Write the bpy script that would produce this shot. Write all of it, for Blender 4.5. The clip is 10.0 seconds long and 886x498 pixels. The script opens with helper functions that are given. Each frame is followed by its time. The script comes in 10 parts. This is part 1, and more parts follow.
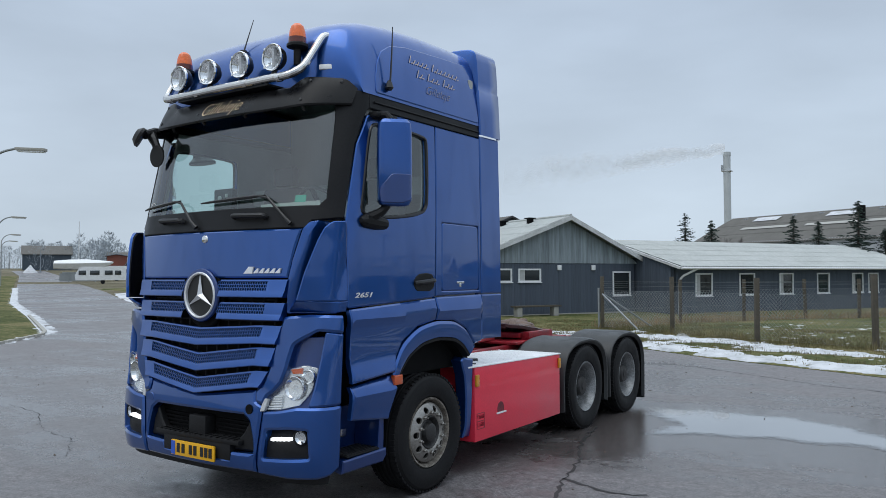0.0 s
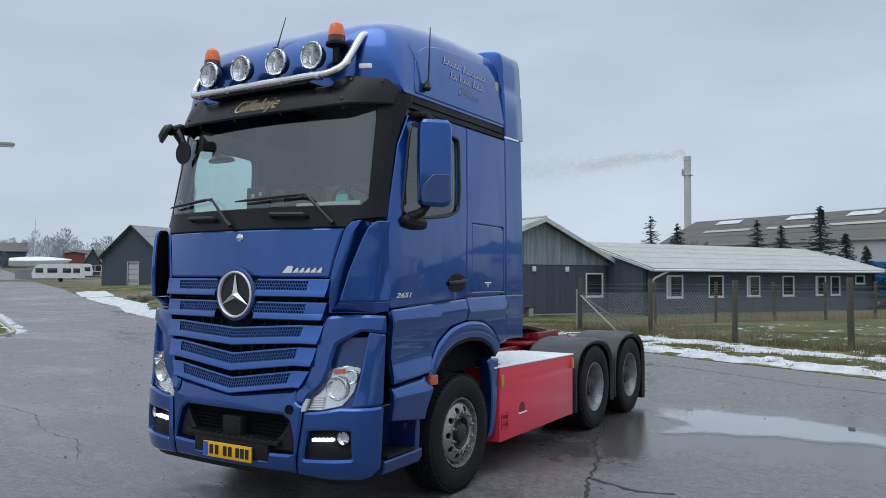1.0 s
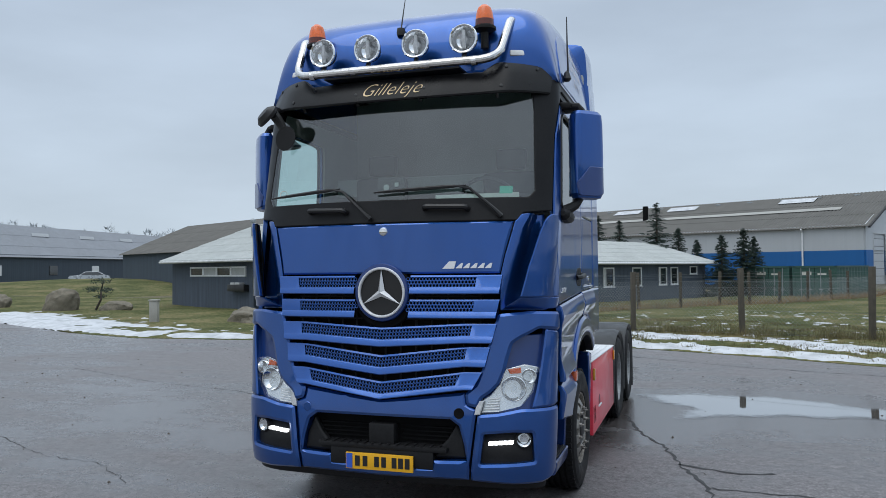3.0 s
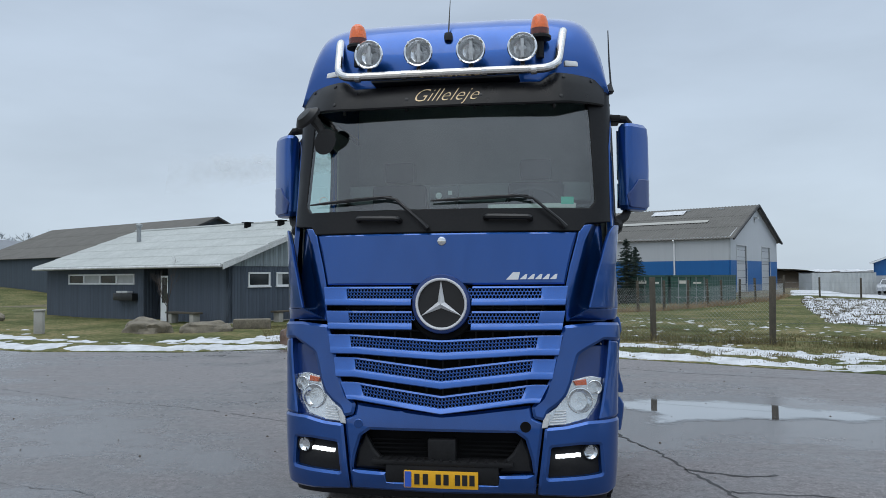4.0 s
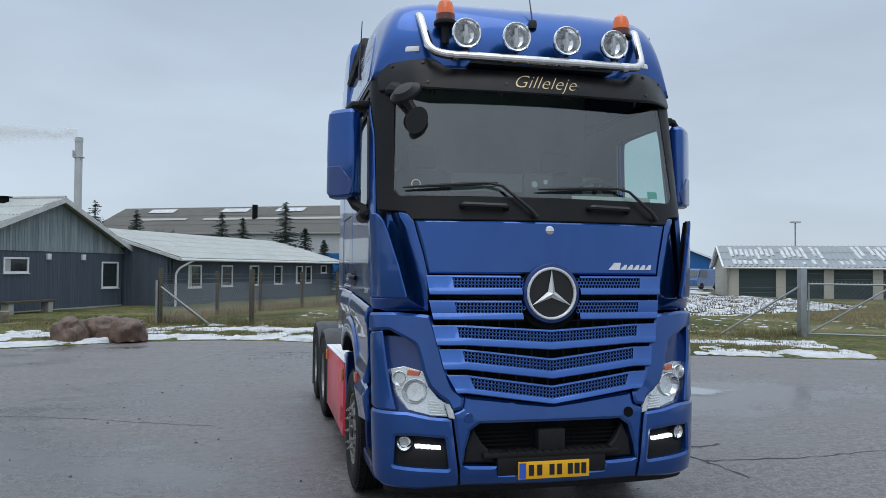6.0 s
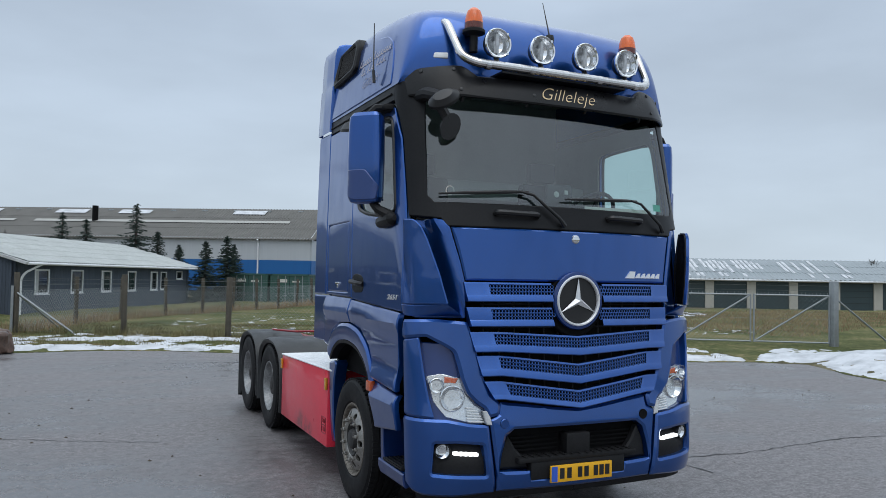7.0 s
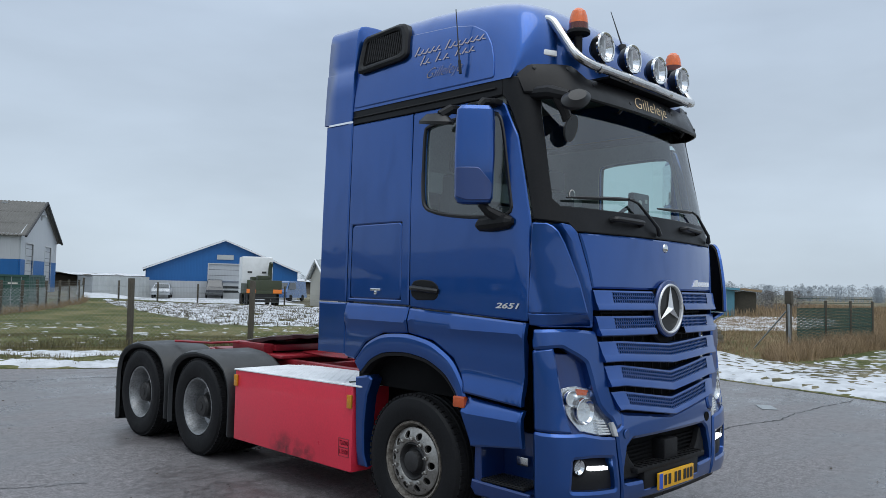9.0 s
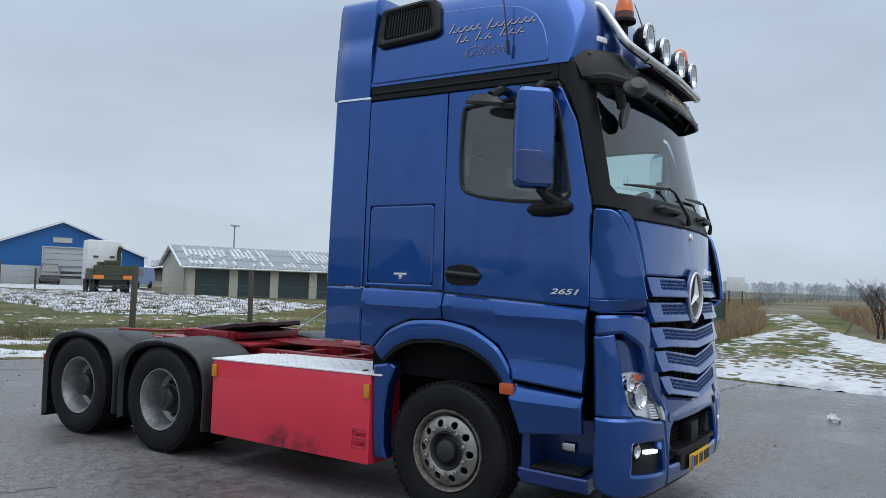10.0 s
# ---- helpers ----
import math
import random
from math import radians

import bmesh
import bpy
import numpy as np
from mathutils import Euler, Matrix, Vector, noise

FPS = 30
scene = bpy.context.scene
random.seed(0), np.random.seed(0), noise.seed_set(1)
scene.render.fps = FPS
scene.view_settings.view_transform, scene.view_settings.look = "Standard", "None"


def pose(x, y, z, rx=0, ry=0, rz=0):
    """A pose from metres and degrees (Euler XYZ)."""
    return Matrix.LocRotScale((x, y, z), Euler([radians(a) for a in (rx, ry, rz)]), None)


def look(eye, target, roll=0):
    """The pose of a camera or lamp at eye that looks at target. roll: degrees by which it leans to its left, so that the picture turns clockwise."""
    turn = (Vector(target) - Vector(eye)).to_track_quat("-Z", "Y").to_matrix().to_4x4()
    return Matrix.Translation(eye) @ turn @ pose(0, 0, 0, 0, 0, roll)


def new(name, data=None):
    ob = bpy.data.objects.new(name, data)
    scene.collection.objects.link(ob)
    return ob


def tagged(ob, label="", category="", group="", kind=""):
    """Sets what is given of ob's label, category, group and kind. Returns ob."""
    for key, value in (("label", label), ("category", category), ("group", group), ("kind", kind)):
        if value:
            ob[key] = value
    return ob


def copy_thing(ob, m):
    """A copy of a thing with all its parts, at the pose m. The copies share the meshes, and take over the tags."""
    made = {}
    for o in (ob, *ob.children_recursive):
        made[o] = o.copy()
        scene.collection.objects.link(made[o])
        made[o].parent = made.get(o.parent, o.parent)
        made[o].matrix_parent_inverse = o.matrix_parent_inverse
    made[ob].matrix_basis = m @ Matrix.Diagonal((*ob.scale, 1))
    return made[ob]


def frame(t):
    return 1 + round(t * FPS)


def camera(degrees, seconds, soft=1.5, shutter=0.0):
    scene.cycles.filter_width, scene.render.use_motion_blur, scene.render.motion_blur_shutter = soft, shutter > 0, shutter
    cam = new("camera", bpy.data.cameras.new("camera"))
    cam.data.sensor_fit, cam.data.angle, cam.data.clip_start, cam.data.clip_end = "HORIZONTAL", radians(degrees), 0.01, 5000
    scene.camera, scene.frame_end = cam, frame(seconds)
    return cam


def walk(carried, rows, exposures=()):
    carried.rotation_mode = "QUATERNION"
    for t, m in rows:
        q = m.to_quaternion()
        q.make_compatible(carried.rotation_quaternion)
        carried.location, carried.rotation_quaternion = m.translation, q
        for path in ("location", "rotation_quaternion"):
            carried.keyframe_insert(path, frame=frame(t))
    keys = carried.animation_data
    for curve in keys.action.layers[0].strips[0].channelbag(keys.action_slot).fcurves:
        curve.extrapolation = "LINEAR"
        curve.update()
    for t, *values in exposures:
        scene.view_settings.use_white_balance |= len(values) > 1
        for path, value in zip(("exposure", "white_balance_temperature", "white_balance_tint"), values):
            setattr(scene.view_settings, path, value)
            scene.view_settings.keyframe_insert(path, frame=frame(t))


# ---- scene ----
cam = camera(59.6, 10.0, soft=0.75)
PATH = [
    (0, (5.062, -4.045, 1.84), (3.939, -2.391, 1.908), -0.2),
    (0.5, (4.897, -4.219, 1.829), (3.805, -2.545, 1.9), 0.0),
    (1, (4.568, -4.383, 1.841), (3.527, -2.676, 1.91), 0.2),
    (1.5, (4.076, -4.527, 1.838), (3.11, -2.777, 1.9), 0.1),
    (2, (3.499, -4.798, 1.851), (2.624, -3.0, 1.904), -0.1),
    (2.5, (2.87, -5.019, 1.835), (2.11, -3.17, 1.886), -0.4),
    (3, (2.199, -5.248, 1.85), (1.572, -3.35, 1.904), -0.5),
    (3.2, (1.915, -5.331, 1.883), (1.355, -3.412, 1.942), -0.4),
    (4.3, (0.461, -5.491, 1.877), (0.254, -3.504, 1.952), -0.4),
    (4.5, (0.173, -5.54, 1.853), (0.043, -3.546, 1.929), -0.4),
    (5, (-0.589, -5.495, 1.831), (-0.526, -3.497, 1.898), -0.0),
    (5.5, (-1.305, -5.394, 1.846), (-1.046, -3.411, 1.902), 0.3),
    (5.7, (-1.581, -5.285, 1.871), (-1.244, -3.315, 1.922), 0.3),
    (6.8, (-2.991, -4.887, 1.831), (-2.236, -3.036, 1.899), 1.1),
    (7, (-3.236, -4.738, 1.839), (-2.406, -2.92, 1.913), 1.0),
    (7.5, (-3.794, -4.392, 1.855), (-2.804, -2.656, 1.935), 1.1),
    (8, (-4.356, -3.919, 1.836), (-3.216, -2.278, 1.927), 1.1),
    (8.5, (-4.831, -3.413, 1.82), (-3.548, -1.881, 1.92), 1.3),
    (9, (-5.282, -2.838, 1.811), (-3.855, -1.441, 1.908), 1.4),
    (9.5, (-5.687, -2.24, 1.764), (-4.125, -0.994, 1.862), 1.8),
    (10, (-6.032, -1.638, 1.735), (-4.357, -0.548, 1.817), 2.1),
]
walk(cam, [(t, look(eye, target, roll)) for t, eye, target, roll in PATH])
from mathutils import geometry

# ---- world and light ----
world = bpy.data.worlds.new("overcast")
scene.world = world
world.use_nodes = True
wn, wl = world.node_tree.nodes, world.node_tree.links
wn.clear()
w_out = wn.new("ShaderNodeOutputWorld")
w_bg = wn.new("ShaderNodeBackground")
w_sky = wn.new("ShaderNodeTexSky")
w_sky.sky_type = "NISHITA"
w_sky.sun_disc = False
w_sky.sun_elevation = radians(22)
w_sky.sun_rotation = radians(200)
w_tc = wn.new("ShaderNodeTexCoord")
w_sep = wn.new("ShaderNodeSeparateXYZ")
wl.new(w_tc.outputs["Generated"], w_sep.inputs[0])
w_ramp = wn.new("ShaderNodeValToRGB")
wl.new(w_sep.outputs[2], w_ramp.inputs[0])
cr = w_ramp.color_ramp
cr.elements[0].position, cr.elements[0].color = 0.0, (0.51, 0.605, 0.705, 1)
cr.elements[1].position, cr.elements[1].color = 1.0, (1.36, 1.53, 1.70, 1)
e = cr.elements.new(0.10)
e.color = (0.53, 0.625, 0.735, 1)
e = cr.elements.new(0.32)
e.color = (0.455, 0.545, 0.665, 1)
e = cr.elements.new(0.55)
e.color = (0.74, 0.86, 1.0, 1)
w_map = wn.new("ShaderNodeMapping")
w_map.inputs["Scale"].default_value = (1.0, 1.0, 3.2)
wl.new(w_tc.outputs["Generated"], w_map.inputs[0])
w_noise = wn.new("ShaderNodeTexNoise")
w_noise.inputs["Scale"].default_value = 2.6
w_noise.inputs["Detail"].default_value = 5.0
w_noise.inputs["Roughness"].default_value = 0.5
wl.new(w_map.outputs[0], w_noise.inputs["Vector"])
w_rng = wn.new("ShaderNodeMapRange")
w_rng.inputs["From Min"].default_value, w_rng.inputs["From Max"].default_value = 0.3, 0.7
w_rng.inputs["To Min"].default_value, w_rng.inputs["To Max"].default_value = 0.9, 1.1
wl.new(w_noise.outputs[0], w_rng.inputs[0])
w_mul = wn.new("ShaderNodeVectorMath")
w_mul.operation = "SCALE"
wl.new(w_ramp.outputs[0], w_mul.inputs[0])
wl.new(w_rng.outputs[0], w_mul.inputs["Scale"])
w_skys = wn.new("ShaderNodeVectorMath")
w_skys.operation = "SCALE"
w_skys.inputs["Scale"].default_value = 0.006
wl.new(w_sky.outputs[0], w_skys.inputs[0])
w_add = wn.new("ShaderNodeVectorMath")
w_add.operation = "ADD"
wl.new(w_mul.outputs[0], w_add.inputs[0])
wl.new(w_skys.outputs[0], w_add.inputs[1])
wl.new(w_add.outputs[0], w_bg.inputs["Color"])
w_bg.inputs["Strength"].default_value = 1.0
wl.new(w_bg.outputs[0], w_out.inputs["Surface"])

sun = new("sun", bpy.data.lights.new("sun", "SUN"))
sun.data.energy = 0.8
sun.data.angle = radians(50)
sun.data.color = (1.0, 0.97, 0.93)
sun.matrix_world = look((0, 0, 50), (6, 20, 0))


# ---- materials ----
def nodes_of(name):
    m = bpy.data.materials.new(name)
    m.use_nodes = True
    nt = m.node_tree
    return m, nt.nodes, nt.links, nt.nodes["Principled BSDF"]


def noise_node(n, l, scale, detail=4.0, coord=None, rough=0.55):
    t = n.new("ShaderNodeTexNoise")
    t.inputs["Scale"].default_value = scale
    t.inputs["Detail"].default_value = detail
    t.inputs["Roughness"].default_value = rough
    if coord is not None:
        l.new(coord, t.inputs["Vector"])
    return t


def ramp_node(n, l, fac, stops):
    r = n.new("ShaderNodeValToRGB")
    el = r.color_ramp.elements
    el[0].position, el[0].color = stops[0][0], (*stops[0][1], 1)
    el[1].position, el[1].color = stops[-1][0], (*stops[-1][1], 1)
    for p, c in stops[1:-1]:
        x = el.new(p)
        x.color = (*c, 1)
    l.new(fac, r.inputs[0])
    return r


def range_node(n, l, val, a, b, lo, hi):
    r = n.new("ShaderNodeMapRange")
    r.inputs["From Min"].default_value, r.inputs["From Max"].default_value = a, b
    r.inputs["To Min"].default_value, r.inputs["To Max"].default_value = lo, hi
    l.new(val, r.inputs[0])
    return r


def mat(name, col, rough=0.5, metal=0.0, coat=0.0, var=0.15, scale=3.0, fine=60.0, bump=0.0, bscale=120.0, col2=None, rvar=0.12, piece=0.0, emit=0.0):
    """Colour with wear at two scales, rough and bumpy in world metres."""
    m, n, l, b = nodes_of(name)
    geo = n.new("ShaderNodeNewGeometry")
    pos = geo.outputs["Position"]
    n1 = noise_node(n, l, scale, 5.0, pos)
    n2 = noise_node(n, l, fine, 3.0, pos)
    mix = n.new("ShaderNodeMath")
    mix.operation = "MULTIPLY_ADD"
    l.new(n2.outputs[0], mix.inputs[0])
    mix.inputs[1].default_value = 0.45
    sc = n.new("ShaderNodeMath")
    sc.operation = "MULTIPLY"
    l.new(n1.outputs[0], sc.inputs[0])
    sc.inputs[1].default_value = 0.55
    l.new(sc.outputs[0], mix.inputs[2])
    lo = [max(0.0, c * (1 - var)) for c in col]
    hi = [min(1.0, c * (1 + var)) for c in col] if col2 is None else col2
    r = ramp_node(n, l, mix.outputs[0], [(0.33, lo), (0.67, hi)])
    out = r.outputs[0]
    if piece:
        info = n.new("ShaderNodeObjectInfo")
        pr = range_node(n, l, info.outputs["Random"], 0, 1, 1 - piece, 1 + piece)
        mu = n.new("ShaderNodeVectorMath")
        mu.operation = "SCALE"
        l.new(out, mu.inputs[0])
        l.new(pr.outputs[0], mu.inputs["Scale"])
        out = mu.outputs[0]
    l.new(out, b.inputs["Base Color"])
    rr = range_node(n, l, n1.outputs[0], 0.3, 0.7, max(0.02, rough - rvar), min(1.0, rough + rvar))
    l.new(rr.outputs[0], b.inputs["Roughness"])
    b.inputs["Metallic"].default_value = metal
    b.inputs["Coat Weight"].default_value = coat
    b.inputs["Coat Roughness"].default_value = 0.06
    if bump:
        n3 = noise_node(n, l, bscale, 4.0, pos)
        bp = n.new("ShaderNodeBump")
        bp.inputs["Strength"].default_value = bump
        bp.inputs["Distance"].default_value = 0.01
        l.new(n3.outputs[0], bp.inputs["Height"])
        l.new(bp.outputs[0], b.inputs["Normal"])
    if emit:
        b.inputs["Emission Color"].default_value = (*col, 1)
        b.inputs["Emission Strength"].default_value = emit
    return m


def paint_mat(name, col, rough=0.32, metal=0.35, coat=0.8):
    """Metallic lacquer with fine flakes, and a film of road grime in streaks and speckles."""
    m, n, l, b = nodes_of(name)
    geo = n.new("ShaderNodeNewGeometry")
    pos = geo.outputs["Position"]
    mp = n.new("ShaderNodeMapping")
    mp.inputs["Scale"].default_value = (3.0, 3.0, 0.8)
    l.new(pos, mp.inputs[0])
    streak = noise_node(n, l, 2.2, 6.0, mp.outputs[0], 0.62)
    speck = noise_node(n, l, 75.0, 4.0, pos, 0.7)
    fl = noise_node(n, l, 900.0, 1.0, pos)
    dirt = n.new("ShaderNodeMath")
    dirt.operation = "MULTIPLY"
    d1 = range_node(n, l, streak.outputs[0], 0.46, 0.8, 0.0, 0.7)
    d2 = range_node(n, l, speck.outputs[0], 0.38, 0.7, 0.25, 1.0)
    l.new(d1.outputs[0], dirt.inputs[0])
    l.new(d2.outputs[0], dirt.inputs[1])
    r = ramp_node(n, l, fl.outputs[0], [(0.3, [c * 0.86 for c in col]), (0.7, [min(1, c * 1.14) for c in col])])
    mx = n.new("ShaderNodeMix")
    mx.data_type = "RGBA"
    l.new(dirt.outputs[0], mx.inputs["Factor"])
    l.new(r.outputs[0], mx.inputs[6])
    mx.inputs[7].default_value = (*[0.75 * c + 0.018 for c in col], 1)
    l.new(mx.outputs[2], b.inputs["Base Color"])
    rr = range_node(n, l, dirt.outputs[0], 0.0, 0.7, rough, rough + 0.22)
    l.new(rr.outputs[0], b.inputs["Roughness"])
    b.inputs["Metallic"].default_value = metal
    cw = range_node(n, l, dirt.outputs[0], 0.0, 0.7, coat, coat * 0.45)
    l.new(cw.outputs[0], b.inputs["Coat Weight"])
    cr2 = range_node(n, l, dirt.outputs[0], 0.0, 0.7, 0.03, 0.16)
    l.new(cr2.outputs[0], b.inputs["Coat Roughness"])
    wave = noise_node(n, l, 1.3, 2.0, pos)
    bp = n.new("ShaderNodeBump")
    bp.inputs["Strength"].default_value = 0.06
    bp.inputs["Distance"].default_value = 0.03
    l.new(wave.outputs[0], bp.inputs["Height"])
    l.new(bp.outputs[0], b.inputs["Normal"])
    l.new(bp.outputs[0], b.inputs["Coat Normal"])
    return m


def glass_mat(name, tint, face=0.05, rough=0.0):
    """A pane: tinted see-through film with the mirror gloss of glass, face being its gloss seen squarely."""
    m, n, l, b = nodes_of(name)
    n.remove(b)
    out = n["Material Output"]
    tr = n.new("ShaderNodeBsdfTransparent")
    tr.inputs[0].default_value = (*tint, 1)
    gl = n.new("ShaderNodeBsdfGlossy")
    gl.inputs["Roughness"].default_value = rough
    lw = n.new("ShaderNodeLayerWeight")
    lw.inputs["Blend"].default_value = 0.5
    pw = n.new("ShaderNodeMath")
    pw.operation = "POWER"
    pw.inputs[1].default_value = 4.5
    l.new(lw.outputs["Facing"], pw.inputs[0])
    fr = range_node(n, l, pw.outputs[0], 0.0, 1.0, face, 1.0)
    mx = n.new("ShaderNodeMixShader")
    l.new(fr.outputs[0], mx.inputs[0])
    l.new(tr.outputs[0], mx.inputs[1])
    l.new(gl.outputs[0], mx.inputs[2])
    l.new(mx.outputs[0], out.inputs["Surface"])
    return m


def add_stain(m, where, size, col, zlo, zhi):
    """A blotch of soot round a place, broken up by noise."""
    n, l = m.node_tree.nodes, m.node_tree.links
    b = n["Principled BSDF"]
    old = b.inputs["Base Color"].links[0].from_socket
    pos = n.new("ShaderNodeNewGeometry").outputs["Position"]
    d = n.new("ShaderNodeVectorMath")
    d.operation = "SUBTRACT"
    l.new(pos, d.inputs[0])
    d.inputs[1].default_value = where
    sc = n.new("ShaderNodeVectorMath")
    sc.operation = "DIVIDE"
    l.new(d.outputs[0], sc.inputs[0])
    sc.inputs[1].default_value = size
    ln = n.new("ShaderNodeVectorMath")
    ln.operation = "LENGTH"
    l.new(sc.outputs[0], ln.inputs[0])
    nn = noise_node(n, l, 9.0, 5.0, pos, 0.65)
    f = n.new("ShaderNodeMath")
    f.operation = "MULTIPLY"
    l.new(range_node(n, l, ln.outputs["Value"], 0.15, 1.0, 1.0, 0.0).outputs[0], f.inputs[0])
    l.new(range_node(n, l, nn.outputs[0], 0.38, 0.62, 0.1, 1.0).outputs[0], f.inputs[1])
    mx = n.new("ShaderNodeMix")
    mx.data_type = "RGBA"
    l.new(f.outputs[0], mx.inputs["Factor"])
    l.new(old, mx.inputs[6])
    mx.inputs[7].default_value = (*col, 1)
    l.new(mx.outputs[2], b.inputs["Base Color"])


M = {}
M["blue"] = paint_mat("truck_blue", (0.0095, 0.076, 0.31), 0.28, 0.8, 1.0)
# body blue darkened: own tone of dish and mirror cover, painted shade in recesses
M["blue_dark"] = paint_mat("truck_blue_deep_and_shade", (0.006, 0.036, 0.17), 0.3, 0.35, 0.8)
M["black"] = mat("black_plastic", (0.013, 0.013, 0.014), 0.52, bump=0.12, bscale=300, var=0.35, scale=4)
M["cowl"] = mat("cowl_black", (0.009, 0.009, 0.010), 0.42, var=0.3)
M["visor"] = mat("visor_black", (0.009, 0.009, 0.010), 0.34, var=0.35, scale=5, rvar=0.1)
# near-black that puts the shade of hollows into colour; also plain black parts
M["void"] = mat("black_and_recess_shade", (0.003, 0.003, 0.0035), 0.85, var=0.3)
M["chrome"] = mat("chrome", (0.78, 0.79, 0.8), 0.09, 1.0, var=0.06, rvar=0.05)
M["silver"] = mat("bright_silver", (0.74, 0.75, 0.77), 0.3, 0.25, 0.6, var=0.05, rvar=0.06)
M["steel"] = mat("polished_steel", (0.62, 0.61, 0.6), 0.2, 1.0, var=0.16, scale=7, rvar=0.09)
M["rim"] = mat("rim_steel", (0.33, 0.31, 0.285), 0.36, 0.75, var=0.35, scale=11, col2=(0.40, 0.385, 0.36))
M["rim_dish"] = mat("rusty_rim_dish", (0.13, 0.10, 0.075), 0.6, 0.3, var=0.5, scale=16, col2=(0.33, 0.30, 0.26))
M["rim_grey"] = mat("rim_grey_paint", (0.50, 0.51, 0.52), 0.45, 0.15, var=0.25, scale=10)
M["rim_deep"] = mat("deep_rim_grey", (0.20, 0.205, 0.21), 0.4, 0.4, var=0.35, scale=9, col2=(0.40, 0.41, 0.42))
M["mudguard"] = mat("faded_black_plastic", (0.016, 0.0175, 0.019), 0.45, var=0.35, scale=5, bump=0.1, bscale=200)
M["hub"] = mat("hub_dark", (0.035, 0.034, 0.034), 0.5, 0.3, var=0.4, scale=14)
M["tyre"] = mat("tyre_rubber", (0.010, 0.010, 0.011), 0.6, var=0.4, scale=6, bump=0.12, bscale=90)
M["red"] = mat("red_paint", (0.74, 0.032, 0.065), 0.35, 0.0, 0.35, var=0.09, scale=2.2, rvar=0.08)
M["red_frame"] = mat("chassis_red", (0.24, 0.010, 0.018), 0.4, 0.0, 0.3, var=0.5, scale=5, col2=(0.42, 0.02, 0.032), bump=0.1, bscale=50)
add_stain(M["red"], (-1.24, 3.02, 0.34), (0.5, 0.30, 0.16), (0.05, 0.012, 0.015), 0, 0)
add_stain(M["red"], (-1.24, 2.72, 0.33), (0.5, 0.16, 0.11), (0.06, 0.012, 0.015), 0, 0)
M["grease"] = mat("greasy_plate", (0.045, 0.014, 0.016), 0.35, 0.3, var=0.6, scale=9, bump=0.2, bscale=40)
M["deck"] = mat("chequer_plate", (0.80, 0.81, 0.82), 0.5, 0.0, var=0.14, scale=4)
M["soot"] = mat("soot_stain", (0.16, 0.02, 0.03), 0.6, var=0.5, scale=10)
M["beacon"] = mat("beacon_orange", (0.78, 0.13, 0.008), 0.2, 0.0, 0.5, var=0.12, scale=15)
M["beacon_low"] = mat("beacon_smoked", (0.12, 0.02, 0.01), 0.22, 0.0, 0.4, var=0.15, scale=15)
M["marker"] = mat("orange_marker", (0.55, 0.09, 0.02), 0.2, 0.0, 0.5, var=0.12)
M["amber"] = mat("amber_side", (0.6, 0.25, 0.01), 0.25, 0.0, 0.5, var=0.12)
M["tail"] = mat("red_lens", (0.4, 0.01, 0.02), 0.2, 0.0, 0.5, var=0.1)
M["plate"] = mat("plate_yellow", (0.82, 0.42, 0.015), 0.35, var=0.05, scale=10)
M["plate_blue"] = mat("plate_blue", (0.03, 0.10, 0.5), 0.35, var=0.05)
M["ink"] = mat("black_ink", (0.012, 0.012, 0.013), 0.4, var=0.1)
M["gold"] = mat("gold_lettering", (0.78, 0.58, 0.34), 0.4, 0.1, var=0.1)
M["silver_ink"] = mat("pale_lettering", (0.50, 0.42, 0.40), 0.5, 0.0, var=0.1)
M["led"] = mat("led_daylight", (0.95, 0.98, 1.0), 0.3, emit=1.7, var=0.0)
M["reflector"] = mat("lamp_reflector", (0.88, 0.89, 0.90), 0.13, 0.9, var=0.06, scale=18, bump=0.22, bscale=30)
M["lamp_house"] = mat("lamp_chrome_house", (0.74, 0.76, 0.77), 0.2, 0.75, var=0.1, scale=14, bump=0.12, bscale=60)
M["lens"] = glass_mat("lamp_lens", (0.96, 0.97, 0.98), 0.04)
M["lens"].name = "lamp_lens"
M["glass"] = glass_mat("cab_glass", (0.74, 0.90, 0.87), 0.15)
M["side_glass"] = glass_mat("side_glass", (0.76, 0.88, 0.86), 0.15)
M["mirror"] = mat("mirror_glass", (0.8, 0.82, 0.85), 0.02, 1.0, var=0.02, rvar=0.01)
M["trim"] = mat("cab_trim_grey", (0.36, 0.37, 0.36), 0.75, var=0.15, bump=0.1)
M["trim_dark"] = mat("cab_trim_dark", (0.035, 0.035, 0.037), 0.7, var=0.2, bump=0.1)
M["fabric"] = mat("seat_fabric", (0.06, 0.06, 0.065), 0.9, var=0.3, scale=20, bump=0.2)
M["paper"] = mat("pale_paper", (0.62, 0.6, 0.55), 0.7, var=0.08)
M["green"] = mat("green_sticker", (0.01, 0.33, 0.22), 0.4, var=0.1)
M["white"] = mat("white_paint", (0.74, 0.75, 0.75), 0.5, var=0.1, scale=2)

for key in ("visor", "cowl", "black", "tyre", "void"):
    M[key].node_tree.nodes["Principled BSDF"].inputs["Specular IOR Level"].default_value = 0.2


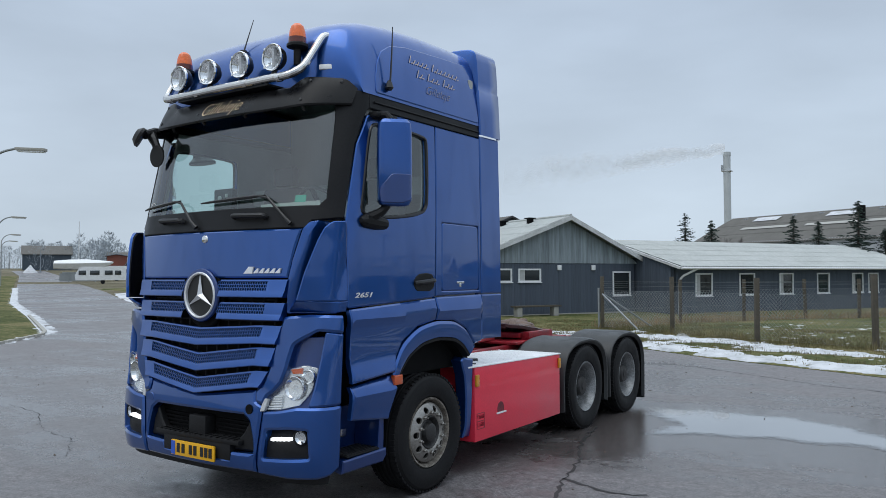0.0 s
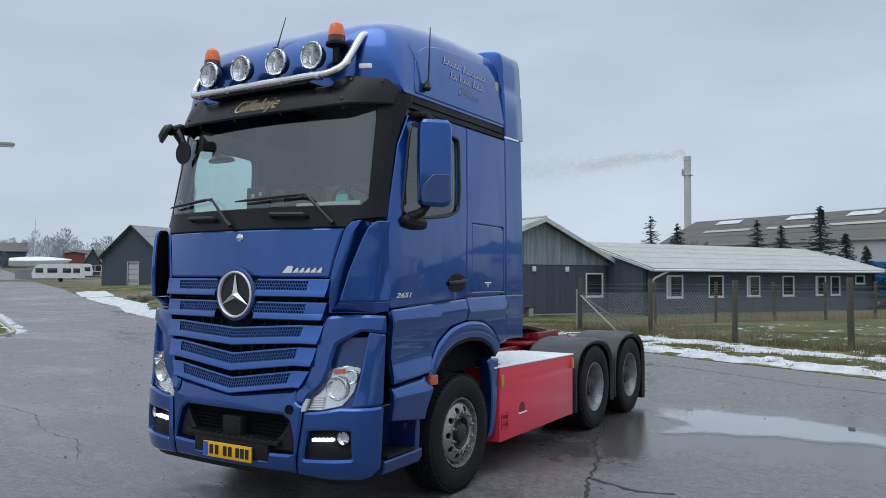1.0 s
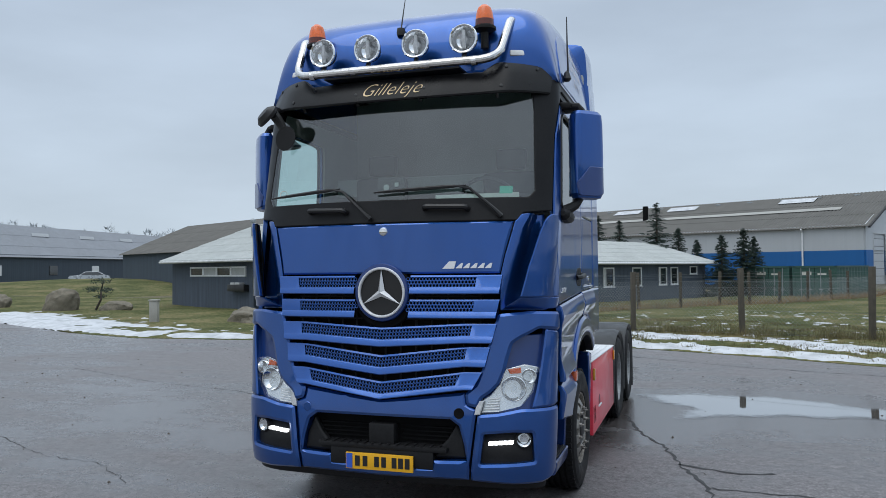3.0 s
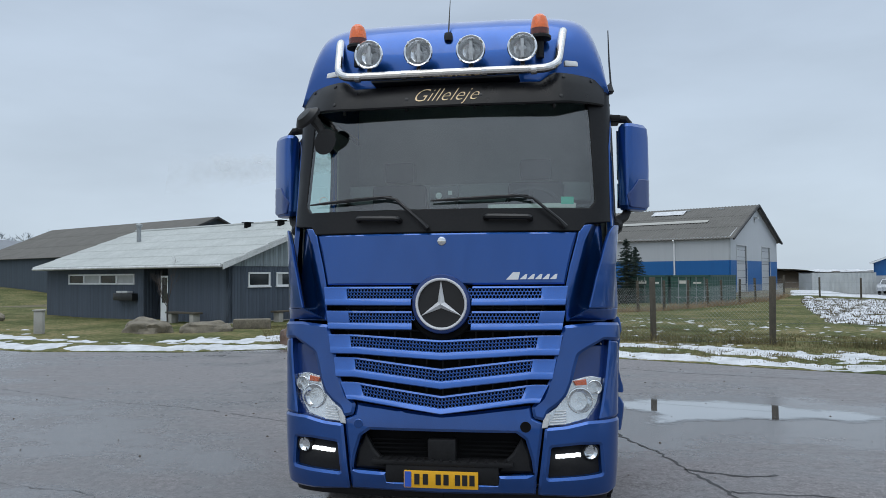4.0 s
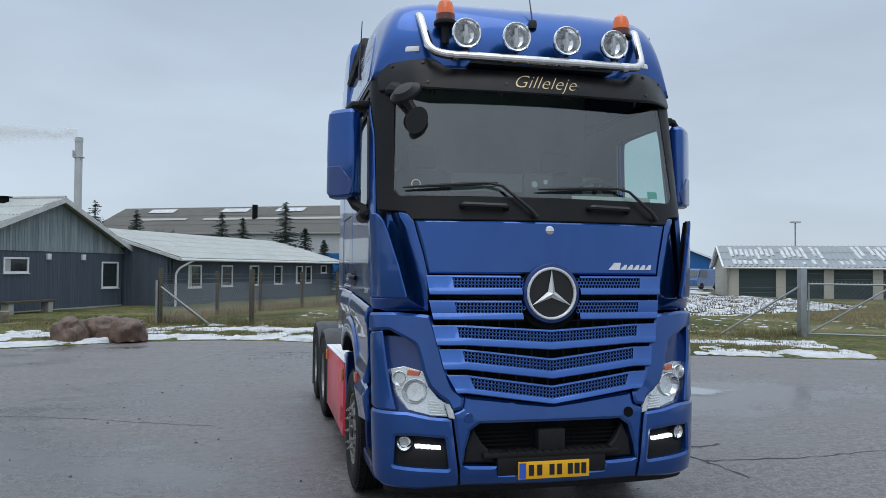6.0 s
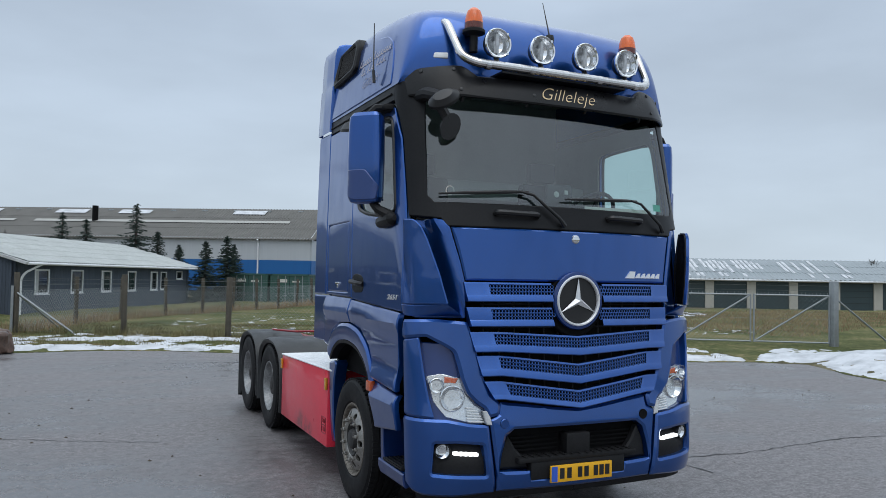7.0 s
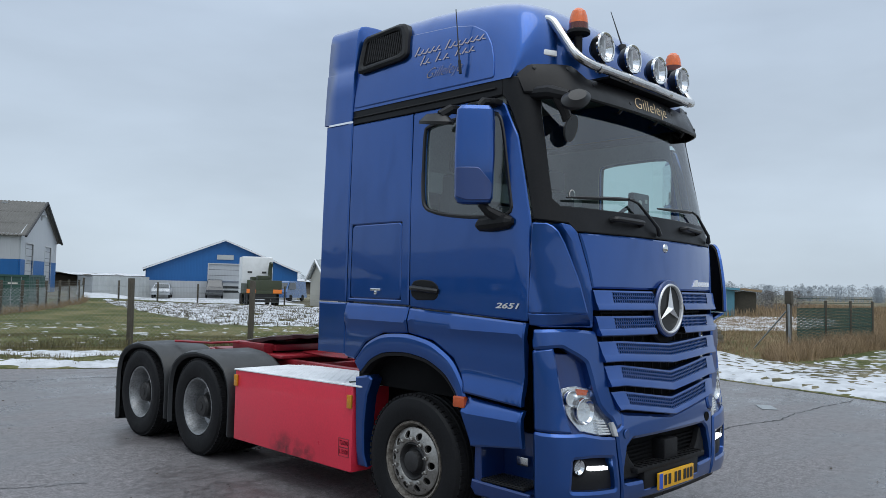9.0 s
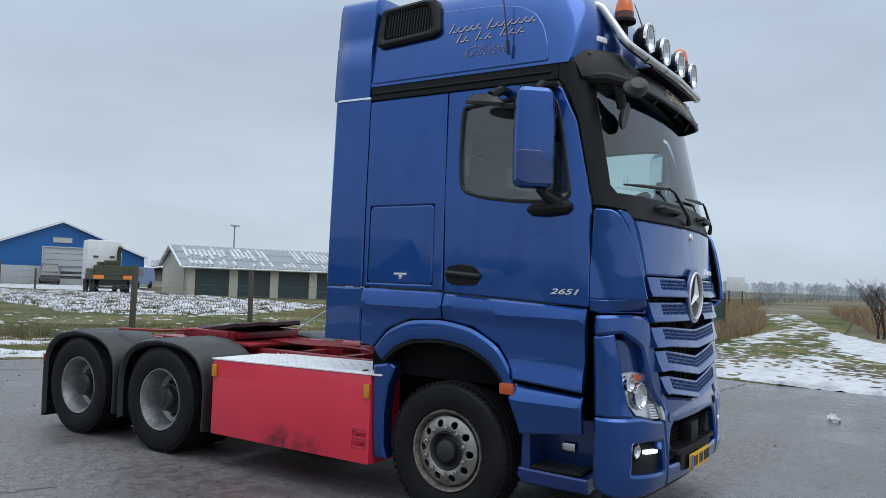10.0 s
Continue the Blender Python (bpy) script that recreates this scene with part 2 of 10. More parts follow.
# ---- mesh helpers ----
def part(name, bm, material, parent=None, label="", smooth=True, sharp=24):
    """Link a bmesh as one mesh object under a thing or a part."""
    me = bpy.data.meshes.new(name)
    bm.normal_update()
    bm.to_mesh(me)
    bm.free()
    if smooth:
        me.polygons.foreach_set("use_smooth", [True] * len(me.polygons))
        try:
            me.set_sharp_from_angle(angle=radians(sharp))
        except AttributeError:
            pass
    me.materials.append(material)
    ob = new(name, me)
    if parent is not None:
        ob.parent = parent
    if label:
        ob["label"] = label
    return ob


def thing(name, x=0.0, y=0.0, z=0.0, rz=0.0, label="", category="", group="", kind=""):
    ob = new(name)
    ob.matrix_world = pose(x, y, z, 0, 0, rz)
    bpy.context.view_layer.update()
    return tagged(ob, label, category, group, kind)


def solo(name, bm, material, label="", category="", group="", kind="", m=None, smooth=True):
    ob = part(name, bm, material, None, "", smooth)
    if m is not None:
        ob.matrix_world = m
    return tagged(ob, label, category, group, kind)


def box(bm, x0, x1, y0, y1, z0, z1, bev=0.0, m=None):
    r = bmesh.ops.create_cube(bm, size=1.0)
    vs = r["verts"]
    for v in vs:
        v.co = Vector(((x0 + x1) / 2 + v.co.x * (x1 - x0), (y0 + y1) / 2 + v.co.y * (y1 - y0), (z0 + z1) / 2 + v.co.z * (z1 - z0)))
    if bev:
        es = list({e for v in vs for e in v.link_edges})
        g = bmesh.ops.bevel(bm, geom=es, offset=bev, segments=2, affect="EDGES", profile=0.6)
        vs = list({v for f in g["faces"] for v in f.verts} | {v for v in vs if v.is_valid})
    if m is not None:
        bmesh.ops.transform(bm, matrix=m, verts=[v for v in vs if v.is_valid])
    return bm


def boxes(*specs, bev=0.0):
    bm = bmesh.new()
    for s in specs:
        box(bm, *s, bev=bev)
    return bm


def tube(bm, pts, rad, seg=10, closed=False, caps=True, up=None):
    """A round bar through points; rad may be one number or one for each point."""
    pts = [Vector(p) for p in pts]
    n = len(pts)
    rads = rad if isinstance(rad, (list, tuple)) else [rad] * n
    rings = []
    side = None
    for i, p in enumerate(pts):
        a, b = pts[i - 1] if (i or closed) else p, pts[(i + 1) % n] if (i < n - 1 or closed) else p
        d = (b - a).normalized()
        if side is None:
            side = d.orthogonal().normalized()
        side = (side - d * side.dot(d)).normalized()
        nn = d.cross(side)
        rings.append([bm.verts.new(p + (side * math.cos(2 * math.pi * k / seg) + nn * math.sin(2 * math.pi * k / seg)) * rads[i]) for k in range(seg)])
    for i in range(n if closed else n - 1):
        r0, r1 = rings[i], rings[(i + 1) % n]
        for k in range(seg):
            bm.faces.new((r0[k], r0[(k + 1) % seg], r1[(k + 1) % seg], r1[k]))
    if caps and not closed:
        bm.faces.new(list(reversed(rings[0])))
        bm.faces.new(rings[-1])
    return bm


def arc_pts(pts, radius=0.05, n=5):
    """Round the corners of a polyline."""
    pts = [Vector(p) for p in pts]
    out = [pts[0]]
    for a, b, c in zip(pts, pts[1:], pts[2:]):
        u, v = (a - b), (c - b)
        r = min(radius, u.length * 0.49, v.length * 0.49)
        p, q = b + u.normalized() * r, b + v.normalized() * r
        out += [p.lerp(b, t).lerp(b.lerp(q, t), t) for t in [i / n for i in range(n + 1)]]
    return out + [pts[-1]]


def lathe(bm, prof, seg=32, m=None, closed=False):
    """Turn a profile of (radius, height) about the z axis."""
    rings = []
    made = []
    for r, h in prof:
        if r < 1e-5:
            v = bm.verts.new((0, 0, h))
            rings.append([v])
            made.append(v)
        else:
            ring = [bm.verts.new((r * math.cos(2 * math.pi * k / seg), r * math.sin(2 * math.pi * k / seg), h)) for k in range(seg)]
            rings.append(ring)
            made += ring
    pairs = list(zip(rings, rings[1:]))
    if closed:
        pairs.append((rings[-1], rings[0]))
    for a, b in pairs:
        for k in range(seg):
            k2 = (k + 1) % seg
            if len(a) == 1 and len(b) == 1:
                continue
            if len(a) == 1:
                bm.faces.new((a[0], b[k2], b[k]))
            elif len(b) == 1:
                bm.faces.new((a[k], a[k2], b[0]))
            else:
                bm.faces.new((a[k], a[k2], b[k2], b[k]))
    if m is not None:
        bmesh.ops.transform(bm, matrix=m, verts=made)
    return bm


def inside(p, poly):
    x, y = p
    c = False
    j = len(poly) - 1
    for i in range(len(poly)):
        xi, yi = poly[i]
        xj, yj = poly[j]
        if (yi > y) != (yj > y) and x < (xj - xi) * (y - yi) / (yj - yi) + xi:
            c = not c
        j = i
    return c


def inside_all(px, py, poly):
    """inside() for many points at once."""
    c = np.zeros(len(px), bool)
    j = len(poly) - 1
    for i in range(len(poly)):
        xi, yi = poly[i]
        xj, yj = poly[j]
        if yi != yj:
            c ^= ((yi > py) != (yj > py)) & (px < (xj - xi) * (py - yi) / (yj - yi) + xi)
        j = i
    return c


def area2(poly):
    return sum(a[0] * b[1] - b[0] * a[1] for a, b in zip(poly, poly[1:] + poly[:1]))


def resample(poly, step, rnd=0.0):
    """Points along a closed outline no further apart than step, its corners rounded by rnd."""
    if rnd:
        q = []
        n = len(poly)
        for i in range(n):
            a, b, c = Vector(poly[i - 1]), Vector(poly[i]), Vector(poly[(i + 1) % n])
            u, v = a - b, c - b
            r = min(rnd, u.length * 0.45, v.length * 0.45)
            p, s = b + u.normalized() * r, b + v.normalized() * r
            q += [tuple(p.lerp(b, t).lerp(b.lerp(s, t), t)) for t in (0, 0.25, 0.5, 0.75, 1)]
        poly = q
    out = []
    for a, b in zip(poly, poly[1:] + poly[:1]):
        k = max(1, int(math.ceil(math.hypot(b[0] - a[0], b[1] - a[1]) / step)))
        out += [(a[0] + (b[0] - a[0]) * i / k, a[1] + (b[1] - a[1]) * i / k) for i in range(k)]
    return out


def fill2d(loops, step, inner_ring=0.0):
    """Triangles that fill loops[0] less the other loops: points, kind (0 rim, 1 within), triangles, rim indices of each loop."""
    pts, kind, edges, rims = [], [], [], []
    for li, lp in enumerate(loops):
        s = len(pts)
        pts += lp
        kind += [0] * len(lp)
        rims.append(list(range(s, s + len(lp))))
        edges += [(s + i, s + (i + 1) % len(lp)) for i in range(len(lp))]
        if inner_ring:
            sgn = 1 if (area2(lp) > 0) == (li == 0) else -1
            n = len(lp)
            last = first = None
            for i in range(n):
                a, b = lp[i - 1], lp[(i + 1) % n]
                dx, dy = b[0] - a[0], b[1] - a[1]
                d = math.hypot(dx, dy) or 1
                q = (lp[i][0] - dy / d * inner_ring * sgn, lp[i][1] + dx / d * inner_ring * sgn)
                if inside(q, loops[0]) and not any(inside(q, h) for h in loops[1:]):
                    pts.append(q)
                    kind.append(1)
                    if last is not None:
                        edges.append((last, len(pts) - 1))
                    last = len(pts) - 1
                    first = last if i == 0 else first
                else:
                    last = None
            if first is not None and last is not None and last != first:
                edges.append((last, first))
    rim = np.array([p for lp in loops for p in lp])
    xs, ys = [p[0] for p in loops[0]], [p[1] for p in loops[0]]
    gap = max(inner_ring * 1.6, step * 0.45)
    gx, gy = [], []
    y = min(ys) + step / 2
    row = 0
    while y < max(ys):
        r = np.arange(min(xs) + step / 2 + (step / 2 if row % 2 else 0), max(xs), step)
        gx.append(r)
        gy.append(np.full(len(r), y))
        y += step
        row += 1
    if gx:
        gx, gy = np.concatenate(gx), np.concatenate(gy)
        ok = inside_all(gx, gy, loops[0])
        for h in loops[1:]:
            ok &= ~inside_all(gx, gy, h)
        gx, gy = gx[ok], gy[ok]
        near = np.full(len(gx), 1e9)
        for rx, ry in rim:
            near = np.minimum(near, (gx - rx) ** 2 + (gy - ry) ** 2)
        for x, y in zip(gx[near > gap * gap].tolist(), gy[near > gap * gap].tolist()):
            pts.append((x, y))
            kind.append(1)
    vo, _, fo, orig, _, _ = geometry.delaunay_2d_cdt([Vector(p) for p in pts], edges, [], 0, 1e-6)
    where = {}
    kinds = []
    for i, o in enumerate(orig):
        for k in o:
            where[k] = i
        kinds.append(0 if any(kind[k] == 0 for k in o) else 1)
    tris = []
    cx = np.array([sum(vo[i][0] for i in f) / len(f) for f in fo])
    cy = np.array([sum(vo[i][1] for i in f) / len(f) for f in fo])
    ok = inside_all(cx, cy, loops[0])
    for h in loops[1:]:
        ok &= ~inside_all(cx, cy, h)
    for f, good in zip(fo, ok):
        if good:
            tris.append(list(f) if area2([tuple(vo[i]) for i in f]) > 0 else list(reversed(f)))
    return [tuple(v) for v in vo], kinds, tris, [[where[i] for i in r] for r in rims]


def panel(bm, loops, fmap, step=0.07, thick=0.025, edge=0.006, rnd=0.0, depth=0.0, flip=False):
    """A body panel: an outline (and holes) laid on the surface fmap(a, b, depth), rolled at its rim and turned in by thick."""
    loops = [resample(lp, step, rnd) for lp in loops]
    pts, kinds, tris, rims = fill2d(loops, step, edge * 1.6)
    vs = [bm.verts.new(fmap(p[0], p[1], depth - (edge if k == 0 else 0.0))) for p, k in zip(pts, kinds)]
    for t in tris:
        try:
            bm.faces.new([vs[i] for i in (reversed(t) if flip else t)])
        except ValueError:
            pass
    for rim in rims:
        back = [bm.verts.new(fmap(pts[i][0], pts[i][1], depth - edge - thick)) for i in rim]
        n = len(rim)
        for i in range(n):
            j = (i + 1) % n
            try:
                bm.faces.new((vs[rim[i]], back[i], back[j], vs[rim[j]]) if not flip else (vs[rim[j]], back[j], back[i], vs[rim[i]]))
            except ValueError:
                pass
    return bm


def mirrored(bm):
    for v in bm.verts:
        v.co.x = -v.co.x
    bmesh.ops.reverse_faces(bm, faces=bm.faces)
    return bm


def fix(bm):
    bmesh.ops.recalc_face_normals(bm, faces=bm.faces)
    return bm


def text_mesh(body, size, shear=0.0, extrude=0.002, offset=0.0):
    """Lettering in the built-in font, centred, in the xz plane facing -y."""
    cu = bpy.data.curves.new("lettering", "FONT")
    cu.body, cu.size, cu.shear, cu.extrude, cu.offset = body, size, shear, extrude, offset
    cu.align_x, cu.align_y = "CENTER", "CENTER"
    cu.resolution_u = 3
    tmp = new("lettering", cu)
    bpy.context.view_layer.update()
    me = bpy.data.meshes.new_from_object(tmp.evaluated_get(bpy.context.evaluated_depsgraph_get()))
    bpy.data.objects.remove(tmp)
    bm = bmesh.new()
    bm.from_mesh(me)
    bpy.data.meshes.remove(me)
    bmesh.ops.transform(bm, matrix=pose(0, 0, 0, 90, 0, 0), verts=bm.verts)
    return bm

# ---- tractor unit: body surface ----
ZT = [0.30, 0.42, 0.55, 0.85, 0.98, 1.30, 1.55, 1.82, 2.20, 2.36, 3.10, 3.26]
YF = [-0.02, -0.07, -0.078, -0.06, -0.04, -0.025, -0.01, 0.0, 0.015, 0.055, 0.225, 0.25]
XS = [1.18, 1.205, 1.215, 1.228, 1.23, 1.237, 1.238, 1.238, 1.236, 1.235, 1.222, 1.215]
BOW = [0.055, 0.055, 0.055, 0.055, 0.065, 0.085, 0.09, 0.09, 0.115, 0.125, 0.13, 0.13]
YS = [0.24, 0.24, 0.24, 0.24, 0.24, 0.25, 0.29, 0.36, 0.45, 0.47, 0.57, 0.59]


def outline(u, z):
    """A point of the cab's skin: u is the way from the centre line round the corner, 0.9 to 1.4 the corner, then back along the side."""
    yf, xs, ys = (float(np.interp(z, ZT, t)) for t in (YF, XS, YS))
    s = -1 if u < 0 else 1
    a = abs(u)
    bow = float(np.interp(z, ZT, BOW))
    if a <= 0.9:
        return s * a, yf + bow * a * a
    y0 = yf + bow * 0.81
    if a < 1.4:
        t = (a - 0.9) / 0.5
        cx, cy = xs - 0.01, y0 + float(np.interp(z, [0.3, 0.8, 1.5, 2.0, 2.3], [0.25, 0.21, 0.21, 0.26, 0.31])) * (xs - 0.92)
        return s * ((1 - t) ** 2 * 0.9 + 2 * t * (1 - t) * cx + t * t * xs), (1 - t) ** 2 * y0 + 2 * t * (1 - t) * cy + t * t * ys
    return s * xs, ys + (a - 1.4)


def skin(u, z, d=0.0):
    x, y = outline(u, z)
    x1, y1 = outline(u - 0.01, z)
    x2, y2 = outline(u + 0.01, z)
    x3, y3 = outline(u, z + 0.01)
    n = Vector((x2 - x1, y2 - y1, 0)).cross(Vector((x3 - x, y3 - y, 0.01))).normalized()
    return Vector((x, y, z)) + n * d


def u_of_y(y, z):
    ys = float(np.interp(z, ZT, YS))
    if y >= ys:
        return 1.4 + y - ys
    lo, hi = 0.9, 1.4
    for _ in range(24):
        mid = (lo + hi) / 2
        lo, hi = (mid, hi) if outline(mid, z)[1] < y else (lo, mid)
    return (lo + hi) / 2


def flank(y, z, d=0.0):
    return skin(u_of_y(y, z), z, d)


def both(name, build, material, parent, label=""):
    """The same part for both sides of the truck: build(bm) makes the one at +x."""
    obs = []
    for side in (1, -1):
        bm = bmesh.new()
        build(bm)
        if side < 0:
            mirrored(bm)
        obs.append(part(name, bm, material, parent, label))
    return obs


truck = thing("tractor_unit", label="blue three-axle lorry tractor unit with red boxes on wet asphalt", category="lorry")

# bonnet flap
bm = bmesh.new()
panel(bm, [[(-0.865, 1.825), (0.865, 1.825), (0.945, 2.195), (-0.945, 2.195)]], skin, 0.08, 0.03, 0.008)
bonnet = part("bonnet_flap", bm, M["blue"], truck, "smooth blue bonnet flap")
bm = bmesh.new()
lathe(bm, [(0, 0.012), (0.02, 0.012), (0.03, 0.008), (0.034, 0.0), (0.034, -0.01)], 24, Matrix.Translation(skin(0, 2.135, 0.0)) @ pose(0, 0, 0, 90, 0, 0))
part("badge", bm, M["chrome"], bonnet, "small round silver badge")
# model name: plain slanted bars in silver
for x0, w, h, z0 in ((0.455, 0.085, 0.052, 1.858), (0.55, 0.045, 0.036, 1.86), (0.602, 0.045, 0.036, 1.86), (0.654, 0.045, 0.036, 1.86), (0.706, 0.045, 0.036, 1.86), (0.758, 0.045, 0.036, 1.86)):
    bm = bmesh.new()
    c = [skin(x0 + dx + 0.55 * dz, z0 + dz, dd) for dd in (0.0, 0.012) for dx, dz in ((0, 0.0), (w, 0.0), (w - 0.3 * h, h), (0.02, h))]
    v = [bm.verts.new(q) for q in c]
    for f in ((4, 5, 6, 7), (0, 1, 5, 4), (1, 2, 6, 5), (2, 3, 7, 6), (3, 0, 4, 7)):
        bm.faces.new([v[k] for k in f])
    part("model_bar", fix(bm), M["silver"], bonnet, "slanted silver bar", False)


# grille: near-black backing that paints the depth shade, bars, and five perforated slats
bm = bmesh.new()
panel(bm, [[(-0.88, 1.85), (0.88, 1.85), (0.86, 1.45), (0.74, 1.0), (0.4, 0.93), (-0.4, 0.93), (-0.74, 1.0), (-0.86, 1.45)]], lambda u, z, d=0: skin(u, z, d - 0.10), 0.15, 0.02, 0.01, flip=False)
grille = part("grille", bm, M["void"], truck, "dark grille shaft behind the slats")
for x in np.arange(-0.72, 0.73, 0.12):
    bm = bmesh.new()
    tube(bm, [skin(x, 1.03 if abs(x) < 0.6 else 1.2, -0.07), skin(x, 1.8, -0.07)], 0.008, 6)
    part("grille_bar", bm, M["black"], grille)
for z in (1.18, 1.34, 1.5, 1.66):
    bm = bmesh.new()
    tube(bm, [skin(x, z, -0.06) for x in np.linspace(-0.74, 0.74, 9)], 0.008, 6)
    part("grille_bar", bm, M["black"], grille)


def slat_surf(z_at, drop, lean, base):
    def f(x, q, d=0.0):
        v = max(0.0, 1 - abs(x) / 0.62)
        z = z_at + q - drop * v
        p = skin(x, z, 0.0)
        p.y += -base - d - lean * (-q) + 0.0
        return p
    return f


def perforated(bm, f, x0, x1, q0, q1, pitch=0.0245, slant0=0.0, slant1=0.0):
    """A strip pierced by rows of six-sided holes."""
    rows = max(1, int(round((q1 - q0) / (pitch * 0.866))))
    hq = (q1 - q0) / rows
    for r in range(rows):
        qc = q0 + hq * (r + 0.5)
        fr = (r + 0.5) / rows
        a, b = x0 + slant0 * fr, x1 + slant1 * fr
        n = max(1, int((b - a) / pitch))
        off = pitch / 2 if r % 2 else 0
        for i in range(n):
            xc = a + pitch * (i + 0.25) + off
            ring, hole, deep = [], [], []
            for k in range(6):
                an = math.pi / 6 + k * math.pi / 3
                cx, cq = math.cos(an), math.sin(an)
                ring.append(bm.verts.new(f(xc + cx * pitch * 0.577, qc + cq * hq * 0.667, 0.0)))
                hole.append(bm.verts.new(f(xc + cx * pitch * 0.41, qc + cq * hq * 0.47, -0.001)))
                deep.append(bm.verts.new(f(xc + cx * pitch * 0.39, qc + cq * hq * 0.45, -0.010)))
            for k in range(6):
                j = (k + 1) % 6
                bm.faces.new((ring[k], ring[j], hole[j], hole[k]))
                bm.faces.new((hole[k], hole[j], deep[j], deep[k]))


SLATS = [(1.812, 0.134, 0.0, 0.885, 0.865, 0.205, 0.735), (1.638, 0.132, 0.0, 0.865, 0.84, 0.205, 0.695), (1.468, 0.136, 0.035, 0.845, 0.815, 0.0, 0.687), (1.306, 0.138, 0.072, 0.80, 0.77, 0.0, 0.643), (1.13, 0.122, 0.085, 0.745, 0.68, 0.0, 0.60)]
for zt, h, drop, wt, wb, p0, p1 in SLATS:
    f = slat_surf(zt, drop, 0.16, 0.012)
    bm = bmesh.new()
    cols = np.linspace(-1, 1, 41)
    # upper edge, lower lip and return, with a slot where the perforation sits
    prof = [(0.0, -0.05), (0.0, 0.0), (-0.012, 0.004), (-0.086, 0.004), (-0.092, 0.007), (-h + 0.006, 0.012), (-h, 0.006), (-h, -0.06)]
    rows = []
    for q, d in prof:
        rows.append([bm.verts.new(f(c * (wt + (wb - wt) * (-q / h)), q, d)) for c in cols])
    for i in range(len(rows) - 1):
        for k in range(40):
            if p0 > 0 and abs(cols[k] + cols[k + 1]) / 2 * wt < 0.2:
                continue
            if i == 2:
                xm = abs((cols[k] + cols[k + 1]) / 2 * wt)
                if p0 - 0.02 < xm < p1 - 0.01:
                    continue
            bm.faces.new((rows[i][k + 1], rows[i][k], rows[i + 1][k], rows[i + 1][k + 1]))
    for k in (0, 40):
        bm.faces.new([r[k] for r in rows])
    slat = part("grille_slat", fix(bm), M["blue"], grille)
    for x0, x1, s0, s1 in (((p0 - 0.01, p1, 0, 0.03), (-p1, -p0 + 0.01, -0.03, 0)) if p0 > 0 else ((-p1, p1, -0.03, 0.03),)):
        bm = bmesh.new()
        perforated(bm, f, x0, x1, -0.086, -0.014, slant0=s0, slant1=s1)
        part("perforated_strip", bm, M["blue"], slat, "honeycomb-pierced blue strip", False)

# star emblem on the grille
em = Matrix.Translation((0, -0.022, 1.689)) @ pose(0, 0, 0, 90, 0, 0)
bm = bmesh.new()
lathe(bm, [(0.0, -0.02), (0.2, -0.02), (0.212, 0.0), (0.206, 0.012), (0.18, 0.016), (0.172, 0.0), (0.0, -0.004)], 48, em)
emblem = part("emblem_dish", fix(bm), M["blue_dark"], truck, "round dark dish of the grille emblem")
bm = bmesh.new()
lathe(bm, [(0.0, 0.0005), (0.168, 0.0005)], 48, em)
part("emblem_mesh", bm, M["ink"], emblem)
bm = bmesh.new()
lathe(bm, [(0.166, 0.0), (0.166, 0.018), (0.172, 0.025), (0.18, 0.025), (0.185, 0.016), (0.185, 0.0)], 56, em)
part("emblem_ring", fix(bm), M["silver"], emblem)
bm = bmesh.new()
tip = bm.verts.new((0, 0, 0.04))
rim = []
for k in range(6):
    a = math.pi / 2 + k * math.pi / 3
    r = 0.17 if k % 2 == 0 else 0.029
    rim.append(bm.verts.new((r * math.cos(a), r * math.sin(a), 0.012 if k % 2 == 0 else 0.008)))
for k in range(6):
    bm.faces.new((tip, rim[k], rim[(k + 1) % 6]))
bmesh.ops.transform(bm, matrix=em, verts=bm.verts)
part("emblem_star", fix(bm), M["silver"], emblem, "", False)

# black rounded disc that paints the shadow dome below the emblem's lower edge
bm = bmesh.new()
lathe(bm, [(0.0, -0.03), (0.236, -0.03), (0.236, 0.0), (0.226, 0.008), (0.0, 0.008)], 48, Matrix.Translation((0, 0.014, 1.662)) @ pose(0, 0, 0, 90, 0, 0))
part("emblem_shroud", fix(bm), M["void"], emblem, "black disc painted as the shadow below the emblem")

# columns beside the grille, and the shelf above the headlamps
both("grille_column", lambda bm: panel(bm, [[(0.852, 1.535), (1.05, 1.555), (1.38, 1.545), (1.41, 1.47), (1.41, 1.415), (1.12, 1.435), (1.0, 1.375), (0.945, 1.335), (0.925, 1.25), (0.905, 1.15), (0.865, 1.05), (0.80, 0.985), (0.745, 0.95), (0.715, 0.885), (0.64, 0.90), (0.625, 0.98), (0.70, 1.04), (0.745, 1.15), (0.775, 1.27), (0.815, 1.42)]], skin, 0.06, 0.06, 0.012, 0.02, 0.012), M["blue"], truck)
# darkened blue paints the shade above the headlamps into the recess
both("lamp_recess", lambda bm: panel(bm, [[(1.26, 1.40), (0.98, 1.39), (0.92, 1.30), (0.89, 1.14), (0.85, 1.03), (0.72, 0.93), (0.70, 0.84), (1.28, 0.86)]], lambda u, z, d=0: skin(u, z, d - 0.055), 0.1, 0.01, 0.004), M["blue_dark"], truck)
both("bumper_pillar", lambda bm: panel(bm, [[(1.19, 1.435), (1.425, 1.41), (1.435, 1.30), (1.435, 0.893), (1.08, 0.885), (1.115, 1.02), (1.145, 1.17)]], skin, 0.06, 0.05, 0.01, 0.02), M["blue"], truck)

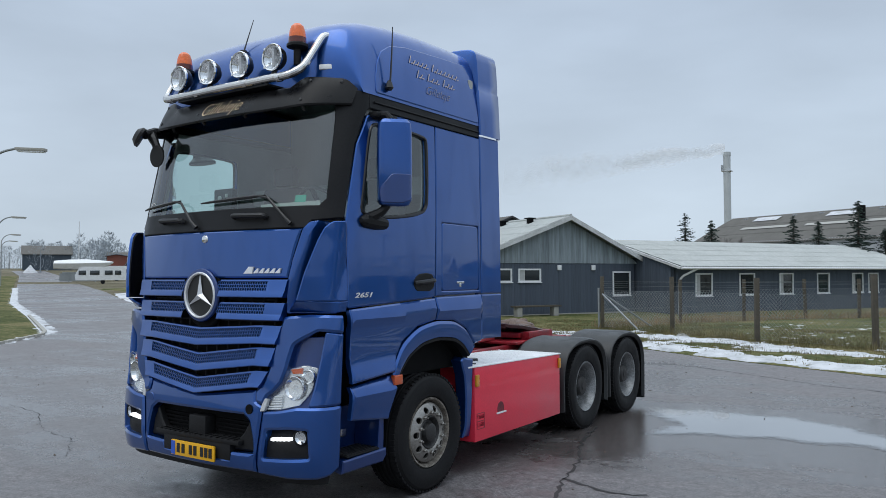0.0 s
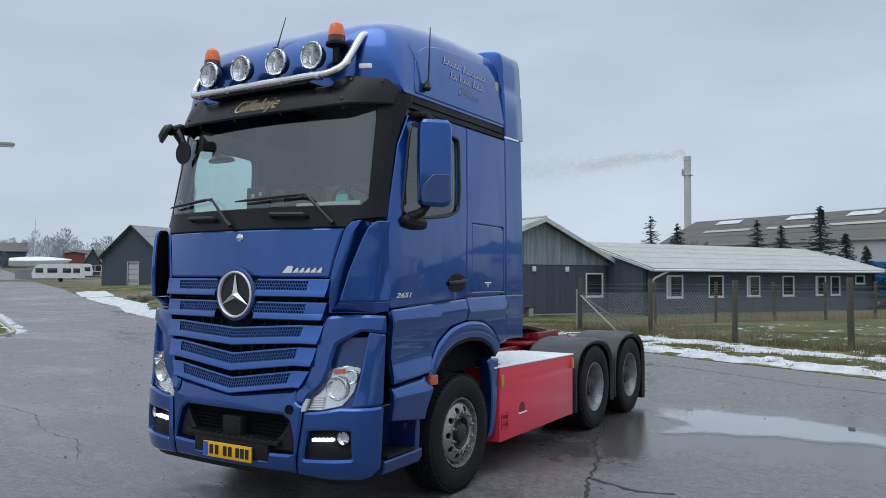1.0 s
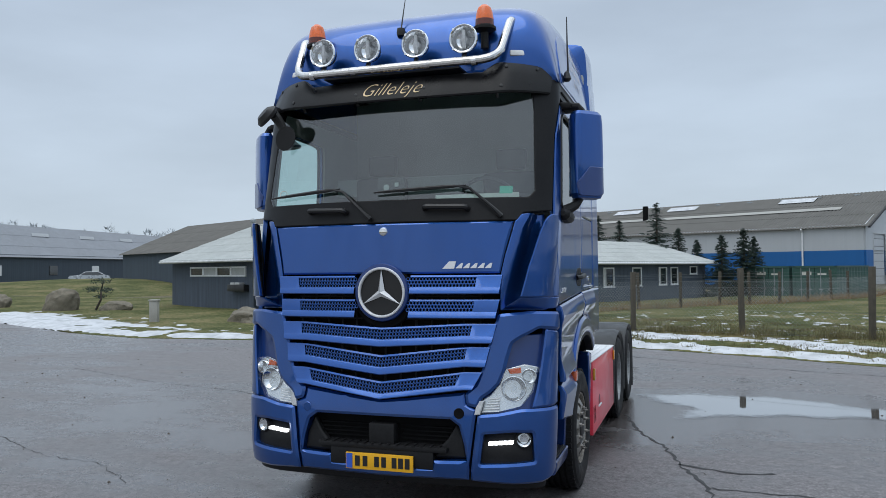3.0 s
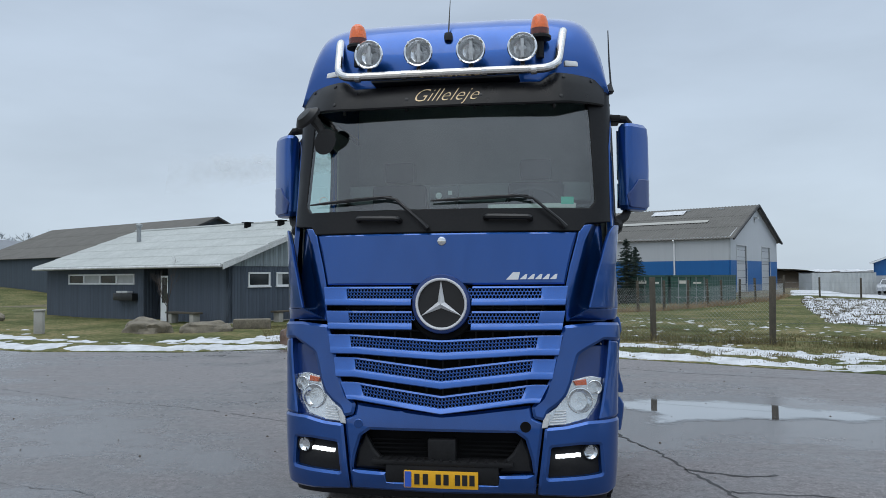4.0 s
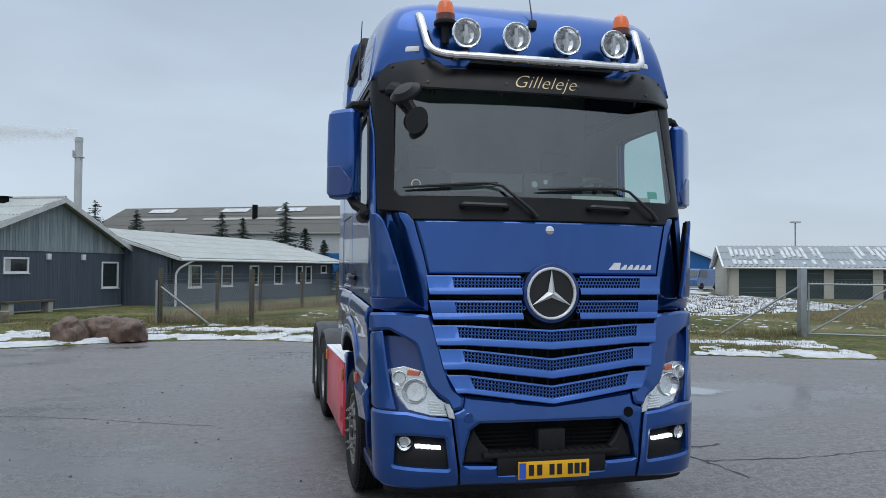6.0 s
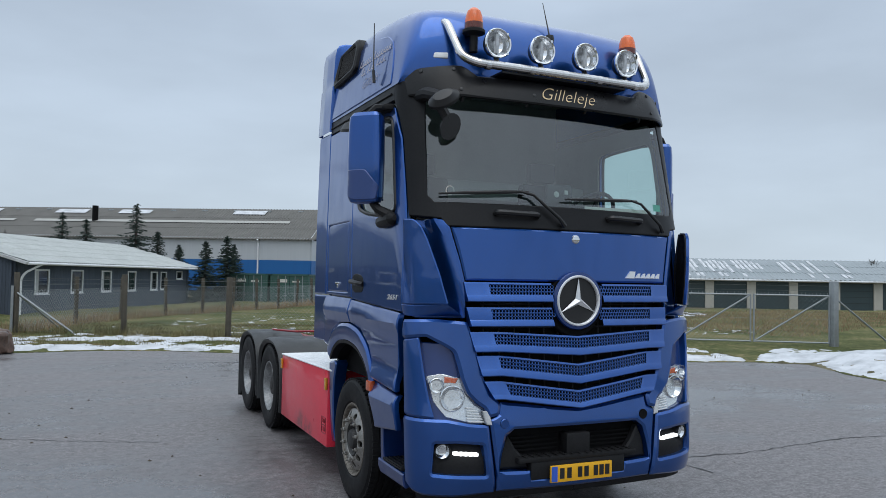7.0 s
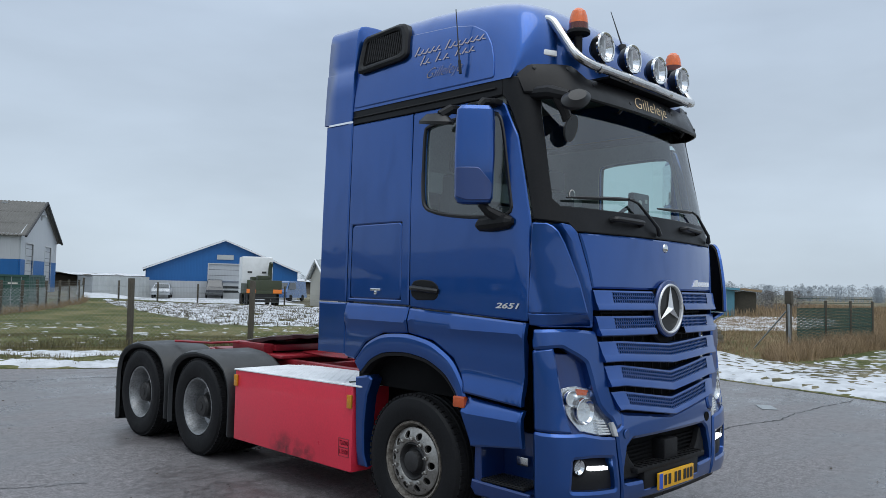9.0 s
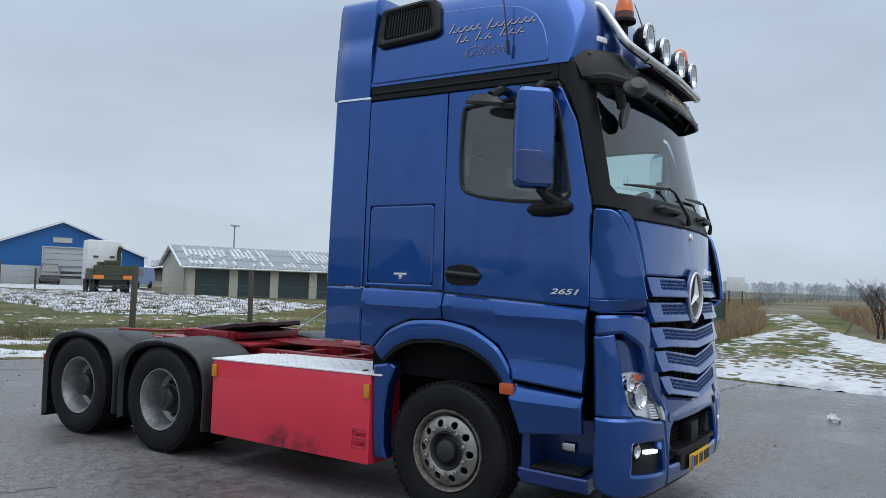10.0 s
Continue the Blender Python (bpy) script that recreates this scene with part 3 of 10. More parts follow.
# headlamps
HL = [(1.135, 1.165), (1.02, 1.185), (0.905, 1.155), (0.865, 1.05), (0.80, 0.975), (0.735, 0.935), (0.712, 0.845), (0.86, 0.862), (1.0, 0.90), (1.085, 1.0)]
for s in (1, -1):
    lamp = new("headlamp")
    lamp.parent = truck
    lamp["label"] = "clear headlamp with chrome bowls and an amber corner"
    sk = lambda u, z, d=0.0, s=s: Vector((skin(u, z, d).x * s, skin(u, z, d).y, skin(u, z, d).z))
    bm = bmesh.new()
    panel(bm, [HL], lambda u, z, d=0: skin(u, z, d - 0.045), 0.05, 0.0, 0.002)
    if s < 0:
        mirrored(bm)
    part("lamp_housing", bm, M["lamp_house"], lamp)
    for cu, cz, r in ((0.955, 1.02, 0.088), (1.055, 1.105, 0.052)):
        c, nrm = skin(cu, cz, -0.03), (skin(cu, cz, 0.02) - skin(cu, cz, 0)).normalized()
        nrm = Vector((nrm.x * 0.45, nrm.y, 0)).normalized()
        c.x, nrm.x = c.x * s, nrm.x * s
        rot = Matrix.Translation(c) @ nrm.to_track_quat("Z", "Y").to_matrix().to_4x4()
        bm = bmesh.new()
        lathe(bm, [(0.0, -0.03), (r * 0.25, -0.03), (r * 0.6, -0.022), (r * 0.86, 0.0), (r * 0.95, 0.014), (r, 0.012), (r, -0.01)], 32, rot)
        part("lamp_bowl", bm, M["chrome"], lamp)
        bm = bmesh.new()
        lathe(bm, [(r * 0.2, -0.03), (r * 0.2, 0.0), (0, 0.008)], 16, rot)
        part("lamp_bulb", bm, M["lens"], lamp)
    bm = bmesh.new()
    for k in range(6):
        z = 0.86 + k * 0.018
        tube(bm, [sk(0.745 + 0.01 * k, z, -0.028), sk(0.80 + 0.01 * k, z + 0.004, -0.028), sk(0.865, z + 0.008, -0.03)], 0.006, 5)
    part("lamp_ribs", bm, M["white"], lamp)
    bm = bmesh.new()
    panel(bm, [[(0.93, 1.12), (1.0, 1.125), (0.995, 1.165), (0.915, 1.152)]], lambda u, z, d=0: skin(u, z, d - 0.03), 0.03, 0.01, 0.003)
    if s < 0:
        mirrored(bm)
    part("indicator", bm, M["marker"], lamp, "amber indicator")
    bm = bmesh.new()
    panel(bm, [HL], skin, 0.05, 0.04, 0.004, depth=-0.004)
    if s < 0:
        mirrored(bm)
    ob = part("lamp_lens", bm, M["lens"], lamp)
    ob.visible_shadow = False
    bm = bmesh.new()
    panel(bm, [[(0.695, 0.835), (0.735, 0.84), (0.76, 0.93), (0.715, 0.935)]], skin, 0.05, 0.02, 0.003, depth=0.004)
    if s < 0:
        mirrored(bm)
    part("lamp_end_cap", bm, M["rim_grey"], lamp, "grey end cap")

# bumper
bm = bmesh.new()
panel(bm, [[(-0.62, 0.985), (-0.43, 0.965), (-0.2, 0.935), (0, 0.915), (0.2, 0.935), (0.43, 0.965), (0.62, 0.985), (0.635, 0.905), (0.708, 0.87), (0.672, 0.60), (0.658, 0.46), (0.65, 0.375), (0, 0.365), (-0.65, 0.375), (-0.658, 0.46), (-0.672, 0.60), (-0.708, 0.87), (-0.635, 0.905)],
           [(-0.52, 0.80), (0.52, 0.80), (0.585, 0.755), (0.625, 0.62), (0.64, 0.515), (0.40, 0.505), (0.385, 0.45), (-0.385, 0.45), (-0.40, 0.505), (-0.64, 0.515), (-0.625, 0.62), (-0.585, 0.755)]], skin, 0.06, 0.06, 0.012)
bumper = part("bumper", bm, M["blue"], truck, "blue front bumper with a dark air intake")
both("bumper_corner", lambda bm: panel(bm, [[(0.718, 0.835), (0.86, 0.85), (1.0, 0.882), (1.435, 0.885), (1.435, 0.43), (1.34, 0.385), (1.2, 0.365), (0.95, 0.36), (0.665, 0.372), (0.672, 0.46), (0.69, 0.60)], [(0.76, 0.705), (0.95, 0.725), (1.09, 0.72), (1.115, 0.52), (0.735, 0.495)]], skin, 0.06, 0.06, 0.012, 0.015, 0.004), M["blue"], bumper)
# near-black sheet paints the intake's unlit depth
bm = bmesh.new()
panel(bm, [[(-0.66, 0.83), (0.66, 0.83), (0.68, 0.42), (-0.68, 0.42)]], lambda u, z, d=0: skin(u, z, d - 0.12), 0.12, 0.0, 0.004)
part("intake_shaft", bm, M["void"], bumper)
for z in (0.72, 0.69, 0.66, 0.63, 0.60):
    for x0, x1 in ((-0.52, -0.12), (0.12, 0.52)):
        part("intake_louvre", boxes((x0, x1, 0.035, 0.075, z - 0.006, z + 0.006)), M["void"], bumper)
bm = boxes((-0.10, 0.10, -0.055, 0.05, 0.585, 0.745), bev=0.015)
part("radar_cover", bm, M["black"], bumper, "square black sensor cover")
both("intake_cheek", lambda bm: panel(bm, [[(0.40, 0.515), (0.635, 0.52), (0.615, 0.66), (0.56, 0.76), (0.50, 0.66), (0.42, 0.58)]], lambda u, z, d=0: skin(u, z, d - 0.045), 0.06, 0.04, 0.01), M["black"], bumper)
bm = boxes((-0.50, 0.50, -0.094, 0.03, 0.562, 0.60), (-0.40, 0.40, -0.080, 0.03, 0.44, 0.565), bev=0.012)
for v in bm.verts:
    v.co.y += 0.09 * v.co.x ** 2
step = part("front_step", bm, M["black"], bumper, "black ribbed front tread")
for x in np.linspace(-0.44, 0.44, 15):
    part("tread_rib", boxes((x - 0.009, x + 0.009, -0.088 + 0.09 * x * x, 0.0 + 0.09 * x * x, 0.6, 0.607)), M["black"], step)
bm = boxes((-0.26, 0.26, -0.100, -0.084, 0.418, 0.535), bev=0.003)
plate = part("number_plate", bm, M["plate"], truck, "yellow number plate with dark bars")
part("plate_band", boxes((-0.254, -0.207, -0.1035, -0.0995, 0.424, 0.529)), M["plate_blue"], plate)
for x0 in (-0.185, -0.125, -0.035, 0.02, 0.10, 0.15, 0.20):
    part("plate_bar", boxes((x0, x0 + 0.036, -0.1035, -0.0995, 0.442, 0.515)), M["ink"], plate)
# flat near-black disc paints the shade of a tow hole
bm = bmesh.new()
lathe(bm, [(0, 0.003), (0.03, 0.004), (0.036, 0.005), (0.038, 0.0)], 20, Matrix.Translation(skin(0.585, 0.842, 0.0)) @ pose(0, 0, 0, 90, 0, 0))
part("tow_eye_hole", bm, M["void"], bumper)
bm = bmesh.new()
lathe(bm, [(0, 0.004), (0.03, 0.004), (0.034, 0.0)], 20, Matrix.Translation(skin(-0.6, 0.84, 0.001)) @ pose(0, 0, 0, 90, 0, 0))
part("tow_eye_cap", bm, M["blue"], bumper)
for s in (1, -1):
    bm = bmesh.new()
    panel(bm, [[(0.75, 0.715), (0.95, 0.735), (1.10, 0.73), (1.125, 0.51), (0.725, 0.485)]], lambda u, z, d=0: skin(u, z, d - 0.04 - max(0.0, z - 0.62) * 0.5), 0.05, 0.0, 0.003)
    if s < 0:
        mirrored(bm)
    fog = part("fog_lamp_panel", bm, M["black"], bumper, "black panel with fog lamp and daylight strip")
    c = skin(1.035, 0.668, -0.055)
    c.x *= s
    rot = Matrix.Translation(c) @ Vector((0.25 * s, -1, 0)).to_track_quat("Z", "Y").to_matrix().to_4x4()
    bm = bmesh.new()
    lathe(bm, [(0.058, -0.02), (0.058, 0.03), (0.05, 0.034), (0.047, 0.026)], 28, rot)
    part("fog_lamp_ring", bm, M["black"], fog)
    bm = bmesh.new()
    lathe(bm, [(0, 0.0), (0.03, 0.006), (0.048, 0.022)], 28, rot)
    part("fog_lamp_bowl", bm, M["chrome"], fog)
    bm = bmesh.new()
    lathe(bm, [(0.048, 0.026), (0.03, 0.034), (0, 0.037)], 28, rot)
    part("fog_lamp_lens", bm, M["lens"], fog).visible_shadow = False
    bm = bmesh.new()
    for k in range(5):
        p0, p1 = skin(0.79 + k * 0.034, 0.640 + 0.003 * k, -0.035), skin(0.8225 + k * 0.034, 0.640 + 0.003 * k, -0.035)
        box(bm, min(p0.x * s, p1.x * s), max(p0.x * s, p1.x * s), p0.y - 0.012, p0.y + 0.03, p0.z - 0.011, p0.z + 0.011, 0.003)
    part("daylight_strip", bm, M["led"], fog, "lit white daylight strip")
    # small clearance lamp and steel hooks on the outer edge
both("bumper_underside", lambda bm: panel(bm, [[(0.0, 0.39), (1.38, 0.40), (1.36, 0.30), (0.0, 0.30)]], lambda u, z, d=0: skin(u, z, d - 0.04), 0.12, 0.02, 0.004), M["black"], bumper)

# cab corners: a base panel that sinks into a duct, a proud fin over it, and a wedge that closes the fin below
def lead(z):
    """Where the fin's leading edge stands."""
    return float(np.interp(z, [1.60, 1.66, 1.86, 2.10, 2.19, 2.25], [0.965, 0.98, 1.02, 1.08, 1.11, 1.14]))


def corner_base(u, z, d=0.0):
    k = min(1.0, max(0.0, (abs(u) - lead(z) + 0.11) / 0.12))
    return skin(u, z, d - 0.075 * k * k * (3 - 2 * k))


def fin(u, z, d=0.0):
    k = min(1.0, max(0.0, (abs(u) - lead(z)) / 0.28))
    return skin(u, z, d + 0.098 * (1 - k) + 0.004)


def wedge(u, z, d=0.0):
    k = min(1.0, max(0.0, (z - 1.572) / 0.08))
    f = min(1.0, max(0.0, (abs(u) - 0.95) / 0.28))
    return skin(u, z, d + k * (0.098 * (1 - f) + 0.004) - (1 - k) * 0.012)


def ud(z, y=0.322):
    return u_of_y(y, z)


both("corner_panel", lambda bm: panel(bm, [[(0.868, 1.562), (0.868, 1.70), (0.873, 1.825), (0.953, 2.195), (0.985, 2.245), (1.10, 2.262), (ud(2.26), 2.262), (ud(1.9), 1.9), (ud(1.562), 1.562)]], corner_base, 0.024, 0.03, 0.004, 0.012), M["blue"], truck, "blue cab corner beside the bonnet")
both("wind_deflector", lambda bm: panel(bm, [[(lead(1.652), 1.652), (lead(1.86), 1.86), (lead(2.10), 2.10), (lead(2.19), 2.185), (1.16, 2.225), (ud(2.24), 2.24), (ud(1.95), 1.95), (ud(1.652), 1.652)]], fin, 0.035, 0.02, 0.005, 0.012), M["blue"], truck, "tall blue corner wind deflector")
both("deflector_lining", lambda bm: panel(bm, [[(lead(1.652) + 0.004, 1.66), (lead(1.86) + 0.004, 1.86), (lead(2.10) + 0.004, 2.10), (lead(2.19) + 0.004, 2.178), (1.16, 2.216), (ud(2.23), 2.23), (ud(1.95), 1.95), (ud(1.66), 1.66)]], lambda u, z, d=0: fin(u, z, d - 0.0215), 0.05, 0.012, 0.002), M["black"], truck, "black inner lining of the deflector")
both("deflector_wedge", lambda bm: panel(bm, [[(0.885, 1.572), (0.93, 1.61), (lead(1.65), 1.648), (ud(1.648), 1.648), (ud(1.572), 1.572)]], wedge, 0.03, 0.03, 0.003), M["blue"], truck)

# windscreen, its black surround and pillars
GL = [(-1.03, 2.37), (1.03, 2.37), (1.075, 2.42), (1.05, 3.04), (1.03, 3.19), (-1.03, 3.19), (-1.05, 3.04), (-1.075, 2.42)]
PIL = [(u_of_y(y, z), z) for y, z in ((0.325, 2.275), (0.375, 2.5), (0.418, 2.7), (0.45, 2.85), (0.505, 3.0), (0.55, 3.09), (0.60, 3.15), (0.60, 3.275))]
bm = bmesh.new()
panel(bm, [[(-1.0, 2.255), (-0.965, 2.20), (0.965, 2.20), (1.0, 2.255)] + PIL + [(-u, z) for u, z in reversed(PIL)], GL], skin, 0.05, 0.03, 0.004)
surround = part("windscreen_surround", bm, M["cowl"], truck, "black windscreen surround and pillars")
bm = bmesh.new()
panel(bm, [GL], skin, 0.1, 0.0, 0.002, depth=-0.006)
ws = part("windscreen", bm, M["glass"], truck, "wide tinted windscreen")
ws.visible_shadow = False
for x in (-0.47, 0.47):
    bm = bmesh.new()
    tube(bm, arc_pts([skin(x - 0.16, 2.30, 0.0), skin(x - 0.15, 2.298, 0.045), skin(x + 0.15, 2.29, 0.045), skin(x + 0.16, 2.288, 0.0)], 0.03), 0.02, 8)
    part("grab_handle", bm, M["ink"], surround, "black grab handle below the glass")
for (px, tx, tz, ex) in ((-0.10, -0.40, 2.455, -1.0), (0.87, 0.58, 2.445, -0.08)):
    bm = bmesh.new()
    tube(bm, [skin(px, 2.225, 0.02), skin(px - 0.05, 2.27, 0.045), skin(tx + 0.06, tz - 0.02, 0.045), skin(tx - 0.04, tz, 0.045)], [0.02, 0.013, 0.01, 0.008], 8)
    arm = part("wiper", bm, M["ink"], truck, "black wiper arm and blade")
    bm = bmesh.new()
    pts = [skin(tx + 0.03 + (ex - tx - 0.03) * t, tz + 0.005 + (2.415 - tz) * t, 0.035) for t in np.linspace(0, 1, 8)]
    tube(bm, pts, [0.006, 0.012, 0.014, 0.014, 0.013, 0.012, 0.01, 0.006], 6)
    part("wiper_blade", bm, M["ink"], arm)

# sun visor with its lettering
def visor_pt(x, q, d=0.0):
    """q from the lower lip (0) to the top (1)."""
    a = abs(x)
    k = max(0.0, (a - 0.84) / 0.29)
    zlow = 3.128 + 0.012 * min(1.0, a / 0.9) ** 2 + 0.012 * k
    ztop = 3.315 + 0.075 * max(0.0, min(1.0, (a - 0.70) / 0.09)) - 0.02 * k - 0.05 * max(0.0, (a - 1.125) / 0.04) ** 2
    z = zlow + (ztop - zlow) * q
    y = 0.137 + 0.098 * a * a + 0.5 * (z - 3.156) + 0.15 * k ** 1.7
    slope = 0.196 * a + (0.15 * 1.7 / 0.29 * k ** 0.7 if k > 0 else 0.0)
    n = Vector((slope * (1 if x > 0 else -1), -1.0, 0.3)).normalized()
    return Vector((x, y, z)) + n * d


bm = bmesh.new()
us = np.concatenate((np.linspace(-1.165, -0.84, 20)[:-1], np.linspace(-0.84, 0.84, 49), np.linspace(0.84, 1.165, 20)[1:]))
ring = ((0.0, -0.014), (0.0, 0.0), (0.05, 0.008), (0.25, 0.012), (0.6, 0.012), (0.94, 0.008), (1.0, 0.0), (1.0, -0.10), (0.9, -0.10), (0.85, -0.018))
rows = [[bm.verts.new(visor_pt(u, q, d)) for u in us] for q, d in ring]
for a, b in zip(rows, rows[1:] + rows[:1]):
    for k in range(len(us) - 1):
        bm.faces.new((a[k], a[k + 1], b[k + 1], b[k]))
for k in (0, len(us) - 1):
    bm.faces.new([r[k] for r in rows])
visor = part("sun_visor", fix(bm), M["visor"], truck, "black sun visor with gold lettering")
for u, q in ((-1.07, 0.85), (-0.87, 0.85), (-0.85, 0.2), (-0.28, 0.35), (0.27, 0.42), (0.85, 0.2), (0.87, 0.85), (1.07, 0.85)):
    p = visor_pt(u, q, 0.010)
    nrm = (visor_pt(u, q, 0.05) - visor_pt(u, q, 0)).normalized()
    bm = bmesh.new()
    lathe(bm, [(0.014, 0.0), (0.013, 0.006), (0, 0.009)], 10, Matrix.Translation(p) @ nrm.to_track_quat("Z", "Y").to_matrix().to_4x4())
    part("visor_bolt", bm, M["ink"], visor)
for u in (-0.3, 0.22, 0.8, -0.8):
    bm = bmesh.new()
    tube(bm, [visor_pt(u, 0.35, -0.02), skin(u, 3.13, 0.0)], 0.012, 6)
    part("visor_stay", bm, M["ink"], visor)


def lay(bm, f):
    for v in bm.verts:
        v.co = f(v.co)
    return bm


bm = text_mesh("Gilleleje", 0.15, 0.55, 0.001, -0.0028)
lay(bm, lambda c: visor_pt(c.x, 0.46 + c.z / 0.185, 0.0145 - c.y))
part("visor_lettering", bm, M["gold"], visor, "slanted gold lettering Gilleleje", False)

# doors
DOOR = [(0.325, 1.595), (1.465, 1.652), (1.488, 2.4), (1.492, 3.142), (0.72, 3.142), (0.57, 3.085), (0.46, 2.85), (0.385, 2.5), (0.335, 2.25)]
WIN = [(1.36, 2.58), (1.36, 2.95), (1.34, 3.03), (0.66, 3.045), (0.59, 2.97), (0.51, 2.5), (0.472, 2.30), (0.85, 2.305), (1.15, 2.34), (1.34, 2.395)]
for _ in range(2):
    WIN = [(a[0] + (b[0] - a[0]) * q, a[1] + (b[1] - a[1]) * q) for a, b in zip(WIN, WIN[1:] + WIN[:1]) for q in (0.2, 0.8)]
doors = both("door", lambda bm: panel(bm, [DOOR, WIN], flank, 0.07, 0.03, 0.006, 0.02), M["blue"], truck, "blue cab door with a framed window")
for i, s in enumerate((1, -1)):
    fl = lambda y, z, d=0.0, s=s: Vector((flank(y, z, d).x * s, flank(y, z, d).y, flank(y, z, d).z))
    bm = bmesh.new()
    panel(bm, [resample(WIN, 0.07, 0.02)], flank, 0.1, 0.0, 0.002, depth=-0.018)
    if s < 0:
        mirrored(bm)
    part("door_window", bm, M["side_glass"], doors[i], "tinted door window").visible_shadow = False
    bm = bmesh.new()
    w = resample(WIN, 0.05, 0.0)
    tube(bm, [fl(y, z, -0.003) for y, z in w], 0.015, 6, closed=True)
    part("window_seal", bm, M["ink"], doors[i])
    bm = bmesh.new()
    panel(bm, [[(1.19, 1.705), (1.39, 1.70), (1.45, 1.735), (1.46, 1.80), (1.43, 1.85), (1.34, 1.865), (1.22, 1.855), (1.155, 1.815), (1.15, 1.745)]], flank, 0.03, 0.02, 0.006, 0.03, depth=0.004)
    if s < 0:
        mirrored(bm)
    hd = part("door_handle", bm, M["black"], doors[i], "black recessed door handle")
    bm = bmesh.new()
    tube(bm, arc_pts([fl(1.165, 1.775, 0.006), fl(1.20, 1.78, 0.035), fl(1.40, 1.795, 0.035), fl(1.44, 1.795, 0.008)], 0.03), 0.02, 8)
    lathe(bm, [(0, 0.012), (0.018, 0.01), (0.02, 0)], 12, Matrix.Translation(fl(1.40, 1.80, 0.006)) @ pose(0, 0, 0, 0, 90 * s, 0))
    part("handle_grip", bm, M["ink"], hd)
    # model number
    bm = text_mesh("2651", 0.052, 0.3, 0.002, 0.001)
    lay(bm, (lambda c, s=s: fl(0.50 + s * c.x * 2.0, 1.69 + c.z, 0.006 - c.y)))
    part("door_numerals", bm, M["silver"], doors[i], "chrome numerals 2651", False)
both("door_skirt", lambda bm: panel(bm, [[(0.335, 1.584), (1.46, 1.641), (1.463, 1.455), (1.20, 1.415), (0.985, 1.30), (0.87, 1.13), (0.855, 1.075), (0.345, 1.035)]], lambda y, z, d=0: flank(y, z, d + 0.032 * max(0.0, min(1.0, (1.60 + 0.04 * y - z) / 0.10)) - 0.022 * max(0.0, min(1.0, (1.475 + 0.04 * y - z) / 0.06)) + 0.034 * max(0.0, min(1.0, (1.17 - z + 0.05 * (y - 0.4)) / 0.09))), 0.05, 0.035, 0.008), M["blue"], truck, "creased blue skirt below the door")
both("step_panel", lambda bm: panel(bm, [[(0.345, 1.005), (0.86, 1.045), (0.885, 0.945), (0.80, 0.71), (0.345, 0.765)]], lambda y, z, d=0: flank(y, z, d + 0.05 * max(0.0, min(1.0, (1.035 - z) / 0.085)) - 0.02 * max(0.0, min(1.0, (0.93 - z) / 0.15))), 0.05, 0.035, 0.008), M["blue"], truck)

# step wells, their inner shade put into the darkened blue
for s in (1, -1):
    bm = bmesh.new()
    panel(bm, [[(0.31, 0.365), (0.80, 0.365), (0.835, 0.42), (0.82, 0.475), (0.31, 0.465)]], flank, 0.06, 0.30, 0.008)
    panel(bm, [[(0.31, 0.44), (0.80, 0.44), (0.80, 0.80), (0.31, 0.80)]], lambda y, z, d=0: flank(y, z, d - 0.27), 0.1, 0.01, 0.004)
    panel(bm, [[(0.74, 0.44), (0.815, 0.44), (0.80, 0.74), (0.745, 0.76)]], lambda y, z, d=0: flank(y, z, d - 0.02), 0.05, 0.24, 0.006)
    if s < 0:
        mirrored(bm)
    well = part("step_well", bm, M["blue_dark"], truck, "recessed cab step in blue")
    part("step_tread", boxes((s * 0.96, s * 1.20, 0.36, 0.74, 0.478, 0.492) if s > 0 else (-1.20, -0.96, 0.36, 0.74, 0.478, 0.492), bev=0.004), M["black"], well, "black ribbed tread")
    for k in range(7):
        x = s * (0.985 + k * 0.033)
        part("tread_rib", boxes((x - 0.006, x + 0.006, 0.37, 0.73, 0.492, 0.499)), M["ink"], well)
    bm = boxes((min(s * 0.965, s * 0.985), max(s * 0.965, s * 0.985), 0.50, 0.60, 0.58, 0.64), bev=0.006)
    part("step_catch", bm, M["steel"], well)

# quarter panels, lockers and side fairings
LOCK = [(1.57, 1.70), (2.192, 1.70), (2.187, 2.30), (1.577, 2.305)]
quarters = both("quarter_panel", lambda bm: panel(bm, [[(1.478, 1.662), (2.228, 1.672), (2.232, 3.142), (1.502, 3.142)], LOCK], flank, 0.08, 0.03, 0.006), M["blue"], truck)
for i, s in enumerate((1, -1)):
    bm = bmesh.new()
    panel(bm, [[(1.573, 1.703), (2.187, 1.703), (2.182, 2.297), (1.58, 2.302)]], flank, 0.08, 0.02, 0.006, 0.04, depth=-0.002)
    if s < 0:
        mirrored(bm)
    lk = part("locker_door", bm, M["blue"], quarters[i], "blue side locker door")
    bm = boxes((min(s * 1.232, s * 1.247), max(s * 1.232, s * 1.247), 1.80, 1.92, 1.765, 1.785), (min(s * 1.232, s * 1.245), max(s * 1.232, s * 1.245), 1.845, 1.875, 1.735, 1.77), bev=0.004)
    part("locker_latch", bm, M["chrome"], lk, "small chrome latch")
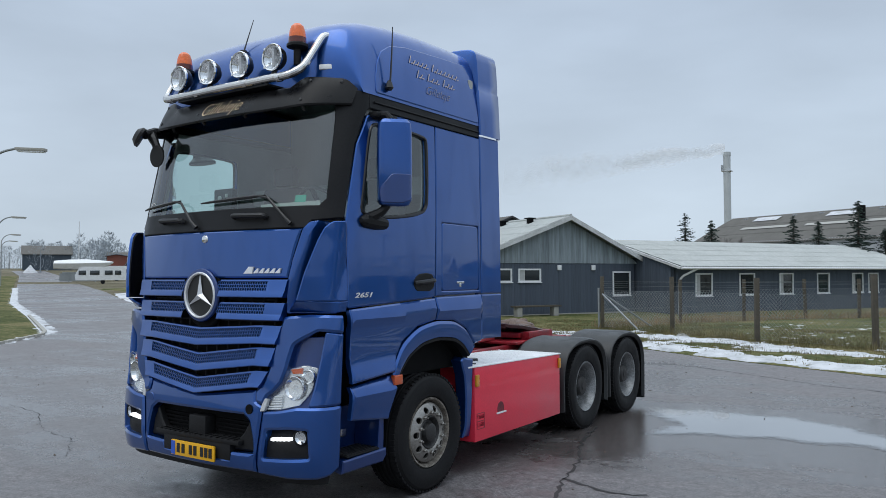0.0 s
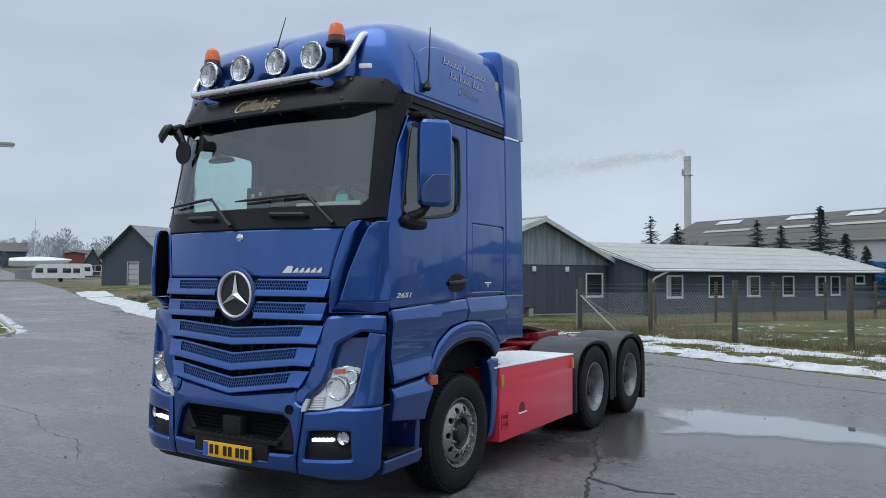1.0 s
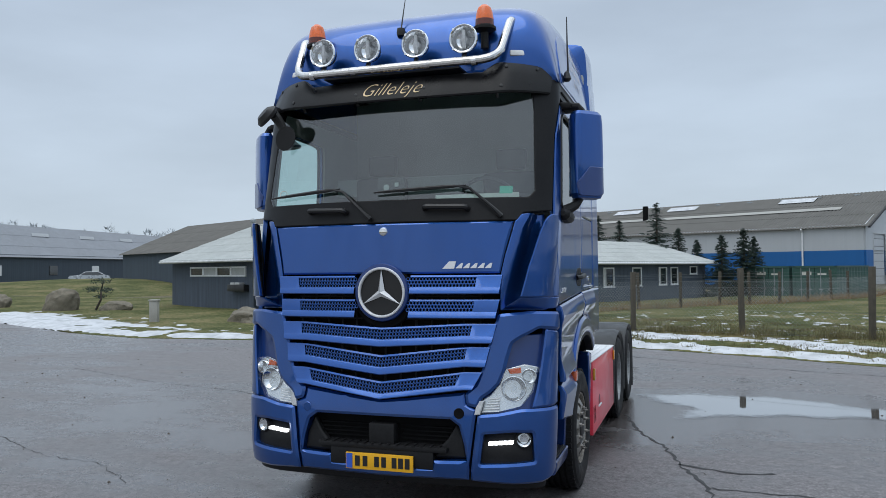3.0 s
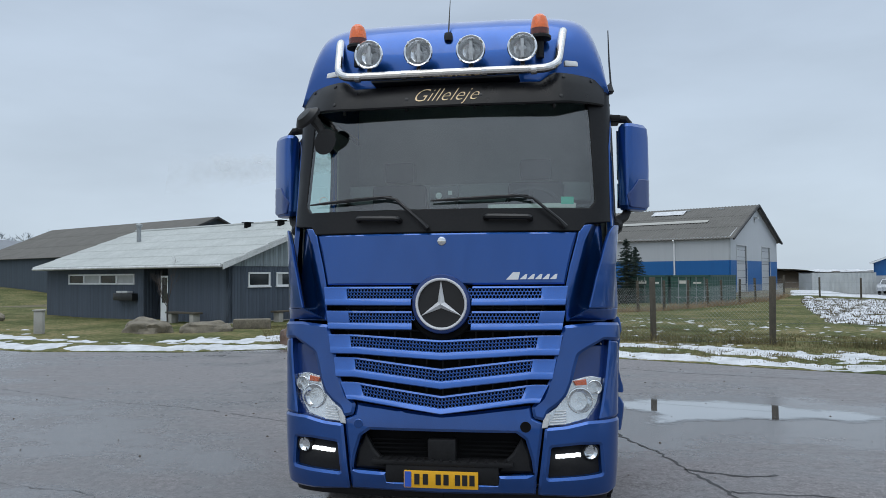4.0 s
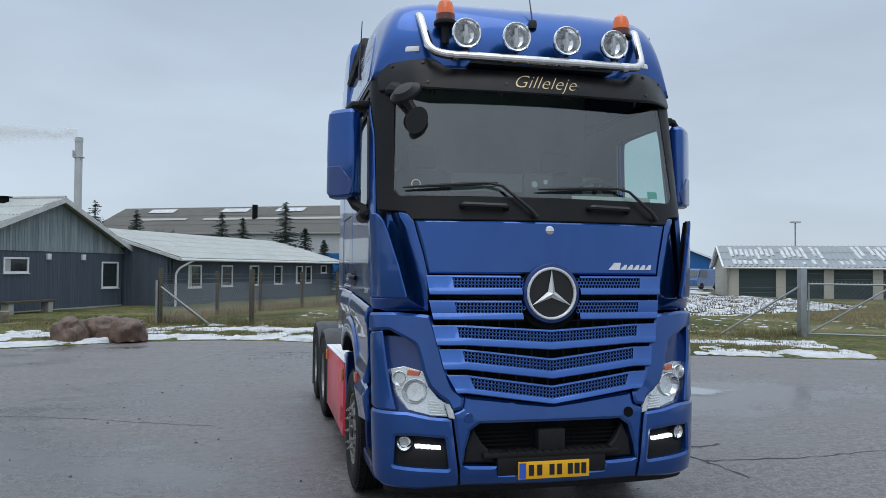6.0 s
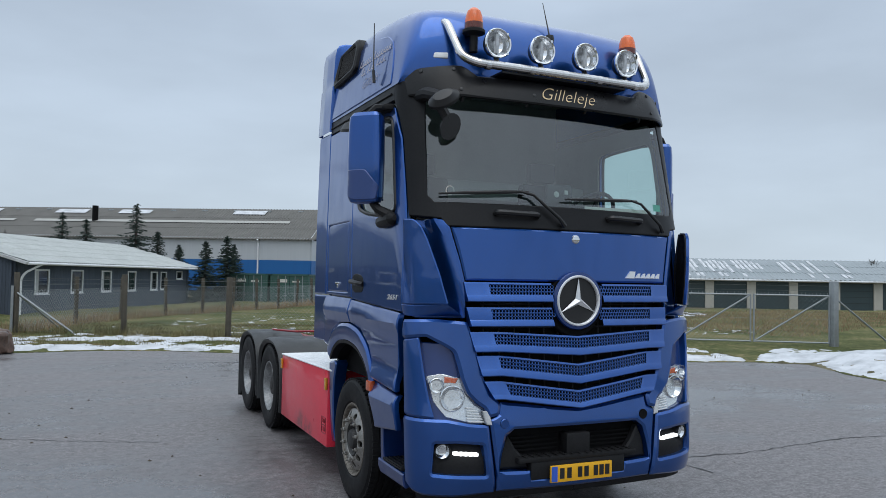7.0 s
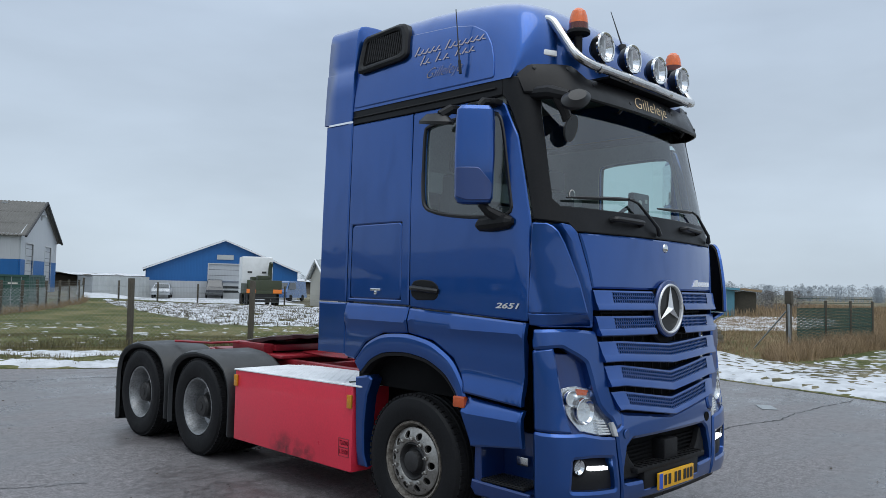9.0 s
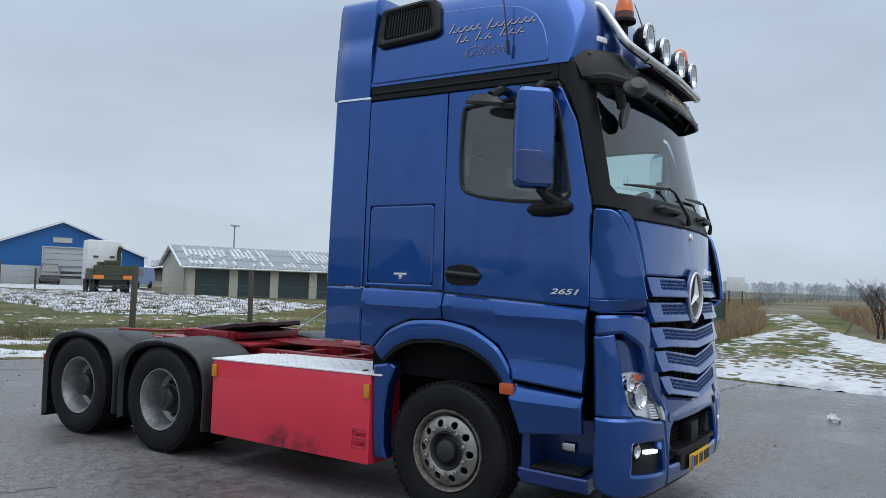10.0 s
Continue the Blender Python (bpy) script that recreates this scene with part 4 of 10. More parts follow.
both("quarter_skirt", lambda bm: panel(bm, [[(1.473, 1.455), (1.47, 1.650), (2.228, 1.660), (2.225, 1.225), (2.10, 1.205), (1.96, 1.355), (1.75, 1.44)]], lambda y, z, d=0: flank(y, z, d + 0.032 * max(0.0, min(1.0, (1.655 - z) / 0.10)) - 0.022 * max(0.0, min(1.0, (1.53 - z) / 0.06))), 0.05, 0.035, 0.008), M["blue"], truck)
fair = both("side_fairing", lambda bm: panel(bm, [[(2.238, 1.235), (2.60, 1.235), (2.60, 1.657), (2.238, 1.657)]], lambda y, z, d=0: flank(y, z, d + 0.02 * max(0, y - 2.3)), 0.1, 0.04, 0.008), M["blue"], truck, "blue side fairing behind the cab")
both("side_fairing", lambda bm: panel(bm, [[(2.24, 1.666), (2.60, 1.666), (2.59, 3.172), (2.24, 3.172)]], lambda y, z, d=0: flank(y, z, d + 0.02 * max(0, y - 2.3)), 0.1, 0.04, 0.008), M["blue"], truck, "blue side fairing behind the cab")

# wheel arch flares
HUBY, HUBZ = 1.40, 0.50
OUT = [(0.845, 0.985), (0.875, 1.125), (0.985, 1.29), (1.20, 1.405), (1.465, 1.448), (1.75, 1.43), (1.95, 1.345), (2.08, 1.205)]
INN = [(0.925, 0.985), (0.955, 1.06), (1.06, 1.17), (1.24, 1.255), (1.47, 1.285), (1.72, 1.265), (1.87, 1.20), (1.975, 1.10)]


def arch_line(line, n=40):
    t = np.linspace(0, 1, len(line))
    tt = np.linspace(0, 1, n)
    ys, zs = np.interp(tt, t, [p[0] for p in line]), np.interp(tt, t, [p[1] for p in line])
    for _ in range(3):
        ys[1:-1] = (ys[:-2] + 2 * ys[1:-1] + ys[2:]) / 4
        zs[1:-1] = (zs[:-2] + 2 * zs[1:-1] + zs[2:]) / 4
    return list(zip(ys, zs))


def flare(bm, k0, k1, rows):
    o, i = arch_line(OUT), arch_line(INN)
    grid = []
    for f, d in rows:
        grid.append([bm.verts.new(flank(o[k][0] + (i[k][0] - o[k][0]) * f, o[k][1] + (i[k][1] - o[k][1]) * f, d)) for k in range(k0, k1)])
    for a, b in zip(grid, grid[1:]):
        for k in range(len(a) - 1):
            bm.faces.new((a[k], a[k + 1], b[k + 1], b[k]))
    return fix(bm)


for k0, k1 in ((0, 23), (22, 40)):
    both("arch_flare", lambda bm: flare(bm, k0, k1, [(0.0, -0.02), (0.0, 0.012), (0.15, 0.03), (0.6, 0.036), (0.84, 0.028), (0.86, -0.03)]), M["blue"], truck)
    both("arch_rubber", lambda bm: flare(bm, k0, k1, [(0.87, 0.0), (0.87, 0.03), (1.02, 0.026), (1.04, -0.09)]), M["black"], truck)
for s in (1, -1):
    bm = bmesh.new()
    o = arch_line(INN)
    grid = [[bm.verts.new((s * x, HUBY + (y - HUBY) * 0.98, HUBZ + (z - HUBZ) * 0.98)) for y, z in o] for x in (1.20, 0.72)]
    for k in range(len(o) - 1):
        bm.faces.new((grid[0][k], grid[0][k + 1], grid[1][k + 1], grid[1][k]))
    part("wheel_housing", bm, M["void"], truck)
    p = [(s * 1.285, 0.885, 1.01)]
    bm = boxes((min(s * 1.232, s * 1.275), max(s * 1.232, s * 1.275), 0.845, 0.955, 0.965, 1.045), bev=0.012)
    part("side_indicator", bm, M["marker"], truck, "orange side indicator")
    # blue panel behind the front wheel
    bm = bmesh.new()
    panel(bm, [[(2.09, 0.34), (2.095, 1.06), (1.93, 1.09), (1.885, 1.06), (1.95, 0.92), (1.985, 0.70), (1.99, 0.45), (1.965, 0.345)]], flank, 0.06, 0.10, 0.01)
    if s < 0:
        mirrored(bm)
    part("wheel_guard", bm, M["blue"], truck, "narrow blue guard behind the front wheel")

# black band under the roof
both("roof_band", lambda bm: panel(bm, [[(0.606, 3.152), (0.70, 3.15), (2.235, 3.152), (2.235, 3.275), (0.606, 3.275)]], lambda y, z, d=0: flank(y, z, d - 0.004), 0.05, 0.03, 0.003), M["cowl"], truck)
both("band_bead", lambda bm: tube(bm, [flank(y, 3.205, 0.002) for y in np.linspace(0.66, 2.22, 24)], 0.008, 6), M["black"], truck)

# roof
RY = [0.345, 0.35, 0.375, 0.43, 0.53, 0.70, 0.95, 1.35, 1.8, 2.24]
RZ = [3.262, 3.43, 3.60, 3.755, 3.87, 3.935, 3.972, 4.005, 4.02, 4.025]
PROF = [(0.0, 1.0), (0.3, 1.0), (0.6, 0.995), (0.8, 0.985), (0.92, 0.96), (1.0, 0.915), (1.06, 0.83), (1.11, 0.69), (1.15, 0.51), (1.185, 0.28), (1.218, 0.0)]
PREAR = [(0.0, 1.0), (0.3, 1.0), (0.6, 0.998), (0.8, 0.994), (0.92, 0.978), (1.0, 0.945), (1.06, 0.895), (1.11, 0.80), (1.15, 0.64), (1.185, 0.36), (1.218, 0.0)]
for _ in range(2):
    q = [PREAR[0]]
    for (x1, f1), (x2, f2) in zip(PREAR, PREAR[1:]):
        q += [(0.75 * x1 + 0.25 * x2, 0.75 * f1 + 0.25 * f2), (0.25 * x1 + 0.75 * x2, 0.25 * f1 + 0.75 * f2)]
    PREAR = q + [PREAR[-1]]
for _ in range(2):
    q = [PROF[0]]
    for (x1, f1), (x2, f2) in zip(PROF, PROF[1:]):
        q += [(0.75 * x1 + 0.25 * x2, 0.75 * f1 + 0.25 * f2), (0.25 * x1 + 0.75 * x2, 0.25 * f1 + 0.75 * f2)]
    PROF = q + [PROF[-1]]
PN = len(PROF) - 1


def smooth_at(k, vals):
    """A smooth curve through evenly spaced values."""
    i = max(0, min(len(vals) - 2, int(k)))
    t = k - i
    p1, p2 = vals[i], vals[i + 1]
    p0, p3 = vals[max(0, i - 1)], vals[min(len(vals) - 1, i + 2)]
    return 0.5 * (2 * p1 + (p2 - p0) * t + (2 * p0 - 5 * p1 + 4 * p2 - p3) * t * t + (3 * p1 - p0 - 3 * p2 + p3) * t ** 3)


def roof_pt(k, phi):
    """k runs from the front edge (0) to the rear (9), phi from the middle (0) to the side edge (1)."""
    y, zt = smooth_at(k, RY), smooth_at(k, RZ)
    x = float(np.interp(phi * PN, range(PN + 1), [p[0] for p in PROF]))
    f = float(np.interp(phi * PN, range(PN + 1), [p[1] for p in PROF]))
    w = max(0.0, min(1.0, (k - 3.5) / 3.5))
    w = w * w * (3 - 2 * w)
    f += w * (float(np.interp(phi * PN, range(PN + 1), [p[1] for p in PREAR])) - f)
    sweep = 0.21 * max(0.0, 1 - k / 8.0) * (x / 1.218) ** 4
    return Vector((x, y + sweep, 3.262 + (zt - 3.262) * f))


bm = bmesh.new()
ks = np.linspace(0, 9, 55)
ph = [i / PN for i in range(PN + 1)]
grid = []
for k in ks:
    half = [roof_pt(k, p) for p in ph]
    grid.append([bm.verts.new((-p.x, p.y, p.z)) for p in reversed(half[1:])] + [bm.verts.new(p) for p in half])
for a, b in zip(grid, grid[1:]):
    for j in range(len(a) - 1):
        bm.faces.new((a[j], a[j + 1], b[j + 1], b[j]))
roof = part("roof", bm, M["blue"], truck, "high box-shaped blue roof with rounded shoulders", sharp=50)
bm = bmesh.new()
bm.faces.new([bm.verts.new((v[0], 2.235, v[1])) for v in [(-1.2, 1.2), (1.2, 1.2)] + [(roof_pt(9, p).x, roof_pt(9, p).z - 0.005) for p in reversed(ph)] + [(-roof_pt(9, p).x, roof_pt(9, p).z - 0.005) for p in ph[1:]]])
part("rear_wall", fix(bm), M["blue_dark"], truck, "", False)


def roof_side(y, z, d=0.0):
    """The roof's flank as a surface over y and z."""
    k = 8.0
    for _ in range(4):
        lo, hi = 0.0, 1.0
        for _ in range(24):
            mid = (lo + hi) / 2
            lo, hi = (mid, hi) if roof_pt(k, mid).z > z else (lo, mid)
        a, b = 0.0, 9.0
        for _ in range(24):
            m2 = (a + b) / 2
            a, b = (m2, b) if roof_pt(m2, lo).y < y else (a, m2)
        k = a
    p = roof_pt(k, lo)
    return Vector((p.x + d, p.y, p.z + 0.35 * d))


# raised panel on each roof flank, with the owner's lettering as plain strokes
sides = both("roof_side_panel", lambda bm: panel(bm, [[(0.68, 3.285), (2.228, 3.285), (2.228, 3.84), (1.7, 3.81), (1.15, 3.775), (0.95, 3.735), (0.82, 3.66), (0.745, 3.55), (0.70, 3.42)]], roof_side, 0.06, 0.012, 0.004, 0.03, depth=0.007), M["blue"], truck, "blue roof flank with pale lettering strokes")
# the owner's name as plain slanted bars, the town below it
LETTER = {1: ([(3.66, 1.17, 1.45), (3.655, 1.50, 1.93)], [(3.55, 1.26, 1.36), (3.55, 1.41, 1.60), (3.55, 1.65, 1.84)], (1.55, 3.44)), -1: ([(3.62, 1.54, 1.26), (3.615, 1.21, 0.82)], [(3.535, 1.46, 1.36), (3.535, 1.31, 1.15), (3.54, 1.10, 0.90)], (1.20, 3.425))}
for i, s in enumerate((1, -1)):
    l1, l2, (yc, zc) = LETTER[s]
    for zl, ya, yb in l1 + l2:
        bm = bmesh.new()
        sl = 0.018 * s
        n = max(2, int(abs(yb - ya) / 0.055))
        for q in range(n):
            # one thin slanted stroke for each letter, the first one taller
            y0, up = ya + (yb - ya) * (q + 0.5) / n, 0.05 if q == 0 else 0.022
            v = [bm.verts.new(roof_side(y0 + dy, zl + dz, 0.013)) for dy, dz in ((-sl - 0.006, -0.022), (-sl + 0.006, -0.022), (sl + 0.006, up), (sl - 0.006, up))]
            bm.faces.new(v)
            y1 = y0 + s * 0.024
            v = [bm.verts.new(roof_side(y1 + dy, zl + dz, 0.013)) for dy, dz in ((-0.016, -0.022), (0.016, -0.014), (0.016, -0.006), (-0.016, -0.014))]
            bm.faces.new(v)
        if s < 0:
            for v in bm.verts:
                v.co.x = -v.co.x
        part("lettering_bar", fix(bm), M["silver_ink"], sides[i], "pale bar of lettering", False)
    bm = text_mesh("Gilleleje", 0.115, 0.55, 0.001, -0.002)

    def on_flank(c, s=s, yc=yc, zc=zc):
        p = roof_side(yc + s * c.x, zc + c.z, 0.013)
        return Vector((s * p.x, p.y, p.z))

    lay(bm, on_flank)
    part("flank_lettering", bm, M["silver_ink"], sides[i], "pale slanted lettering Gilleleje", False)
# fairing that carries the roof's line on behind the cab
bm = bmesh.new()
rows = []
SPO = [(0.0, 4.045), (0.4, 4.045), (0.8, 4.042), (1.0, 4.035), (1.10, 4.025), (1.155, 4.005), (1.178, 3.97), (1.192, 3.90), (1.205, 3.7), (1.205, 3.62), (1.214, 3.61), (1.225, 3.40), (1.234, 3.18)]
for y, g in ((2.238, -0.012), (2.246, 0.0), (2.45, 0.003), (2.60, 0.006), (2.606, 0.0), (2.60, -0.04)):
    half = [(x + g * min(1.0, x), z + g) for x, z in SPO[:-1]] + [(SPO[-1][0] + g, SPO[-1][1])]
    rows.append([bm.verts.new((-x, y, z)) for x, z in reversed(half[1:])] + [bm.verts.new((x, y, z)) for x, z in half])
half = [(x * 0.86, z - 0.22 * (z - 3.0)) for x, z in SPO[:-1]] + [(1.2, 3.18)]
rows.insert(0, [bm.verts.new((-x, 2.2375, z)) for x, z in reversed(half[1:])] + [bm.verts.new((x, 2.2375, z)) for x, z in half])
for a, b in zip(rows, rows[1:]):
    for j in range(len(a) - 1):
        bm.faces.new((a[j], a[j + 1], b[j + 1], b[j]))
part("roof_spoiler", bm, M["blue"], truck, "blue upper fairing at the roof's rear", sharp=50)

# air intake on the flank at -x
def cheek(y, z, d=0.0):
    return Vector((1.215 - 0.24 * max(0.0, z - 3.6) + d, y, z))


bm = bmesh.new()
panel(bm, [[(1.60, 3.63), (1.66, 3.60), (2.15, 3.57), (2.20, 3.585), (2.215, 3.70), (2.215, 3.88), (2.19, 3.91), (1.78, 3.935), (1.70, 3.92), (1.64, 3.84)], [(1.68, 3.68), (1.72, 3.655), (2.13, 3.63), (2.15, 3.65), (2.16, 3.84), (2.14, 3.86), (1.80, 3.885), (1.75, 3.87), (1.71, 3.80)]], cheek, 0.05, 0.18, 0.014, 0.03, depth=0.012)
intake = part("air_intake", mirrored(bm), M["black"], truck, "black ribbed air intake on the roof flank")
bm = bmesh.new()
panel(bm, [[(1.63, 3.65), (2.17, 3.61), (2.18, 3.87), (1.70, 3.90)]], lambda y, z, d=0: cheek(y, z, d - 0.012), 0.08, 0.01, 0.003, 0.03)
part("intake_mesh", mirrored(bm), M["void"], intake)
for y in np.arange(1.705, 2.12, 0.027):
    bm = bmesh.new()
    tube(bm, [cheek(y - 0.01, 3.65, -0.004), cheek(y + 0.01, 3.865, -0.004)], 0.006, 5)
    part("intake_rib", mirrored(bm), M["black"], intake)

# roof lamps on a bent steel bar
bar_pts = arc_pts([(0.875, 0.64, 3.69), (0.875, 0.47, 3.775), (0.835, 0.26, 3.45), (0.76, 0.185, 3.39), (0.0, 0.145, 3.38), (-0.76, 0.185, 3.39), (-0.835, 0.26, 3.45), (-0.875, 0.47, 3.775), (-0.875, 0.64, 3.69)], 0.09, 7)
bm = bmesh.new()
tube(bm, bar_pts, 0.032, 14)
bar = part("lamp_bar", bm, M["steel"], truck, "bent polished steel lamp bar")
for x in (-0.66, -0.3, 0.3, 0.66):
    bm = bmesh.new()
    lathe(bm, [(0.033, -0.02), (0.0345, -0.018), (0.0345, 0.018), (0.033, 0.02)], 14, Matrix.Translation((x, 0.147 + 0.05 * abs(x), 3.382)) @ pose(0, 0, 0, 0, 90, 0))
    part("bar_clamp", bm, M["steel"], bar)
bm = boxes((-0.55, 0.55, 0.16, 0.36, 3.335, 3.35))
part("bar_bracket", bm, M["black"], bar)
for x in (-0.576, -0.197, 0.197, 0.576):
    lm = Matrix.Translation((x, 0.195, 3.555)) @ pose(0, 0, 0, 90, 0, 0)
    bm = bmesh.new()
    lathe(bm, [(0, -0.10), (0.05, -0.098), (0.088, -0.06), (0.106, -0.01), (0.108, 0.012), (0.102, 0.018)], 32, lm)
    tube(bm, [(x, 0.22, 3.46), (x, 0.18, 3.40)], 0.018, 8)
    sl = part("spot_lamp", bm, M["ink"], truck, "round roof spot lamp with a chrome rim")
    bm = bmesh.new()
    lathe(bm, [(0.108, 0.0), (0.11, 0.016), (0.104, 0.024), (0.094, 0.02), (0.094, 0.01)], 36, lm)
    for k in range(4):
        a = math.pi / 4 + k * math.pi / 2
        lathe(bm, [(0.01, 0.0), (0.01, 0.026), (0, 0.028)], 8, lm @ Matrix.Translation((0.103 * math.cos(a), 0.103 * math.sin(a), 0)))
    part("lamp_rim", bm, M["chrome"], sl)
    bm = bmesh.new()
    lathe(bm, [(0.0, -0.055), (0.03, -0.05), (0.065, -0.03), (0.094, 0.012)], 32, lm)
    part("lamp_reflector", bm, M["reflector"], sl)
    bm = bmesh.new()
    box(bm, -0.012, 0.012, -0.07, 0.07, -0.03, 0.004, 0.003, lm)
    lathe(bm, [(0.026, -0.05), (0.026, -0.01), (0, -0.004)], 14, lm)
    part("lamp_shield", bm, M["rim_grey"], sl)
    bm = bmesh.new()
    lathe(bm, [(0.094, 0.014), (0.06, 0.024), (0.0, 0.028)], 32, lm)
    part("lamp_glass", bm, M["lens"], sl).visible_shadow = False
for x in (-0.70, 0.70):
    bm = bmesh.new()
    bmx = Matrix.Translation((x, 0.335, 3.65))
    lathe(bm, [(0, -0.14), (0.03, -0.14), (0.03, -0.02), (0.085, 0.0), (0.085, 0.02), (0.07, 0.03), (0, 0.03)], 24, bmx)
    bc = part("beacon", bm, M["black"], truck, "orange beacon on a black foot")
    bm = bmesh.new()
    lathe(bm, [(0.072, 0.03), (0.07, 0.075)], 24, bmx)
    part("beacon_base", bm, M["beacon_low"], bc, "smoked dark base of the dome")
    bm = bmesh.new()
    lathe(bm, [(0.07, 0.075), (0.062, 0.13), (0.05, 0.166), (0.03, 0.186), (0, 0.193)], 24, bmx)
    part("beacon_dome", bm, M["beacon"], bc, "orange dome")
for s in (1, -1):
    bm = bmesh.new()
    box(bm, -0.055, 0.055, -0.02, 0.03, -0.022, 0.022, 0.01, Matrix.Translation((s * 0.925, 0.425, 3.475)) @ pose(0, 0, 0, -8, 0, 24 * s))
    part("marker_lamp", bm, M["white"], truck, "small white roof marker lamp")
bm = bmesh.new()
lathe(bm, [(0, 0.035), (0.03, 0.03), (0.035, 0), (0.03, -0.03)], 14, Matrix.Translation((0, 0.40, 3.725)))
tube(bm, [(0, 0.40, 3.74), (0.0, 0.51, 4.05)], [0.007, 0.003], 6)
part("roof_aerial", bm, M["ink"], truck, "thin roof aerial")
bm = bmesh.new()
lathe(bm, [(0, 0.05), (0.02, 0.03), (0.035, -0.02), (0.02, -0.04), (0, -0.045)], 12, Matrix.Translation((1.235, 0.83, 3.37)))
tube(bm, [(1.245, 0.83, 3.40), (1.235, 0.86, 3.60), (1.23, 0.88, 3.86)], [0.008, 0.007, 0.004], 6)
part("whip_aerial", bm, M["ink"], truck, "upright whip aerial")
bm = bmesh.new()
tube(bm, [(-1.245, 0.98, 3.36), (-1.25, 0.99, 3.46)], 0.012, 6)
tube(bm, [(-1.25, 0.99, 3.46), (-1.225, 1.06, 3.86)], [0.006, 0.004], 6)
part("whip_aerial", bm, M["ink"], truck, "upright whip aerial")

# door mirrors
for s in (1, -1):
    mm = Matrix.Translation((s * 1.392, 0.69, 0)) @ pose(0, 0, 0, 0, 0, 47 * s)
    bm = bmesh.new()
    rows = []
    for z, w, dp in ((2.375, 0.08, 0.035), (2.385, 0.115, 0.06), (2.42, 0.132, 0.072), (2.70, 0.138, 0.076), (2.95, 0.134, 0.074), (3.02, 0.128, 0.068), (3.048, 0.105, 0.05), (3.055, 0.07, 0.03)):
        ring = []
        for k in range(24):
            a = 2 * math.pi * k / 24
            c, q = math.cos(a), math.sin(a)
            x = w * math.copysign(abs(c) ** 0.38, c)
            y = (dp if q < 0 else dp * 0.75) * math.copysign(abs(q) ** 0.6, q)
            ring.append(bm.verts.new((x, y, z)))
        rows.append(ring)
    for a, b in zip(rows, rows[1:]):
        for k in range(24):
            bm.faces.new((a[k], a[(k + 1) % 24], b[(k + 1) % 24], b[k]))
    bm.faces.new(list(reversed(rows[0])))
    bm.faces.new(rows[-1])
    bmesh.ops.transform(bm, matrix=mm, verts=bm.verts)
    mir = part("door_mirror", fix(bm), M["blue"], truck, "tall blue door mirror")
    bm = bmesh.new()
    cov = [(0.115, 2.40), (-0.05, 2.395), (-0.125, 2.42), (-0.13, 2.62), (0.03, 2.62), (0.09, 2.55), (0.13, 2.50)]
    if s > 0:
        cov = [(-x, z) for x, z in reversed(cov)]
    panel(bm, [cov], lambda x, z, d=0: Vector((x, -0.077 + 0.05 * (abs(x) / 0.14) ** 6 - d, z)), 0.03, 0.02, 0.003, 0.02, depth=0.006)
    bmesh.ops.transform(bm, matrix=mm, verts=bm.verts)
    part("mirror_cover", fix(bm), M["blue_dark"], mir, "darker lower cover of the mirror")
    for z0, z1 in ((2.62, 3.0), (2.40, 2.59)):
        bm = bmesh.new()
        box(bm, -0.115, 0.115, 0.055, 0.062, z0, z1, 0.003, mm)
        part("mirror_glass", bm, M["mirror"], mir)
    bm = bmesh.new()
    tube(bm, [(s * 1.37, 0.68, 3.05), (s * 1.34, 0.67, 3.09), (s * 1.20, 0.66, 3.10)], [0.03, 0.03, 0.035], 8)
    box(bm, min(s * 1.20, s * 1.30), max(s * 1.20, s * 1.30), 0.60, 0.86, 3.075, 3.118, 0.015)
    part("upper_mirror_arm", bm, M["black"], mir)
    bm = bmesh.new()
    tube(bm, [(s * 1.35, 0.66, 2.385), (s * 1.32, 0.62, 2.33), (s * 1.24, 0.56, 2.28)], [0.03, 0.035, 0.045], 8)
    tube(bm, [(s * 1.25, t, 2.255 + 0.06 * (0.6 - t)) for t in (0.46, 0.5, 0.63, 0.75, 0.79)], [0.02, 0.05, 0.058, 0.045, 0.012], 10)
    part("lower_mirror_arm", bm, M["black"], mir)

# front mirror and kerb mirror on the passenger side
bm = bmesh.new()
tube(bm, [(-1.09, 0.46, 3.16), (-1.075, 0.30, 3.15), (-1.04, 0.17, 3.11)], [0.045, 0.05, 0.04], 10)
fm = part("front_mirror", bm, M["black"], truck, "black front mirror on an arm beside the visor")
bm = bmesh.new()
lathe(bm, [(0, 0.06), (0.06, 0.052), (0.098, 0.012), (0.098, -0.015), (0, -0.02)], 20, Matrix.Translation((-1.03, 0.12, 3.08)) @ pose(0, 0, 0, 55, -25, -22) @ Matrix.Diagonal((1.2, 0.75, 0.9, 1)))
part("mirror_shell", bm, M["ink"], fm)
bm = bmesh.new()
tube(bm, arc_pts([(-1.06, 0.25, 3.13), (-0.985, 0.245, 3.04), (-0.945, 0.24, 2.97)], 0.08), [0.045, 0.042, 0.04, 0.038, 0.036, 0.036, 0.036, 0.038], 8)
lathe(bm, [(0, 0.045), (0.06, 0.04), (0.092, 0.01), (0.092, -0.01), (0, -0.015)], 20, Matrix.Translation((-0.93, 0.225, 2.915)) @ pose(0, 0, 0, -80, 25, 12) @ Matrix.Diagonal((0.85, 1.1, 0.7, 1)))
part("lower_mirror", bm, M["ink"], fm, "small black mirror hanging before the glass")
bm = bmesh.new()
